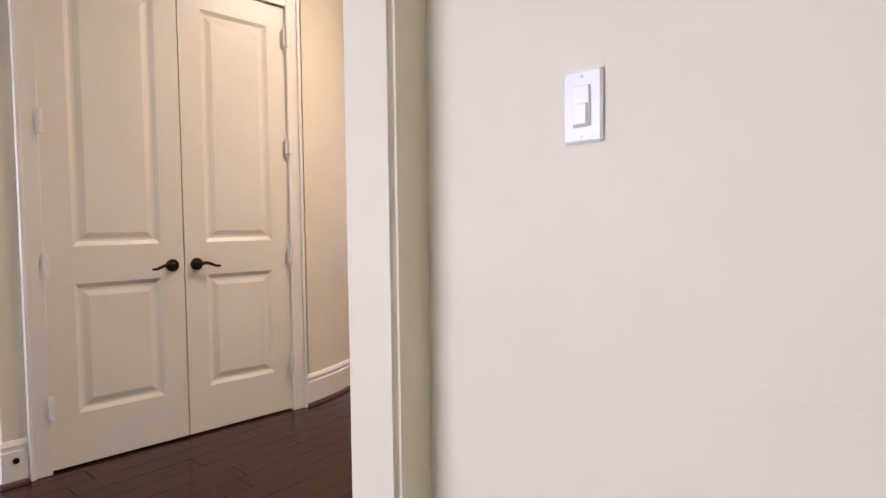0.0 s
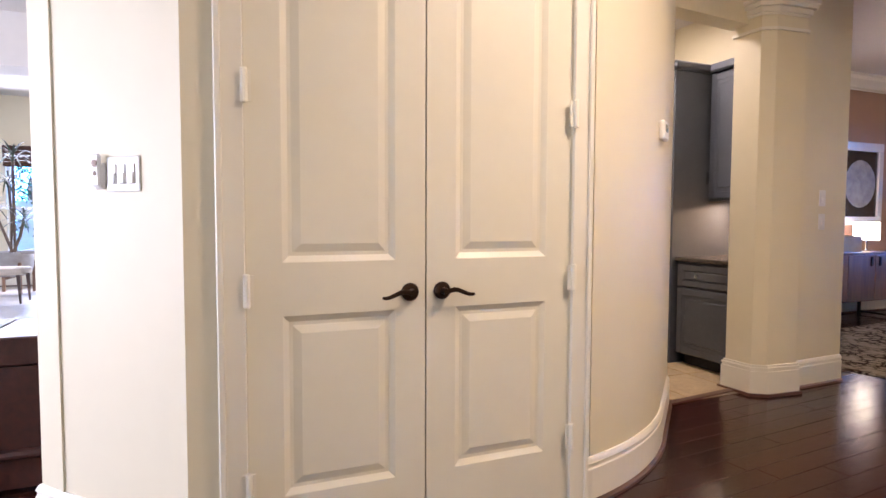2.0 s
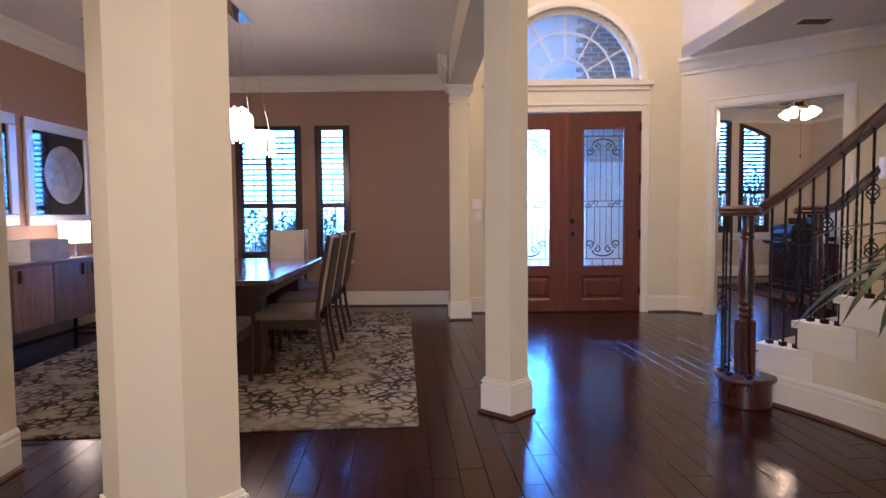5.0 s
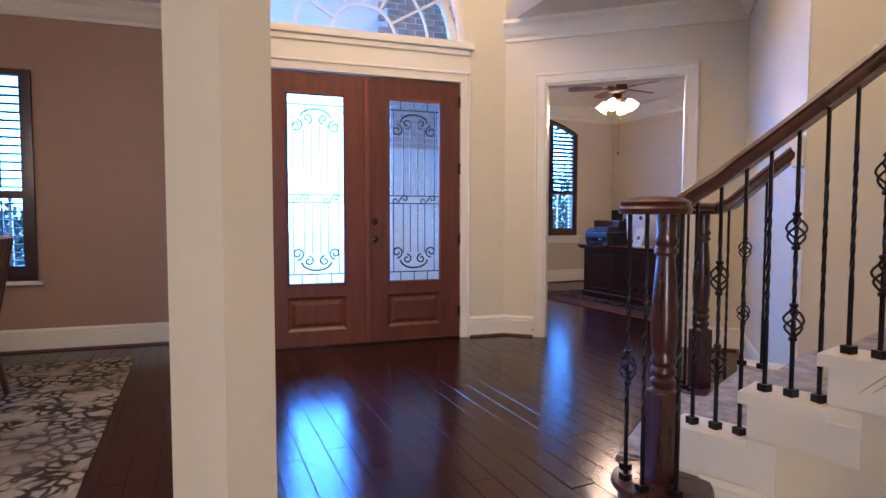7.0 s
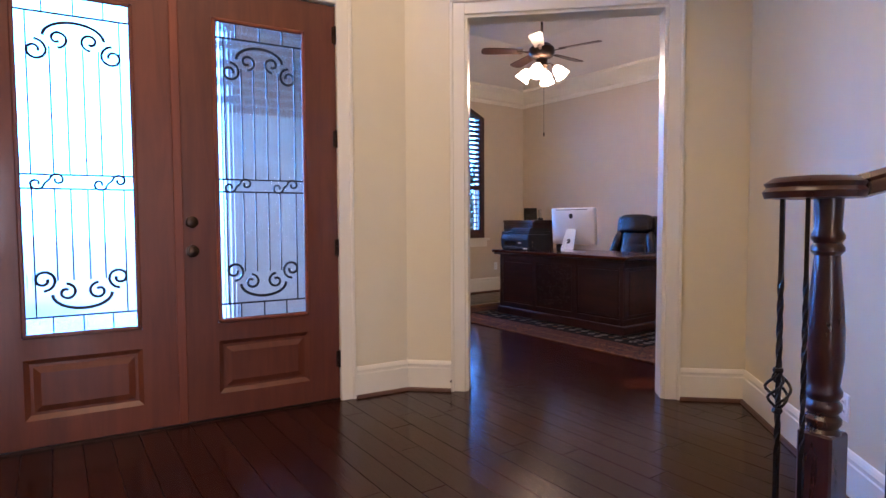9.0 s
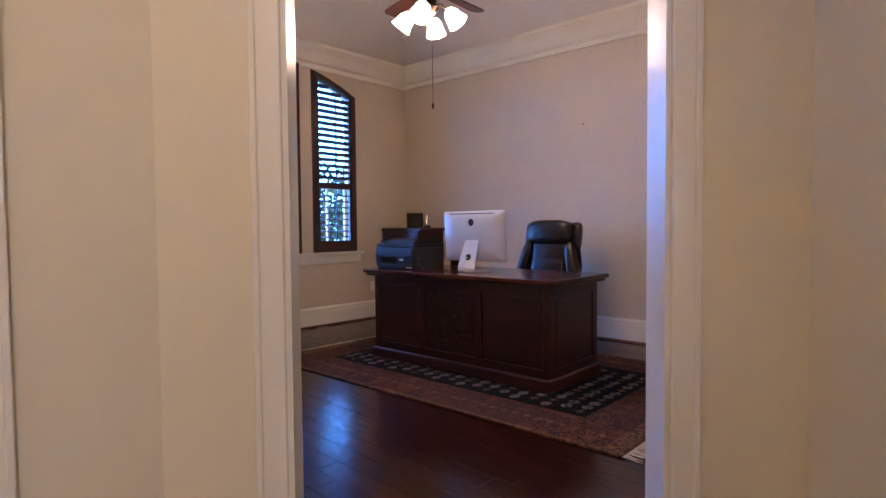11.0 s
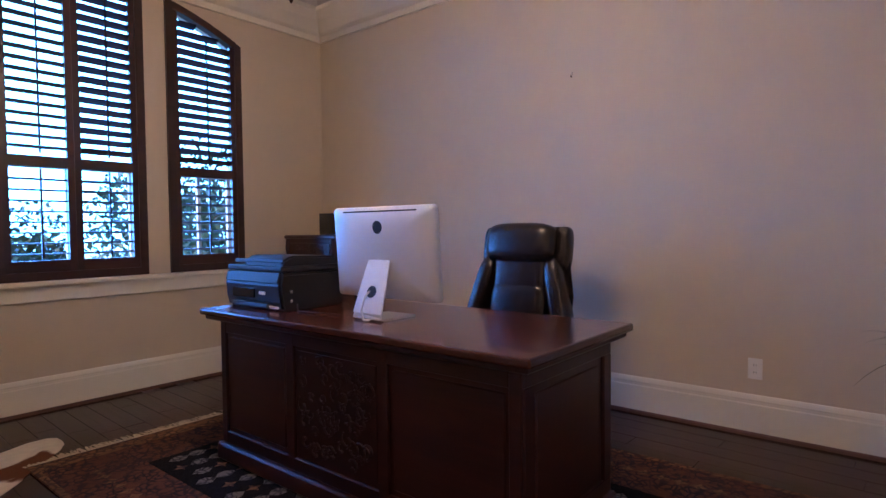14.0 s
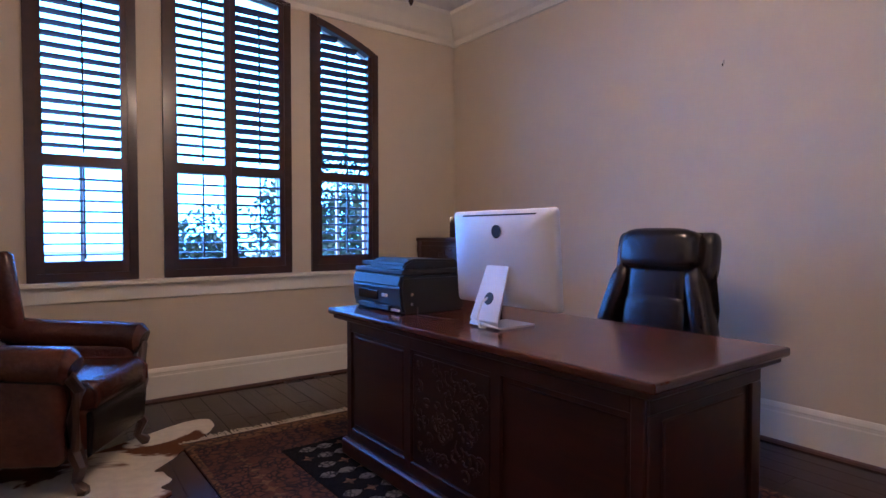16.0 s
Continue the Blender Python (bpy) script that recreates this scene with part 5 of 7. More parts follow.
for z0, z1 in ((1.0, 1.49), (0.42, 0.97)):
    dd = part("door", B(-4.60, -3.93, -0.03, 0.02, z0, z1, bevel=0.006), STEEL, oven)
    part("window", B(-4.5, -4.03, -0.034, -0.028, z0 + 0.08, z1 - 0.16), BLACKGL, dd, "black glass oven window")
    part("handle", sweep(bmesh.new(), [(-4.56 + 0.6 * f, -0.045 - 0.035 * math.sin(math.pi * f), z1 - 0.06) for f in [i / 10 for i in range(11)]], circ(0.012, 8)), STEEL, dd, "curved steel handle", True)


# ---- plants ----
def leaf(bm, base, way, length, width, droop, n=8, lift=1.0):
    """A curved strap leaf with a folded middle."""
    base, way = Vector(base), Vector(way).normalized()
    side = way.cross(Vector((0, 0, 1)))
    side = side.normalized() if side.length > 0.01 else Vector((1, 0, 0))
    rows = []
    for i in range(n + 1):
        f = i / n
        p = base + way * (length * f) + Vector((0, 0, -droop * length * f * f)) * lift
        w = width * (0.55 + 0.9 * f) * (1 - f) ** 0.6 if f < 1 else 0.0005
        rows.append([bm.verts.new(p - side * w + Vector((0, 0, 0.25 * w))), bm.verts.new(p), bm.verts.new(p + side * w + Vector((0, 0, 0.25 * w)))])
    for a, b in zip(rows, rows[1:]):
        bm.faces.new((a[0], a[1], b[1], b[0]))
        bm.faces.new((a[1], a[2], b[2], b[1]))


def leaf_part(parent, name, base, way, length, width, droop, edge=False):
    bm = bmesh.new()
    leaf(bm, base, way, length, width, droop)
    o = part(name, bm, LEAF, parent, smooth=True)
    if edge:
        o.data.materials.append(LEAFY)
        for f in o.data.polygons:
            f.material_index = 0
        bm = bmesh.new()
        leaf(bm, Vector(base) + Vector((0, 0, -0.0015)), way, length * 1.003, width * 1.12, droop)
        part("leaf_edge", bm, LEAFY, o, "yellow green leaf margin", True)
    return o


rng = random.Random(4)
pl = thing("potted_plant", Matrix.Translation((1.13, 4.70, 0)), "variegated dracaena in a white pot on an iron stand", "plant")
part("pot", lathe(bmesh.new(), [(0.12, 0.14), (0.15, 0.16), (0.165, 0.30), (0.17, 0.50), (0.155, 0.505), (0.15, 0.46), (0.01, 0.455)], 28), CERAMIC, pl, "white ceramic pot", True)
part("soil", lathe(bmesh.new(), [(0.001, 0.45), (0.15, 0.455), (0.15, 0.468), (0.001, 0.475)], 20), SOIL, pl)
part("ring", lathe(bmesh.new(), [(0.170, 0.30), (0.176, 0.30), (0.176, 0.312), (0.170, 0.312)], 28), IRON, pl)
for i in range(3):
    a = i * 2.094
    part("leg", sweep(bmesh.new(), [(0.174 * math.cos(a), 0.174 * math.sin(a), 0.31), (0.155 * math.cos(a), 0.155 * math.sin(a), 0.003)], circ(0.007, 6)), IRON, pl)
for i in range(3):
    part("stem", sweep(bmesh.new(), [(0.03 * i - 0.03, 0.02 * (i % 2), 0.46), (0.05 * i - 0.05, 0.03 * (i % 2), 0.80), (0.07 * i - 0.08, 0.04, 0.98 + 0.08 * i)], circ(0.013, 8)), BARK, pl)
for i in range(66):
    a = i * 2.399
    st = i % 3
    el = rng.uniform(0.1, 1.25)
    leaf_part(pl, "leaf", (0.07 * st - 0.08, 0.04, 0.94 + 0.10 * st + rng.uniform(-0.12, 0.05)), (math.cos(a), math.sin(a), el), rng.uniform(0.40, 0.60), rng.uniform(0.026, 0.034), rng.uniform(0.35, 1.0), True)

ofp = thing("potted_plant", OM @ Matrix.Translation((7.30, 8.20, 0)), "grassy plant in a white bowl on a black tripod stand", "plant")
part("pot", lathe(bmesh.new(), [(0.05, 0.24), (0.11, 0.26), (0.145, 0.33), (0.155, 0.50), (0.146, 0.502), (0.14, 0.47), (0.01, 0.465)], 28), CERAMIC, ofp, "white ceramic bowl", True)
part("soil", lathe(bmesh.new(), [(0.001, 0.46), (0.14, 0.465), (0.14, 0.478), (0.001, 0.485)], 20), SOIL, ofp)
part("ring", lathe(bmesh.new(), [(0.152, 0.385), (0.160, 0.385), (0.160, 0.395), (0.152, 0.395)], 28), IRON, ofp)
for i in range(3):
    a = i * 2.094 + 0.5
    part("leg", sweep(bmesh.new(), [(0.158 * math.cos(a), 0.158 * math.sin(a), 0.42), (0.02 * math.cos(a + 2.6), 0.02 * math.sin(a + 2.6), 0.12), (0.15 * math.cos(a + 3.14), 0.15 * math.sin(a + 3.14), 0.003)], circ(0.006, 6)), IRON, ofp)
for i in range(60):
    a = i * 2.399
    leaf_part(ofp, "leaf", (0.05 * math.cos(a), 0.05 * math.sin(a), 0.47), (math.cos(a), math.sin(a), rng.uniform(0.9, 3.2)), rng.uniform(0.38, 0.62), rng.uniform(0.006, 0.010), rng.uniform(0.2, 0.75))


# ---- dining room ----
DM = pose(-2.72, 7.45, 0, 0, 0, 4.0)
rug = part("dining_rug", B(-1.55, 1.55, -2.0, 2.0, 0.0, 0.012, bevel=0.004), DRUG)
rug.matrix_world = pose(-2.82, 7.44, 0, 0, 0, 4.6)
tagged(rug, "pale worn abstract rug with dark broken cell pattern", "rug")
tab = thing("dining_table", DM, "dark polished wooden dining table", "table")
part("tabletop", B(-0.47, 0.47, -1.13, 1.13, 0.715, 0.76, bevel=0.008, seg=2), wood("polished dark table top", (0.10, 0.042, 0.025), (0.035, 0.015, 0.01), 0.14, (10, 1, 10), 0.04, coat=0.6), tab)
part("apron", B(-0.39, 0.39, -1.0, 1.0, 0.63, 0.715), CHAIRW, tab)
for y in (-0.72, 0.72):
    part("pedestal", prism(bmesh.new(), [(-0.30, y - 0.09), (0.30, y - 0.09), (0.30, y + 0.09), (-0.30, y + 0.09)], 0.06, 0.64), CHAIRW, tab)
    part("foot", B(-0.40, 0.40, y - 0.12, y + 0.12, 0.012, 0.07, bevel=0.012), CHAIRW, tab)


def dining_chair(m):
    """The back stands at +x; the sitter faces -x."""
    c = thing("dining_chair", m, "dark wooden dining chair with cream back and taupe seat", "chair", "chairs round the dining table")
    part("seat", B(-0.24, 0.21, -0.23, 0.23, 0.42, 0.49, bevel=0.022, seg=2), GFABRIC, c, "taupe upholstered seat")
    bm = bmesh.new()
    box(bm, -0.022, 0.022, -0.205, 0.205, 0.0, 0.56, bevel=0.012, seg=2)
    bk = part("backrest", bm, FABRIC, c, "cream upholstered back panel")
    bk.matrix_basis = Matrix.Translation((0.235, 0, 0.50)) @ pose(0, 0, 0, 0, 10, 0)
    for i in range(7):
        s = part("back_slat", B(0.022, 0.034, -0.195 + i * 0.058, -0.155 + i * 0.058, 0.01, 0.55, bevel=0.004), CHAIRW, c)
        s.matrix_basis = bk.matrix_basis.copy()
    for y in (-0.215, 0.215):
        p = [(0.29, y, 0.012), (0.235, y, 0.3), (0.225, y, 0.47), (0.26, y, 0.72), (0.325, y, 1.06)]
        part("rear_leg", sweep(bmesh.new(), p, [(-0.014, -0.02), (0.014, -0.02), (0.014, 0.02), (-0.014, 0.02)], up=(0, 1, 0)), CHAIRW, c)
        part("front_leg", sweep(bmesh.new(), [(-0.215, y, 0.012), (-0.215, y, 0.43)], sq(0.019), scale=[0.8, 1.1]), CHAIRW, c)
        part("seat_rail", B(-0.22, 0.22, y - 0.011, y + 0.011, 0.36, 0.425), CHAIRW, c)
    return c


first = dining_chair(DM @ Matrix.Translation((0.50, -0.62, 0)))
for y in (0.16, 0.93):
    copy_thing(first, DM @ Matrix.Translation((0.48, y, 0)))
for y in (-0.62, 0.16, 0.93):
    copy_thing(first, DM @ Matrix.Translation((-0.50, y, 0)) @ pose(0, 0, 0, 0, 0, 180))
copy_thing(first, DM @ Matrix.Translation((0, 1.32, 0)) @ pose(0, 0, 0, 0, 0, 90))
copy_thing(first, DM @ Matrix.Translation((0.05, -1.22, 0)) @ pose(0, 0, 0, 0, 0, -90))

sbd = thing("sideboard", Matrix.Translation((-4.80, 7.55, 0)), "walnut sideboard on black legs with dark tab pulls", "sideboard")
part("body", B(-0.22, 0.225, -1.0, 1.0, 0.24, 0.80), WALNUT, sbd)
part("top", B(-0.235, 0.25, -1.02, 1.02, 0.80, 0.825, bevel=0.004), WALNUT, sbd)
for i in range(4):
    y0 = -0.99 + i * 0.495
    d = part("door", B(0.225, 0.243, y0 + 0.004, y0 + 0.491, 0.255, 0.79, bevel=0.003), WALNUT, sbd)
    part("pull", B(0.243, 0.262, y0 + (0.40 if i % 2 == 0 else 0.06), y0 + (0.43 if i % 2 == 0 else 0.09), 0.66, 0.77, bevel=0.004), IRON, d, "black tab pull")
for x in (-0.19, 0.19):
    for y in (-0.93, 0.93):
        part("leg", B(x - 0.015, x + 0.015, y - 0.015, y + 0.015, 0.0, 0.24), IRON, sbd)
part("stretcher", B(-0.19, 0.19, -0.93, -0.9, 0.02, 0.045), IRON, sbd)
part("stretcher", B(-0.19, 0.19, 0.9, 0.93, 0.02, 0.045), IRON, sbd)
for yc in (8.41, 7.29):
    mr = thing("wall_mirror", Matrix.Translation((-5.06, yc, 1.67)), "square mirror with pale silver frame and smoked ground", "mirror", "mirrors over the sideboard")
    for q in ((-0.5, 0.5, 0.42, 0.53), (-0.5, 0.5, -0.53, -0.42), (-0.5, -0.40, -0.42, 0.42), (0.40, 0.5, -0.42, 0.42)):
        part("frame", B(0.002, 0.045, q[0], q[1], q[2], q[3], bevel=0.008), SILVER, mr)
    part("ground", B(0.002, 0.022, -0.41, 0.41, -0.43, 0.43), DARKART, mr, "smoked dark glass ground")
    dsc = part("disc", lathe(bmesh.new(), [(0.001, 0.0), (0.30, 0.0), (0.305, 0.006), (0.295, 0.012), (0.001, 0.014)], 40), AGATE, mr, "mottled pale blue grey disc")
    dsc.matrix_basis = Matrix.Translation((0.022, 0.06, 0.0)) @ pose(0, 0, 0, 0, 90, 0)
lmp = thing("table_lamp", Matrix.Translation((-4.72, 8.12, 0.825)), "lit table lamp with crystal drum shade", "lamp", "lamps on the sideboard")
part("foot", lathe(bmesh.new(), [(0.001, 0), (0.07, 0.0), (0.07, 0.015), (0.012, 0.022), (0.009, 0.13), (0.001, 0.13)], 20), CHROME, lmp, "chrome lamp foot", True)
for i in range(28):
    a = i * 6.28318 / 28
    part("crystal", B(-0.009, 0.009, -0.004, 0.004, 0.14, 0.36), CRYSTAL, lmp).matrix_basis = Matrix.Translation((0.13 * math.cos(a), 0.13 * math.sin(a), 0)) @ pose(0, 0, 0, 0, 0, math.degrees(a) + 90)
part("rim", lathe(bmesh.new(), [(0.13, 0.355), (0.142, 0.355), (0.142, 0.367), (0.13, 0.367)], 28), CHROME, lmp)
copy_thing(lmp, Matrix.Translation((-4.72, 6.85, 0.825)))
plr = thing("planter_box", Matrix.Translation((-4.72, 7.62, 0.825)), "grey rectangular planter with small cream stones", "planter")
bm = bmesh.new()
for q in ((-0.1, -0.085, -0.26, 0.26), (0.085, 0.1, -0.26, 0.26), (-0.085, 0.085, -0.26, -0.245), (-0.085, 0.085, 0.245, 0.26)):
    box(bm, *q, 0.0, 0.19)
box(bm, -0.085, 0.085, -0.245, 0.245, 0.0, 0.15)
part("trough", bm, CONCRETE, plr)
for i in range(16):
    part("stone", lathe(bmesh.new(), [(0.003, -0.02), (0.024, -0.012), (0.03, 0.004), (0.02, 0.02), (0.003, 0.026)], 10), FABRIC, plr).matrix_basis = Matrix.Translation((0.045 * (-1) ** i, -0.22 + i * 0.029, 0.175))
chn = thing("chandelier", Matrix.Translation((-2.82, 7.45, 0)), "lit modern chandelier of hanging crystal rods", "chandelier")
part("canopy", B(-0.07, 0.07, -0.35, 0.35, H1 - 0.045, H1 - 0.016), CHROME, chn, "chrome ceiling canopy")
rod = bpy.data.meshes.new("crystal_rod")
bm = B(-0.005, 0.005, -0.005, 0.005, -0.11, 0.11, bevel=0.0015)
bm.to_mesh(rod)
bm.free()
rod.materials.append(CRYSTAL)
for y, z, x in ((-0.45, 2.12, -0.08), (-0.15, 1.98, 0.08), (0.15, 2.08, -0.06), (0.45, 1.92, 0.08)):
    for dz in (-0.1, 0.1):
        hoop = bmesh.new()
        for q in ((-0.10, 0.10, 0.088, 0.10), (-0.10, 0.10, -0.10, -0.088), (-0.10, -0.088, -0.088, 0.088), (0.088, 0.10, -0.088, 0.088)):
            box(hoop, q[0] + x, q[1] + x, y + q[2], y + q[3], z + dz - 0.004, z + dz + 0.004)
        part("hoop", hoop, CHROME, chn, "slim chrome hoop")
    for i in range(24):
        f = (i % 6 + 0.5) / 6 * 0.19 - 0.095
        px, py = ((f, -0.106), (0.106, f), (-f, 0.106), (-0.106, -f))[i // 6]
        ob = new("crystal_rod", rod)
        ob.parent = chn
        ob.matrix_basis = Matrix.Translation((x + px, y + py, z - 0.02 * (i % 2)))
    for sx in (-0.09, 0.09):
        part("cable", sweep(bmesh.new(), [(x + sx, y, z + 0.1), (sx * 0.4, y * 0.6, H1 - 0.04)], circ(0.002, 5)), CHROME, chn)


# ---- office things ----
def OT(a, b, z=0.0, rz=0.0):
    return OM @ pose(a, b, z, 0, 0, rz)


R0 = (4.83, 6.82, 8.50, 11.74)
orug = thing("oriental_rug", OT(0, 0), "rust and black oriental rug with cream fringes", "rug")
part("border", B(*R0, 0.0, 0.009), RUGRED, orug, "rust patterned border")
part("edge_stripe", B(R0[0] + 0.0, R0[0] + 0.03, R0[2], R0[3], 0.0, 0.0105), RUGTAN, orug, "tan selvedge")
part("edge_stripe", B(R0[1] - 0.03, R0[1], R0[2], R0[3], 0.0, 0.0105), RUGTAN, orug, "tan selvedge")
for y0, y1 in ((R0[2] + 0.02, R0[2] + 0.12), (R0[3] - 0.12, R0[3] - 0.02)):
    part("end_stripe", B(R0[0] + 0.03, R0[1] - 0.03, y0, y1, 0.0, 0.0104), RUGTAN, orug, "tan patterned stripe")
part("field", B(R0[0] + 0.40, R0[1] - 0.40, R0[2] + 0.42, R0[3] - 0.42, 0.0, 0.0116), RUGBLK, orug, "black field")
def star(bm, x, y, r, z, k=0.42):
    v = [bm.verts.new((x + (r if i % 2 == 0 else r * k) * math.cos(i * 0.7854), y + (r if i % 2 == 0 else r * k) * math.sin(i * 0.7854), z)) for i in range(8)]
    bm.faces.new(v)


bm = bmesh.new()
bm2 = bmesh.new()
xa, xb, ya, yb = R0[0] + 0.47, R0[1] - 0.47, R0[2] + 0.49, R0[3] - 0.49
for i in range(11):
    for j in range(20):
        x, y = xa + (xb - xa) * (i + 0.5 * (j % 2)) / 11, ya + (yb - ya) * j / 19
        if (i + j) % 3:
            r = 0.042
            v = [bm.verts.new((x + dx * r * 1.2, y + dy * r, 0.0122)) for dx, dy in ((-1, 0), (-0.35, -0.8), (0.35, -0.8), (1, 0), (0.35, 0.8), (-0.35, 0.8))]
            bm.faces.new(v)
        else:
            star(bm2, x, y, 0.04, 0.0122)
part("motif", bm, RUGGREY, orug, "grey woven motifs")["kind"] = "stuff"
part("motif", bm2, RUGTAN, orug, "small tan woven stars")["kind"] = "stuff"
bm = bmesh.new()
for i in range(34):
    for x in (R0[0] + 0.2, R0[1] - 0.2):
        star(bm, x, R0[2] + 0.2 + i * 0.082, 0.036, 0.0098, 0.5)
part("motif", bm, RUGTAN, orug, "tan border flowers")["kind"] = "stuff"
fr = random.Random(9)
for yb0, s in ((R0[2], -1), (R0[3], 1)):
    bm = bmesh.new()
    for i in range(380):
        x = R0[0] + (R0[1] - R0[0]) * i / 379
        L = fr.uniform(0.06, 0.105)
        dx = fr.uniform(-0.02, 0.02)
        v = [bm.verts.new(p) for p in ((x - 0.005, yb0, 0.008), (x + 0.005, yb0, 0.008), (x + 0.004 + dx, yb0 + s * L, 0.002), (x - 0.002 + dx, yb0 + s * L, 0.002))]
        bm.faces.new(v)
    part("fringe", bm, FRINGE, orug, "cream knotted fringe")["kind"] = "stuff"

# cowhide: an uneven outline round its middle
hide = bmesh.new()
hr = []
hq = random.Random(5)
for i in range(140):
    a = i * 6.28318 / 140
    r = 0.60
    for lobe, size, wide in ((43, 0.66, 13), (150, 0.40, 22), (222, 0.42, 20), (292, 0.22, 24)):
        da = (math.degrees(a) - lobe + 180) % 360 - 180
        r += size * math.exp(-(da / wide) ** 2)
    r += 0.018 * math.sin(17 * a) + 0.012 * math.sin(31 * a + 1) + hq.uniform(-0.010, 0.010)
    hr.append((r * math.cos(a), r * math.sin(a)))
prism(hide, hr, 0.0005, 0.005)
ho = part("cowhide_rug", hide, HIDE)
ho.matrix_world = pose(2.76, 11.74, 0)
tagged(ho, "brown and white cowhide lying on the wood floor", "rug")

desk = thing("office_desk", OT(5.42, 9.25), "dark rosewood desk with carved centre panel", "desk")
DW, DL, DH = 0.80, 1.90, 0.775
part("top", B(0, DW, 0, DL, DH - 0.032, DH, bevel=0.008, seg=2), DESKTOP, desk, "polished rosewood top")
part("moulding", B(0.02, DW - 0.02, 0.02, DL - 0.02, DH - 0.055, DH - 0.032, bevel=0.006), DESKW, desk)
x0, y0, y1 = 0.075, 0.075, DL - 0.075
part("body", B(x0 + 0.012, DW - 0.06, y0 + 0.012, y1 - 0.012, 0.09, DH - 0.055), DESKW, desk)
part("plinth", B(x0 - 0.025, DW - 0.04, y0 - 0.025, y1 + 0.025, 0.013, 0.10, bevel=0.01), DESKW, desk)
for a, b in ((y0, y0 + 0.045), (0.655, 0.71), (1.23, 1.285), (y1 - 0.045, y1)):
    part("stile", B(x0 - 0.004, x0 + 0.013, a, b, 0.10, DH - 0.055, bevel=0.003), DESKW, desk)
for z0, z1 in ((0.10, 0.16), (DH - 0.12, DH - 0.055)):
    part("rail", B(x0 - 0.003, x0 + 0.013, y0 + 0.045, y1 - 0.045, z0, z1, bevel=0.003), DESKW, desk)
for a, b in ((y0 + 0.065, 0.635), (1.305, y1 - 0.065)):
    part("panel", B(x0 + 0.004, x0 + 0.016, a, b, 0.18, DH - 0.14, bevel=0.005), DESKW, desk)
cp = part("carved_panel", B(x0 + 0.006, x0 + 0.016, 0.725, 1.215, 0.18, DH - 0.14), DESKW, desk, "carved scrolling leaf panel")
cr = random.Random(21)
bm = bmesh.new()
for i in range(64):
    yc, zc = cr.uniform(0.755, 1.185), cr.uniform(0.21, DH - 0.17)
    r = cr.uniform(0.018, 0.042)
    a0, fl = cr.uniform(0, 6.28), cr.choice((-1, 1))
    pts = []
    for k in range(11):
        f = k / 10
        q = a0 + fl * f * 5.2
        rr = r * (1 - 0.7 * f)
        pts.append((x0 + 0.004, yc + rr * math.cos(q), zc + rr * math.sin(q)))
    sweep(bm, pts, circ(0.0065, 6), up=(1, 0, 0), scale=[0.5, 0.8, 1, 1.1, 1.1, 1, 1, 0.9, 1.0, 1.1, 1.2])
part("carving", bm, DESKW, cp, "carved leaf scrolls", True)["kind"] = "stuff"
for z0, z1 in ((0.10, 0.16), (DH - 0.12, DH - 0.055)):
    part("rail", B(x0 + 0.013, DW - 0.055, y0 - 0.003, y0 + 0.013, z0, z1, bevel=0.003), DESKW, desk)
for a, b in ((x0 + 0.013, x0 + 0.07), (DW - 0.12, DW - 0.055)):
    part("stile", B(a, b, y0 - 0.004, y0 + 0.013, 0.16, DH - 0.12, bevel=0.003), DESKW, desk)
part("panel", B(x0 + 0.10, DW - 0.15, y0 + 0.004, y0 + 0.016, 0.19, DH - 0.15, bevel=0.005), DESKW, desk)

mon = thing("desktop_computer", OT(5.755, 10.165, DH), "aluminium all-in-one desktop computer seen from behind", "computer")
mt = pose(0, 0, 0.082, 0, -4, 0)
bm = bmesh.new()
rows = []
for x, k in ((0.018, 1.0), (0.003, 1.0), (-0.004, 0.992), (-0.011, 0.965), (-0.020, 0.88), (-0.027, 0.72), (-0.030, 0.5)):
    row = []
    for cy, cz, a0 in ((0.285, 0.18, 0), (-0.285, 0.18, 90), (-0.285, -0.18, 180), (0.285, -0.18, 270)):
        for i in range(6):
            a = radians(a0 + i * 18)
            row.append(bm.verts.new((x, k * (cy + 0.02 * math.cos(a)), 0.2 + k * (cz + 0.02 * math.sin(a)))))
    rows.append(row)
for a, b in zip(rows, rows[1:]):
    for i in range(24):
        bm.faces.new((a[i], a[(i + 1) % 24], b[(i + 1) % 24], b[i]))
bm.faces.new(rows[0])
bm.faces.new(rows[-1])
hs = part("housing", bm, ALU, mon, "curved aluminium back", True)
hs.matrix_basis = mt
sc = part("screen", B(0.0175, 0.0195, -0.29, 0.29, 0.06, 0.385), BLACKGL, mon, "dark glossy screen")
sc.matrix_basis = mt
vt = part("vent", B(-0.0335, -0.026, -0.22, 0.22, 0.378, 0.384), BLACK, mon, "narrow dark vent slot")
vt.matrix_basis = Matrix.Translation((0.012, 0, 0)) @ mt
bdg = part("badge", lathe(bmesh.new(), [(0.001, -0.002), (0.028, -0.002), (0.028, 0.002), (0.001, 0.002)], 18), BLACK, mon, "small dark round badge")
bdg.matrix_basis = mt @ Matrix.Translation((-0.0288, 0, 0.312)) @ pose(0, 0, 0, 0, -90, 0)
bm = bmesh.new()
path = [(-0.024, 0, 0.295), (-0.066, 0, 0.17), (-0.115, 0, 0.03), (-0.118, 0, 0.012), (-0.10, 0, 0.005), (0.09, 0, 0.005)]
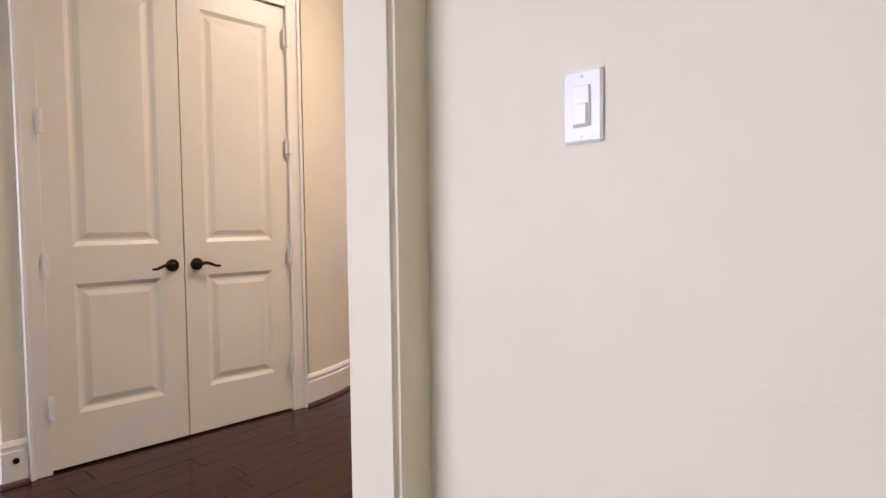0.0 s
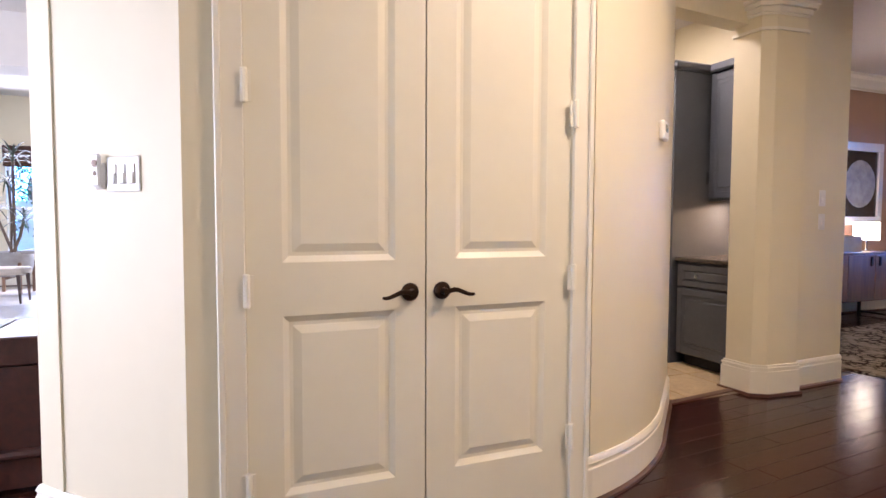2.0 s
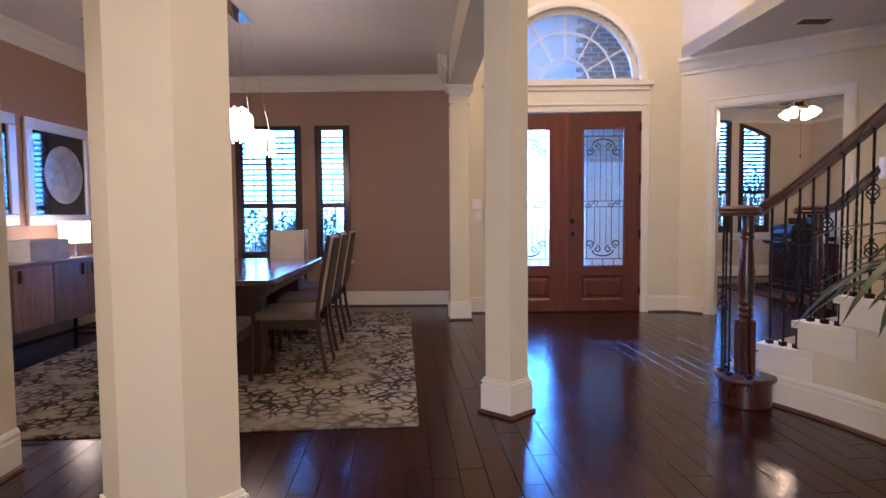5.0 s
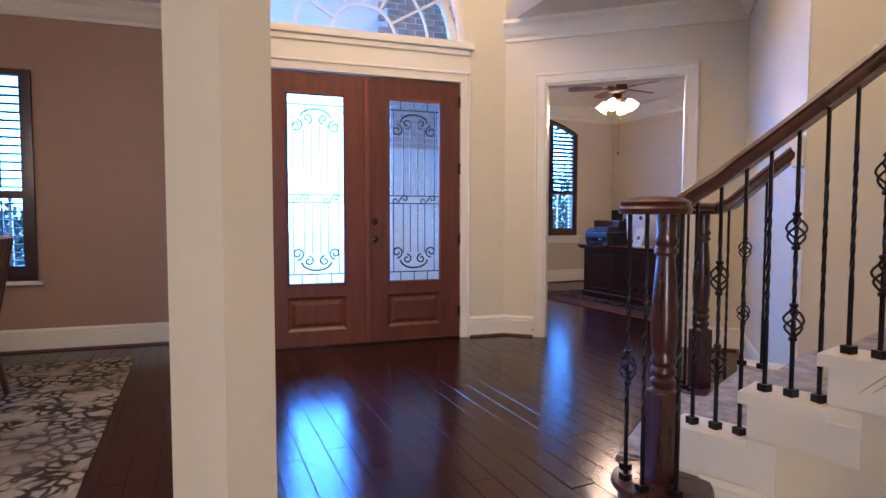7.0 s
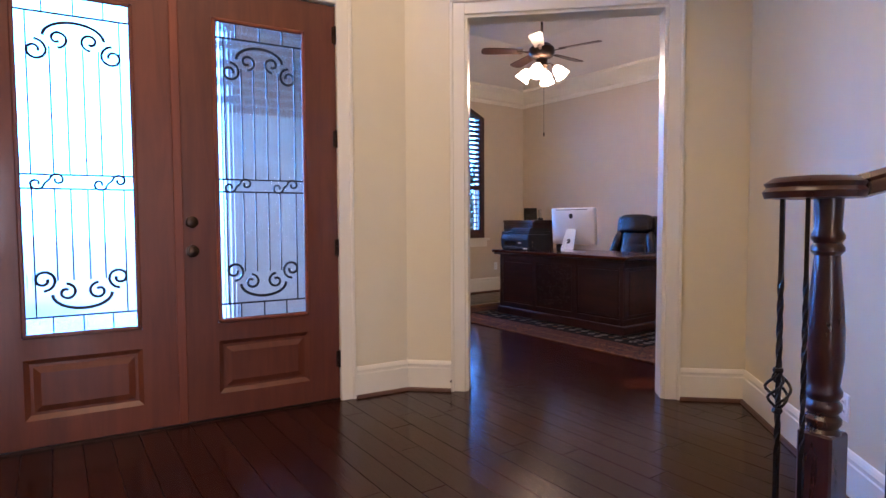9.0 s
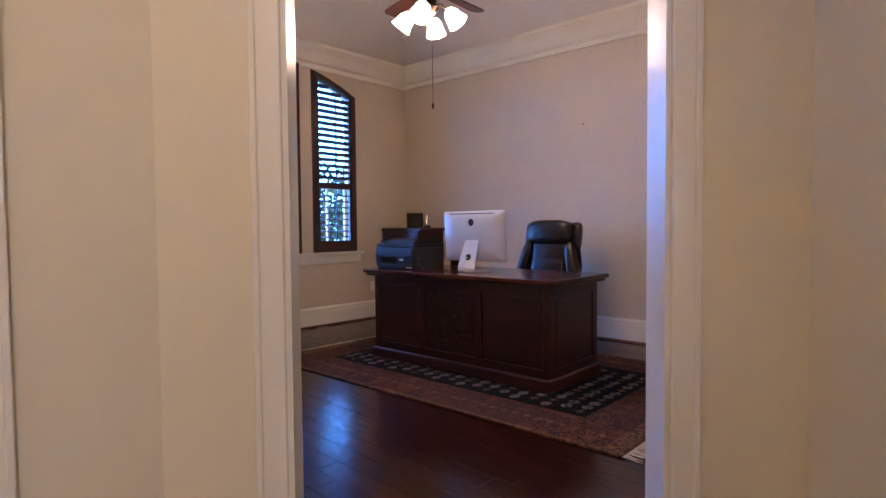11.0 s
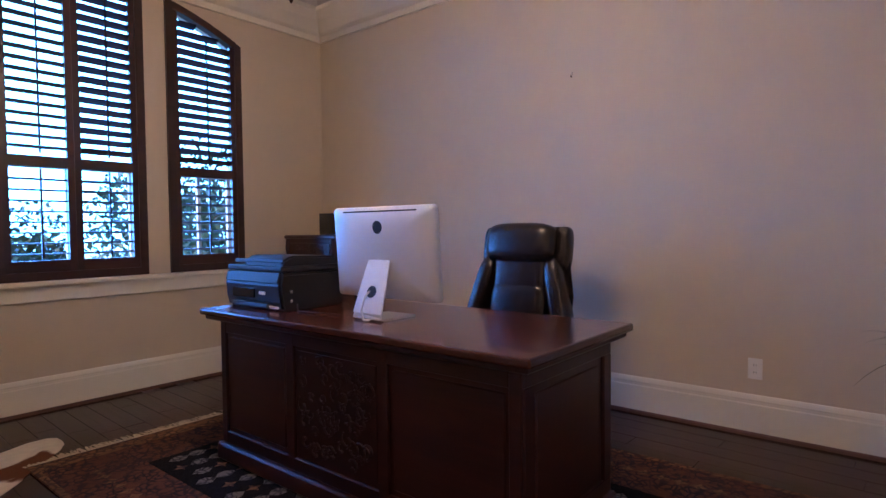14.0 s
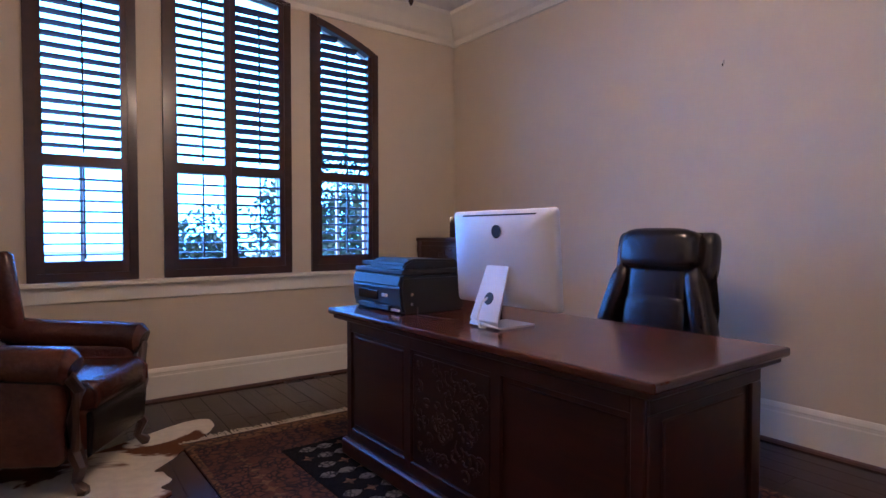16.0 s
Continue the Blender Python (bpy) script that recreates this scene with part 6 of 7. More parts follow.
sweep(bm, path, [(-0.085, -0.004), (0.085, -0.004), (0.085, 0.004), (-0.085, 0.004)], up=(0, 0, 1), scale=[0.72, 0.86, 1, 1, 1, 1])
part("stand", bm, ALU, mon, "bent aluminium foot")
hole = part("cable_hole", lathe(bmesh.new(), [(0.001, 0), (0.026, 0), (0.026, 0.003), (0.001, 0.003)], 18), BLACK, mon, "round cable opening")
hole.matrix_basis = Matrix.Translation((-0.0875, 0, 0.118)) @ pose(0, 0, 0, 0, -70, 0)
part("power_cable", sweep(bmesh.new(), [(-0.088, 0.01, 0.12), (-0.115, 0.012, 0.105), (-0.15, 0.0, 0.05), (-0.15, -0.012, 0.008), (-0.13, -0.03, 0.006)], circ(0.005, 6)), PLASTIC, mon, "white power cable", True)

prn = thing("printer", OT(5.76, 10.915, DH), "black multifunction inkjet printer on the desk", "printer")


def side_block(bm, pts, y0, y1, bevel=0.0):
    """A block with an outline in (x, z), from y0 to y1."""
    a = [bm.verts.new((x, y0, z)) for x, z in pts]
    b = [bm.verts.new((x, y1, z)) for x, z in pts]
    n = len(pts)
    bm.faces.new(a)
    bm.faces.new(b[::-1])
    for i in range(n):
        bm.faces.new((a[i], b[i], b[(i + 1) % n], a[(i + 1) % n]))
    if bevel:
        bmesh.ops.bevel(bm, geom=bm.edges[:], offset=bevel, segments=2, affect="EDGES")
    return bm


part("body", side_block(bmesh.new(), [(-0.17, 0.0), (0.19, 0.0), (0.20, 0.18), (-0.18, 0.18), (-0.195, 0.13), (-0.185, 0.03)], -0.24, 0.24, 0.012), BLACK, prn)
part("control_panel", side_block(bmesh.new(), [(-0.2, 0.135), (-0.184, 0.181), (-0.172, 0.181), (-0.186, 0.135)], -0.225, 0.225, 0.003), BLACK, prn, "black control panel")
part("scanner_lid", B(-0.18, 0.2, -0.235, 0.235, 0.184, 0.212, bevel=0.008, seg=2), BLACK, prn)
part("feeder", side_block(bmesh.new(), [(-0.175, 0.212), (0.17, 0.212), (0.15, 0.252), (-0.12, 0.262), (-0.172, 0.238)], -0.235, 0.09, 0.01), BLACK, prn, "document feeder hood")
part("feeder_tray", side_block(bmesh.new(), [(-0.15, 0.222), (0.14, 0.222), (0.14, 0.232), (-0.15, 0.240)], 0.085, 0.215, 0.003), BLACK, prn, "document feeder tray")
part("front_slot", B(-0.199, -0.19, -0.03, 0.16, 0.055, 0.10, bevel=0.002), BLACKGL, prn)
part("paper_tray", B(-0.205, -0.16, -0.15, 0.15, 0.012, 0.036, bevel=0.004), BLACK, prn)
part("label", B(-0.2, -0.193, -0.12, -0.075, 0.075, 0.09), PLASTIC, prn, "small white label")
part("label", B(-0.192, -0.18, -0.21, -0.15, 0.012, 0.022), PLASTIC, prn, "small white label")
for z in (0.04, 0.085):
    part("port", B(-0.14, -0.125, -0.2435, -0.238, z, z + 0.014), STEEL, prn, "small bright socket")
part("usb_cable", sweep(bmesh.new(), [(-0.1, -0.245, 0.03), (-0.14, -0.3, 0.006), (-0.13, -0.42, 0.006), (-0.1, -0.55, 0.006)], circ(0.003, 6)), BLACK, prn, "thin black cable", True)

ch = thing("office_chair", OT(6.62, 10.21, 0, 0), "high-backed black leather office chair", "chair")


def pillow(sx, sy, sz, e=0.45, n=20, m=14):
    """A rounded upholstered cushion of half sizes sx, sy, sz."""
    def sp(v, p):
        return math.copysign(abs(v) ** p, v)
    bm = bmesh.new()
    rings = []
    for j in range(1, m):
        ph = math.pi * (j / m - 0.5)
        rings.append([bm.verts.new((sx * sp(math.cos(ph), e) * sp(math.cos(6.28318 * i / n), e), sy * sp(math.cos(ph), e) * sp(math.sin(6.28318 * i / n), e), sz * sp(math.sin(ph), e))) for i in range(n)])
    for a, b in zip(rings, rings[1:]):
        for i in range(n):
            bm.faces.new((a[i], a[(i + 1) % n], b[(i + 1) % n], b[i]))
    lo, hi = bm.verts.new((0, 0, -sz)), bm.verts.new((0, 0, sz))
    for i in range(n):
        bm.faces.new((rings[0][(i + 1) % n], rings[0][i], lo))
        bm.faces.new((rings[-1][i], rings[-1][(i + 1) % n], hi))
    return bm


part("seat", pillow(0.28, 0.28, 0.075, 0.4), BLEATHER, ch, smooth=True).matrix_basis = Matrix.Translation((-0.02, 0, 0.50))
tb = Matrix.Translation((0.20, 0, 0)) @ pose(0, 0, 0, 0, 9, 0)
for nm, z, w, h, t, x in (("lumbar_pad", 0.70, 0.19, 0.15, 0.06, -0.02), ("back_pad", 0.87, 0.18, 0.15, 0.055, -0.02), ("headrest", 1.075, 0.235, 0.118, 0.085, -0.035)):
    part(nm, pillow(t, w, h, 0.5 if nm == "headrest" else 0.42), BLEATHER, ch, smooth=True).matrix_basis = tb @ Matrix.Translation((x, 0, z))
for s in (-1, 1):
    part("side_bolster", pillow(0.065, 0.055, 0.24, 0.55), BLEATHER, ch, smooth=True).matrix_basis = tb @ Matrix.Translation((-0.03, s * 0.265, 0.76)) @ pose(0, 0, 0, s * 15, 0, 0)
    part("shoulder", pillow(0.05, 0.045, 0.13, 0.55), BLEATHER, ch, smooth=True).matrix_basis = tb @ Matrix.Translation((0.02, s * 0.25, 1.05))
    part("armrest", sweep(bmesh.new(), [(0.18, s * 0.30, 0.62), (0.0, s * 0.32, 0.63), (-0.2, s * 0.31, 0.60)], [(0.035 * c, 0.025 * d) for c, d in circ(1, 8)]), BLEATHER, ch, smooth=True)
    part("arm_support", sweep(bmesh.new(), [(-0.12, s * 0.31, 0.60), (-0.06, s * 0.30, 0.54), (0.0, s * 0.26, 0.48)], circ(0.018, 8)), BLACK, ch)
bm = bmesh.new()
rows = []
for z, w in ((0.5, 0.28), (0.62, 0.325), (0.78, 0.33), (0.94, 0.30), (1.05, 0.285), (1.14, 0.28), (1.18, 0.24)):
    rows.append([bm.verts.new((x, y, z)) for x, y in ((0.02, -w), (0.055, -w * 0.92), (0.085, -w * 0.5), (0.085, w * 0.5), (0.055, w * 0.92), (0.02, w))])
for a, b in zip(rows, rows[1:]):
    for i in range(6):
        bm.faces.new((a[i], a[(i + 1) % 6], b[(i + 1) % 6], b[i]))
bm.faces.new(rows[0])
bm.faces.new(rows[-1])
part("back_shell", bm, BLEATHER, ch, smooth=True).matrix_basis = tb
part("gas_lift", lathe(bmesh.new(), [(0.03, 0.10), (0.03, 0.28), (0.02, 0.28), (0.02, 0.46)], 14), CHROME, ch)
for i in range(5):
    a = i * 1.2566
    sp = part("spoke", sweep(bmesh.new(), [(0, 0, 0.12), (0.17 * math.cos(a), 0.17 * math.sin(a), 0.10), (0.30 * math.cos(a), 0.30 * math.sin(a), 0.075)], [(0.022 * c, 0.016 * d) for c, d in circ(1, 8)]), BLACK, ch)
    part("castor", lathe(bmesh.new(), [(0.001, -0.018), (0.028, -0.018), (0.028, 0.018), (0.001, 0.018)], 14), BLACK, sp).matrix_basis = Matrix.Translation((0.30 * math.cos(a), 0.30 * math.sin(a), 0.041)) @ pose(0, 0, 0, 90, 0, math.degrees(a))

cbn = thing("corner_cabinet", OT(7.275, 12.39), "small carved rosewood cabinet in the corner", "cabinet")
part("body", B(-0.205, 0.20, -0.325, 0.33, 0.0, 1.085), DESKW, cbn)
part("top", B(-0.235, 0.215, -0.355, 0.34, 1.085, 1.118, bevel=0.008), DESKW, cbn)
part("frieze", B(-0.220, -0.205, -0.26, 0.28, 0.90, 1.05, bevel=0.004), DESKW, cbn, "carved frieze")
for y in (-0.30, 0.305):
    part("corner_post", lathe(bmesh.new(), [(0.02, 0.0), (0.024, 0.05), (0.018, 0.12), (0.018, 0.95), (0.026, 1.0), (0.02, 1.085)], 12, (-0.215, y, 0)), DESKW, cbn, "turned corner post", True)
cv = random.Random(8)
bm = bmesh.new()
for i in range(34):
    yc, zc, r = cv.uniform(-0.21, 0.23), cv.uniform(0.925, 1.025), cv.uniform(0.014, 0.026)
    a0, way = cv.uniform(0, 6.28), cv.choice((-1, 1))
    sweep(bm, [(-0.222, yc + r * (1 - 0.07 * k) * math.cos(a0 + way * k * 0.5), zc + r * (1 - 0.07 * k) * math.sin(a0 + way * k * 0.5)) for k in range(10)], circ(0.004, 5), up=(1, 0, 0))
part("carving", bm, DESKW, cbn, "carved leaf scrolls", True)["kind"] = "stuff"
tbt = thing("digital_frame", OT(7.24, 12.32, 1.118, -38), "black tablet standing on the corner cabinet", "tablet")
part("panel", B(-0.10, 0.10, -0.006, 0.006, 0.004, 0.19, bevel=0.003), BLACKGL, tbt).matrix_basis = pose(0, 0, 0, -10)
part("foot", B(-0.05, 0.05, -0.01, 0.07, 0.0, 0.008), BLACK, tbt)
tel = thing("cordless_phone", OT(7.37, 12.24, 1.118, -38), "black cordless telephone in its cradle", "telephone")
part("cradle", B(-0.04, 0.04, -0.05, 0.05, 0.0, 0.035, bevel=0.008), BLACK, tel)
part("handset", B(-0.022, 0.022, -0.014, 0.014, 0.02, 0.17, bevel=0.008), STEEL, tel).matrix_basis = pose(0, 0, 0, -12)
for b in (10.63,):
    spk = thing("loudspeaker", OT(6.05, b - 0.03, DH), "small black desktop loudspeaker", "speaker")
    part("case", B(-0.05, 0.05, -0.05, 0.05, 0, 0.2, bevel=0.006), BLACK, spk)
    part("grille", B(-0.053, -0.05, -0.04, 0.04, 0.02, 0.18), IRON, spk)

# wing armchair
arm = thing("leather_armchair", pose(2.81, 12.24, 0.006, 0, 0, -25.5), "worn brown leather wing armchair on carved feet", "armchair")


def cush(name, x0, x1, y0, y1, z0, z1, b, m=None, label=""):
    bm = B(x0, x1, y0, y1, z0, z1, bevel=b, seg=4)
    o = part(name, bm, LEATHER, arm, label, True)
    if m:
        o.matrix_basis = m
    return o


cush("seat_base", -0.32, 0.40, -0.27, 0.27, 0.17, 0.36, 0.03)
cush("seat_cushion", -0.26, 0.43, -0.27, 0.27, 0.345, 0.49, 0.05, None, "brown leather seat cushion")
cush("backrest", -0.09, 0.09, -0.29, 0.29, 0.30, 1.10, 0.07, Matrix.Translation((-0.30, 0, 0)) @ pose(0, 0, 0, 0, -12, 0))
for s in (-1, 1):
    cush("arm_panel", -0.34, 0.34, s * 0.27 - (0.0 if s > 0 else 0.12), s * 0.27 + (0.12 if s > 0 else 0.0), 0.14, 0.56, 0.035)
    part("arm_roll", sweep(bmesh.new(), [(-0.32, s * 0.335, 0.63), (-0.1, s * 0.345, 0.60), (0.2, s * 0.35, 0.585), (0.36, s * 0.345, 0.575), (0.385, s * 0.345, 0.565)], circ(0.083, 14), scale=[0.9, 0.95, 1, 1.02, 0.7]), LEATHER, arm, "rolled leather arm", True)
    cush("wing", -0.16, 0.12, s * 0.30 - 0.04, s * 0.30 + 0.04, 0.62, 1.06, 0.038, Matrix.Translation((-0.27, 0, 0)) @ pose(0, 0, 0, 0, -10, s * -10))
    part("arm_front", sweep(bmesh.new(), [(0.37, s * 0.37, 0.54), (0.385, s * 0.31, 0.46), (0.375, s * 0.35, 0.34), (0.36, s * 0.30, 0.2)], [(0.022 * c, 0.028 * d) for c, d in circ(1, 8)]), CHAIRW, arm, "carved wooden arm front", True)
    for x in (0.34, -0.30):
        part("foot", sweep(bmesh.new(), [(x, s * 0.29, 0.20), (x + 0.045, s * 0.31, 0.12), (x + 0.02, s * 0.30, 0.05), (x + 0.055, s * 0.315, 0.016), (x + 0.075, s * 0.32, 0.008)], circ(0.03, 8), scale=[1.3, 1.0, 0.7, 1.0, 0.6]), CHAIRW, arm, "carved cabriole foot", True)
# apron takes the black material, darker than the rest of the armchair
part("front_apron", side_block(bmesh.new(), [(0.39, 0.14), (0.412, 0.16), (0.425, 0.30), (0.418, 0.352), (0.39, 0.352)], -0.275, 0.275, 0.006), BLEATHER, arm, "front apron, darker than the seat", True)
for y in (-0.265, 0.265):
    part("piping", sweep(bmesh.new(), [(-0.25, y, 0.482), (0.1, y, 0.488), (0.39, y, 0.482), (0.43, y, 0.44), (0.43, y, 0.37)], circ(0.006, 6)), LEATHER, arm, "leather piping", True)

# ceiling fan
fan = thing("ceiling_fan", OM @ Matrix.Translation((5.289, 10.207, 0)), "bronze five-blade ceiling fan with lit tulip shades", "ceiling fan")
part("downrod", lathe(bmesh.new(), [(0.012, 2.93), (0.012, 3.58)], 10), BRONZE, fan)
part("canopy", lathe(bmesh.new(), [(0.02, 3.48), (0.07, 3.54), (0.075, 3.598)], 20), BRONZE, fan, smooth=True)
part("motor", lathe(bmesh.new(), [(0.03, 2.95), (0.09, 2.94), (0.13, 2.90), (0.135, 2.85), (0.11, 2.81), (0.06, 2.79), (0.06, 2.74), (0.075, 2.72), (0.05, 2.69), (0.01, 2.685)], 24), BRONZE, fan, "bronze motor housing", True)
for i in range(5):
    a = i * 72 - 70
    bl = part("blade", prism(bmesh.new(), [(0.20, -0.05), (0.58, -0.068), (0.62, -0.05), (0.63, 0.0), (0.62, 0.05), (0.58, 0.068), (0.20, 0.05)], -0.004, 0.004), SHUTW, fan, "dark wooden blade")
    bl.matrix_basis = pose(0, 0, 2.87, 0, 0, a) @ pose(0, 0, 0, 11)
    part("bracket", B(0.10, 0.26, -0.014, 0.014, -0.012, -0.004), BRONZE, bl)
for i in range(4):
    a = i * 1.5708 + 0.5
    c, s = math.cos(a), math.sin(a)
    sh = part("shade", lathe(bmesh.new(), [(0.02, 0.0), (0.036, -0.012), (0.058, -0.05), (0.060, -0.08), (0.078, -0.13), (0.071, -0.13), (0.053, -0.08), (0.01, -0.03)], 18), BULB, fan, "lit frosted tulip shade", True)
    sh.matrix_basis = Matrix.Translation((0.14 * c, 0.14 * s, 2.70)) @ pose(0, 0, 0, 0, 0, math.degrees(a)) @ pose(0, 0, 0, 0, -38, 0)
    part("light_arm", sweep(bmesh.new(), [(0.03 * c, 0.03 * s, 2.73), (0.09 * c, 0.09 * s, 2.74), (0.14 * c, 0.14 * s, 2.70)], circ(0.009, 6)), BRONZE, fan)
part("pull_chain", sweep(bmesh.new(), [(0.01, -0.02, 2.69), (0.012, -0.022, 2.04)], circ(0.0018, 5)), BRONZE, fan)
part("pull_knob", lathe(bmesh.new(), [(0.002, 2.04), (0.008, 2.03), (0.010, 2.01), (0.003, 1.995)], 10, (0.012, -0.022, 0)), BRONZE, fan, "small pull knob", True)


# ---- chest and the sunlit room ----
chest = thing("storage_chest", pose(-3.17, -0.33, 0.0, 0, 0, 0), "old dark red wooden chest with iron straps", "chest")
part("body", B(-0.5, 0.0, 0.0, 0.95, 0.20, 0.56), TRUNKW, chest)
part("lid", B(-0.51, 0.008, -0.008, 0.958, 0.565, 0.69, bevel=0.008), TRUNKW, chest)
part("plinth", B(-0.53, 0.05, -0.05, 1.0, 0.165, 0.20, bevel=0.012), TRUNKW, chest, "moulded plinth")
for x in (-0.46, -0.06):
    for y in (0.02, 0.86):
        part("foot", B(x, x + 0.07, y, y + 0.07, 0.0, 0.165, bevel=0.01), TRUNKW, chest)
part("skirt", B(-0.46, -0.015, 0.05, 0.90, 0.02, 0.166), TRUNKW, chest, "recessed dark base")
for y in (0.06, 0.44, 0.84):
    part("strap", B(-0.51, 0.012, y, y + 0.05, 0.689, 0.694), IRON, chest, "black iron strap")
    part("strap", B(0.0, 0.010, y, y + 0.05, 0.21, 0.69), IRON, chest, "black iron strap")
for z in (0.24, 0.36, 0.52, 0.60):
    part("corner_iron", B(-0.12, 0.009, -0.011, 0.06, z, z + 0.035), IRON, chest, "iron corner strap")
tp = thing("potted_plant", pose(-11.2, -2.2, 0), "tall dracaena in a grey bowl on wooden legs", "plant")
part("pot", lathe(bmesh.new(), [(0.10, 0.26), (0.26, 0.30), (0.30, 0.45), (0.29, 0.66), (0.275, 0.66), (0.27, 0.60), (0.01, 0.60)], 28), CONCRETE, tp, "round grey planter bowl", True)
for i in range(4):
    a = i * 1.5708 + 0.6
    part("leg", sweep(bmesh.new(), [(0.31 * math.cos(a), 0.31 * math.sin(a), 0.50), (0.31 * math.cos(a), 0.31 * math.sin(a), 0.002)], sq(0.02)), WALNUT, tp)
part("cross_bar", B(-0.25, 0.25, -0.02, 0.02, 0.24, 0.28), WALNUT, tp)
for i, (dx, dy, h) in enumerate(((0, 0, 1.75), (0.1, 0.22, 1.2), (-0.05, -0.22, 1.32), (0.05, 0.08, 2.15))):
    part("stem", sweep(bmesh.new(), [(0, 0.02 * i, 0.6), (dx * 0.4, dy * 0.5 + 0.03, 0.6 + (h - 0.6) * 0.5), (dx, dy, h)], circ(0.022, 8)), BARK, tp)
    for k in range(26):
        a = k * 2.399
        leaf_part(tp, "leaf", (dx, dy, h - 0.1 + 0.008 * k), (math.cos(a), math.sin(a), rng.uniform(-0.1, 1.6)), rng.uniform(0.35, 0.52), 0.02, rng.uniform(0.2, 0.7))
lt = thing("breakfast_table", pose(-9.9, -1.05, 0), "grey topped table on black splayed steel legs", "table")
part("tabletop", B(-0.6, 0.6, -0.55, 0.75, 0.72, 0.765, bevel=0.006), CONCRETE, lt)
for x in (-0.45, 0.45):
    for s in (-1, 1):
        part("leg", sweep(bmesh.new(), [(x, 0.1 + s * 0.12, 0.72), (x, 0.1 + s * 0.38, 0.03)], sq(0.03)), IRON, lt)
    part("foot_bar", B(x - 0.03, x + 0.03, -0.30, 0.50, 0.0, 0.035), IRON, lt)


def parsons(m):
    c = thing("upholstered_chair", m, "cream upholstered dining chair with dark tapered legs", "chair", "chairs round the breakfast table")
    part("seat", B(-0.25, 0.25, -0.24, 0.24, 0.40, 0.50, bevel=0.03, seg=2), FABRIC, c, smooth=True)
    o = part("backrest", B(-0.04, 0.04, -0.24, 0.24, 0, 0.58, bevel=0.03, seg=2), FABRIC, c, smooth=True)
    o.matrix_basis = Matrix.Translation((0.24, 0, 0.42)) @ pose(0, 0, 0, 0, 11, 0)
    for x in (-0.2, 0.22):
        for y in (-0.2, 0.2):
            part("leg", sweep(bmesh.new(), [(x * 1.1, y, 0.002), (x, y, 0.41)], sq(0.02), scale=[0.6, 1.1]), CHAIRW, c)
    return c


p1 = parsons(pose(-10.0, -1.95, 0, 0, 0, -92))
copy_thing(p1, pose(-9.05, -0.95, 0, 0, 0, 4))
for y0, y1 in ((-1.62, -1.10), (-2.52, -1.78)):
    wn2 = tagged(new("window_living"), "tall white window with rolled brown roman shade", "window", kind="structure")
    bm = bmesh.new()
    for q in ((y0, y0 + 0.05, 0.55, 2.42), (y1 - 0.05, y1, 0.55, 2.42), (y0 + 0.05, y1 - 0.05, 0.55, 0.61), (y0 + 0.05, y1 - 0.05, 2.36, 2.42), (y0 + 0.05, y1 - 0.05, 1.34, 1.39)):
        box(bm, LW - 0.12, LW - 0.07, q[0], q[1], q[2], q[3])
    part("window_frame", bm, TRIM, wn2)
    for i in range(5):
        part("shade_fold", B(LW - 0.04, LW + 0.03 + 0.008 * i, y0 - 0.03, y1 + 0.03, 2.08 + i * 0.07, 2.16 + i * 0.07, bevel=0.01), SHADE, wn2, "woven brown roman shade")


# ---- outside ----
def tree(x, y, h, r, seed):
    q = random.Random(seed)
    t = thing("tree", Matrix.Translation((x, y, -0.25)), "leafy green garden tree", "tree", "garden trees")
    part("trunk", sweep(bmesh.new(), [(0, 0, 0), (0.05, 0.02, h * 0.3), (-0.03, 0.05, h * 0.7)], circ(0.12, 8), scale=[1.2, 0.9, 0.4]), BARK, t)
    bm = bmesh.new()
    cl = [(q.uniform(-r, r) * 0.7, q.uniform(-r, r) * 0.7, h * q.uniform(0.35, 0.95), r * q.uniform(0.3, 0.55)) for _ in range(16)]
    vs, fs = [], []
    for i in range(4600):
        cx, cy, cz, cr = q.choice(cl)
        d = Vector((q.gauss(0, 1), q.gauss(0, 1), q.gauss(0, 1))).normalized() * cr * q.uniform(0.6, 1.0)
        p = Vector((cx, cy, cz)) + d
        u = Vector((q.gauss(0, 1), q.gauss(0, 1), q.gauss(0, 1))).normalized() * 0.05
        w = u.cross(Vector((q.gauss(0, 1), q.gauss(0, 1), q.gauss(0, 1)))).normalized() * 0.03
        n = len(vs)
        vs += [p - u, p + w, p + u, p - w]
        fs.append((n, n + 1, n + 2, n + 3))
    bm.free()
    me = bpy.data.meshes.new("crown")
    me.from_pydata([tuple(v) for v in vs], [], fs)
    me.materials.append(LEAFT)
    c = new("crown", me)
    c.parent = t
    for s in range(4):
        cx, cy, cz, _ = cl[s]
        part("limb", sweep(bmesh.new(), [(0, 0.03, h * 0.4), (cx * 0.6, cy * 0.6, cz * 0.8), (cx, cy, cz)], circ(0.05, 6), scale=[1, 0.6, 0.2]), BARK, t)


for i, (x, y, h, r) in enumerate(((5.9, 17.0, 2.2, 1.3), (4.3, 18.2, 1.5, 0.9), (7.4, 17.4, 2.5, 1.5), (9.4, 18.4, 2.6, 1.6), (-2.6, 15.4, 1.3, 1.1), (-4.4, 14.6, 1.4, 1.1), (-16.5, -3.2, 3.4, 1.8), (-17.0, -0.6, 3.2, 1.7))):
    tree(x, y, h, r, 30 + i)
fence = thing("garden_fence", Matrix.Translation((-15.2, -2, -0.25)), "pale board garden fence", "fence")
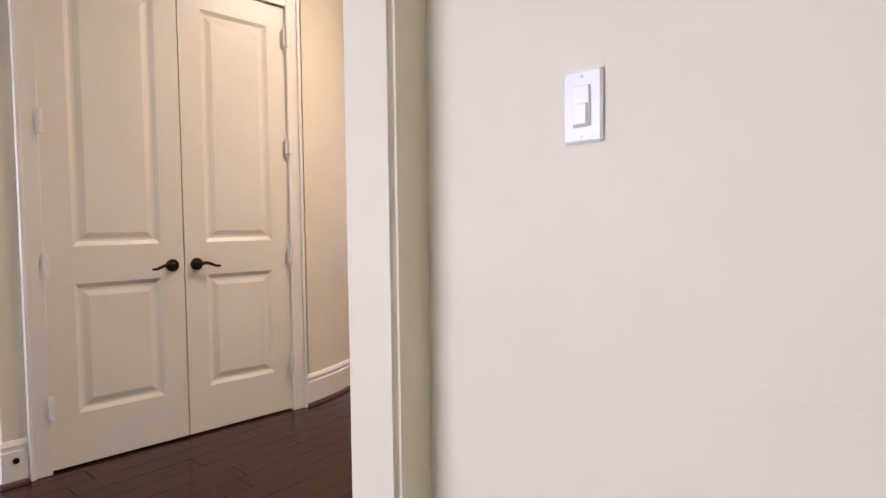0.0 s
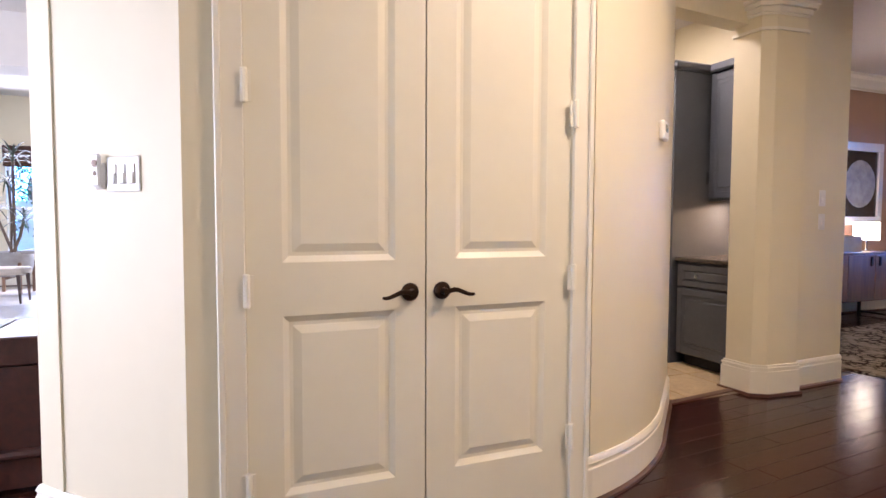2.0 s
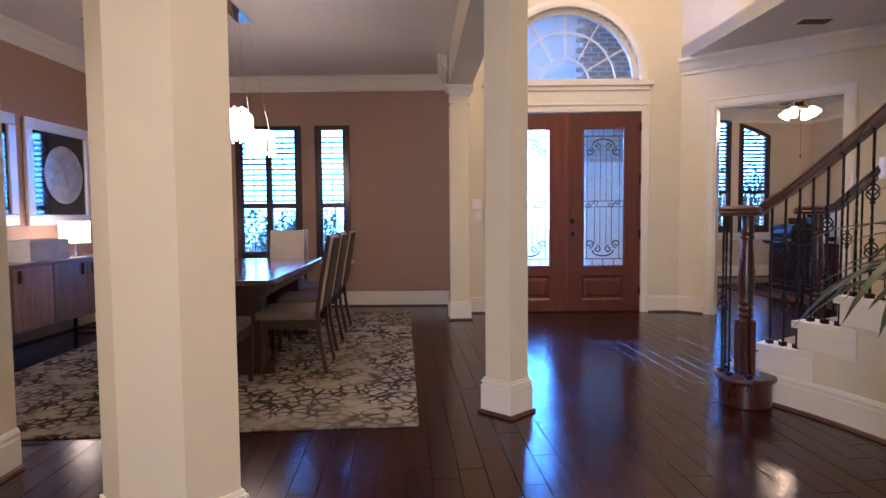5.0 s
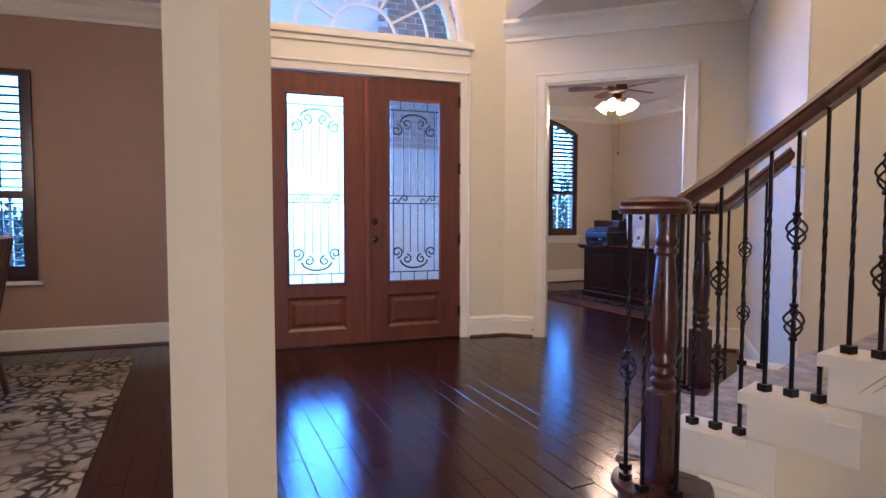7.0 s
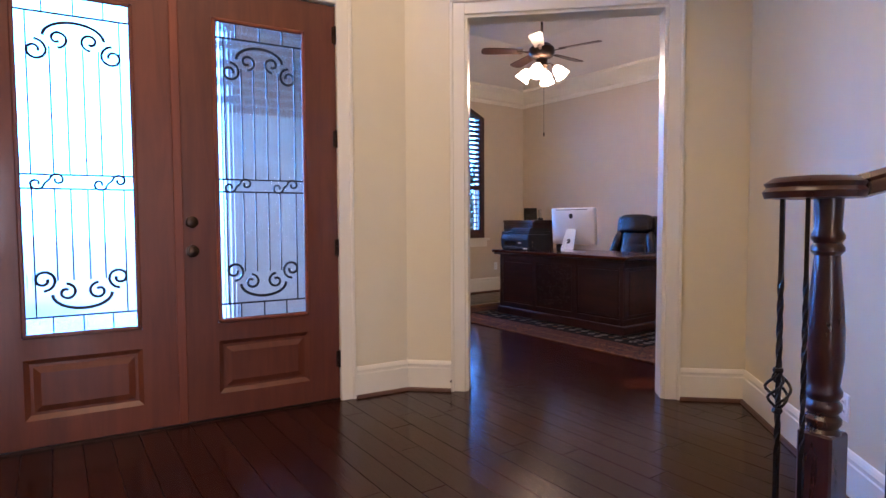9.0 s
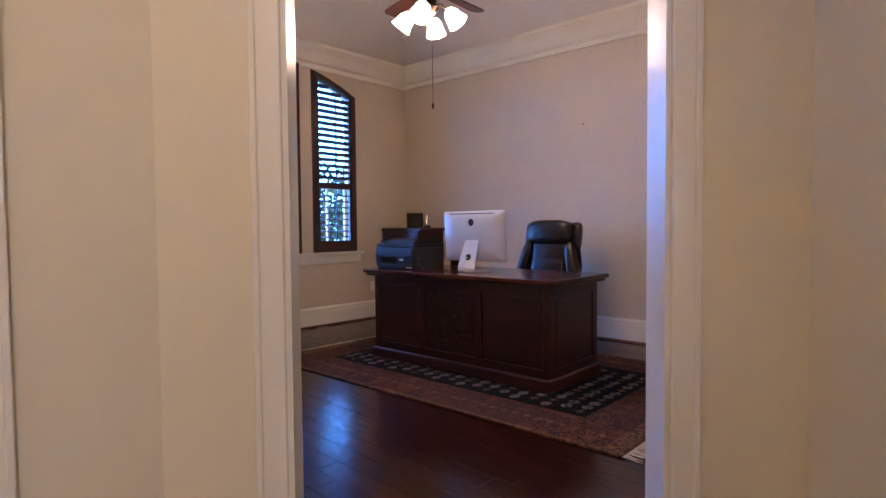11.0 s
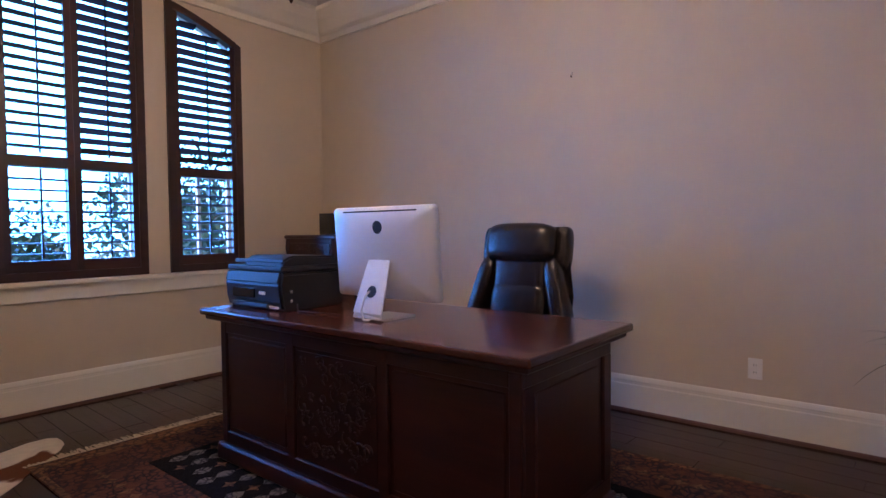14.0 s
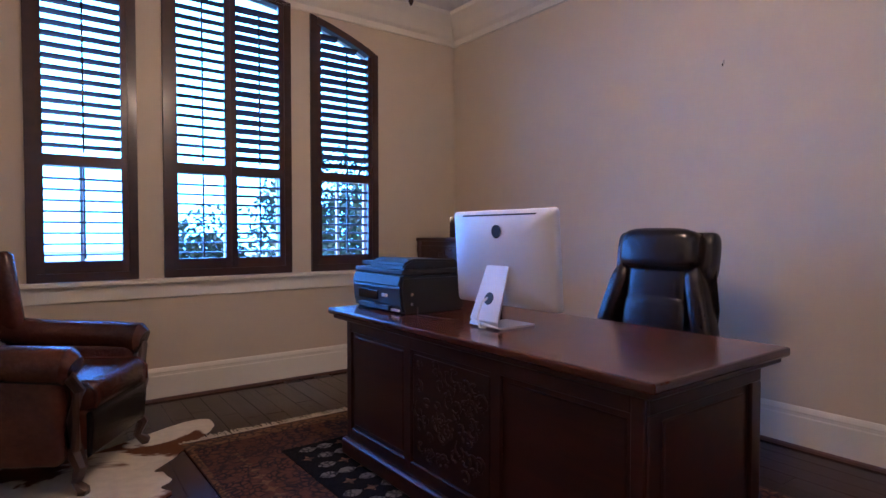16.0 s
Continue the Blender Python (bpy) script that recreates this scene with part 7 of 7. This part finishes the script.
for i in range(22):
    part("board", B(-0.01, 0.01, -4 + i * 0.36, -3.66 + i * 0.36, 0, 1.75), PAVE, fence)
part("top_rail", B(-0.03, 0.03, -4, 3.9, 1.75, 1.82), PAVE, fence)
GLOW = material("bright hazy daylight sky", (0.9, 0.95, 1.0), 1.0, vary=0.0, emit=(0.06, 0.35, 1.0, 30.0))
tagged(part("backdrop", B(-70, 80, 60, 60.2, -0.5, 40), GLOW), "bright hazy sky beyond the front ground", "sky", kind="structure")
tagged(part("backdrop", B(-70, -69.8, -40, 40, -0.5, 40), GLOW), "bright hazy sky beyond the garden", "sky", kind="structure")
# brick porch beyond the front door
porch = thing("porch", Matrix.Identity(4), "red brick porch pier and arch before the front door", "porch", kind="structure")
part("pier", B(0.95, 2.05, 10.6, 11.0, -0.06, 4.4), MORTAR, porch, "pale mortar of the brick pier")
part("porch_front", B(-1.4, 0.95, 10.7, 11.0, 3.15, 4.4), MORTAR, porch, "pale wall over the porch opening")
part("porch_ceiling", B(-1.4, 2.05, 9.73, 11.0, 4.3, 4.4), CEIL, porch, "white porch ceiling")
bmesh_brick = bpy.data.meshes.new("brick")
bm = B(0, 0.2, -0.012, 0.05, 0, 0.057, bevel=0.004)
bm.to_mesh(bmesh_brick)
bm.free()
bmesh_brick.materials.append(BRICK)
for r in range(36):
    for c in range(5):
        ob = new("brick", bmesh_brick)
        ob.parent = porch
        ob.matrix_basis = Matrix.Translation((0.98 + c * 0.215 - (0.1 if r % 2 else 0), 10.6, 1.95 + r * 0.067))

# ---- boards and tiles, the pieces of the floor ----
fl = bpy.data.objects["floor"]
PW, gap = 0.127, 0.0014
br = random.Random(11)
lens = (0.62, 0.85, 1.05, 1.3)
kinds = []
for L in lens:
    bm = B(gap / 2, PW - gap / 2, gap / 2, L - gap / 2, -0.012, 0.0, bevel=0.0022)
    me = bpy.data.meshes.new("floor_board")
    bm.to_mesh(me)
    bm.free()
    me.materials.append(FLOOR)
    kinds.append(me)
rest_v, rest_f = [], []
count = 0
TURN = radians(4.5)
CT, ST = math.cos(TURN), math.sin(TURN)
for c in range(int(16.0 / PW)):
    u = -6.6 + c * PW
    w = -4.2 - br.uniform(0, 1.2)
    while w < 14.6:
        k = br.randrange(4)
        L = lens[k]
        mx, my = u + PW / 2, w + L / 2
        x, y = mx * CT - my * ST, mx * ST + my * CT
        if not (-5.3 < x < 8.3 and -3.0 < y < 13.7) or (x < -3.08 and 3.2 < y < 5.0):
            w += L
            continue
        if -1.35 < x < 1.9 and 1.3 < y < 7.8 and count < 300:
            ob = new("floor_board", kinds[k])
            ob.parent = fl
            ob.matrix_basis = pose(u * CT - w * ST, u * ST + w * CT, br.uniform(-0.0006, 0.0004), 0, 0, 4.5)
            count += 1
        else:
            n = len(rest_v)
            g, bv, z = gap / 2, 0.0013, br.uniform(-0.0006, 0.0004)
            ua, ub, wa, wb = u + g, u + PW - g, w + g, w + L - g
            quad = [(ua, wa, -0.003), (ub, wa, -0.003), (ub, wb, -0.003), (ua, wb, -0.003), (ua + bv, wa + bv, z), (ub - bv, wa + bv, z), (ub - bv, wb - bv, z), (ua + bv, wb - bv, z)]
            rest_v += [(p * CT - q * ST, p * ST + q * CT, h) for p, q, h in quad]
            rest_f += [(n + 4, n + 5, n + 6, n + 7), (n, n + 1, n + 5, n + 4), (n + 1, n + 2, n + 6, n + 5), (n + 2, n + 3, n + 7, n + 6), (n + 3, n, n + 4, n + 7)]
        w += L
me = bpy.data.meshes.new("floor_boards_far")
me.from_pydata(rest_v, [], rest_f)
me.materials.append(FLOOR2)
ob = new("floor_boards_far", me)
ob.parent = fl
ob["kind"] = "stuff"
fp = bpy.data.objects["floor_pantry"]
tm = bpy.data.meshes.new("tile")
bm = B(0.003, 0.447, 0.003, 0.447, 0.0, 0.008, bevel=0.003)
bm.to_mesh(tm)
bm.free()
tm.materials.append(TILE)
for i in range(5):
    for j in range(4):
        ob = new("tile", tm)
        ob.parent = fp
        ob.location = (-5.36 + i * 0.45, 3.2 + j * 0.45, 0.0)
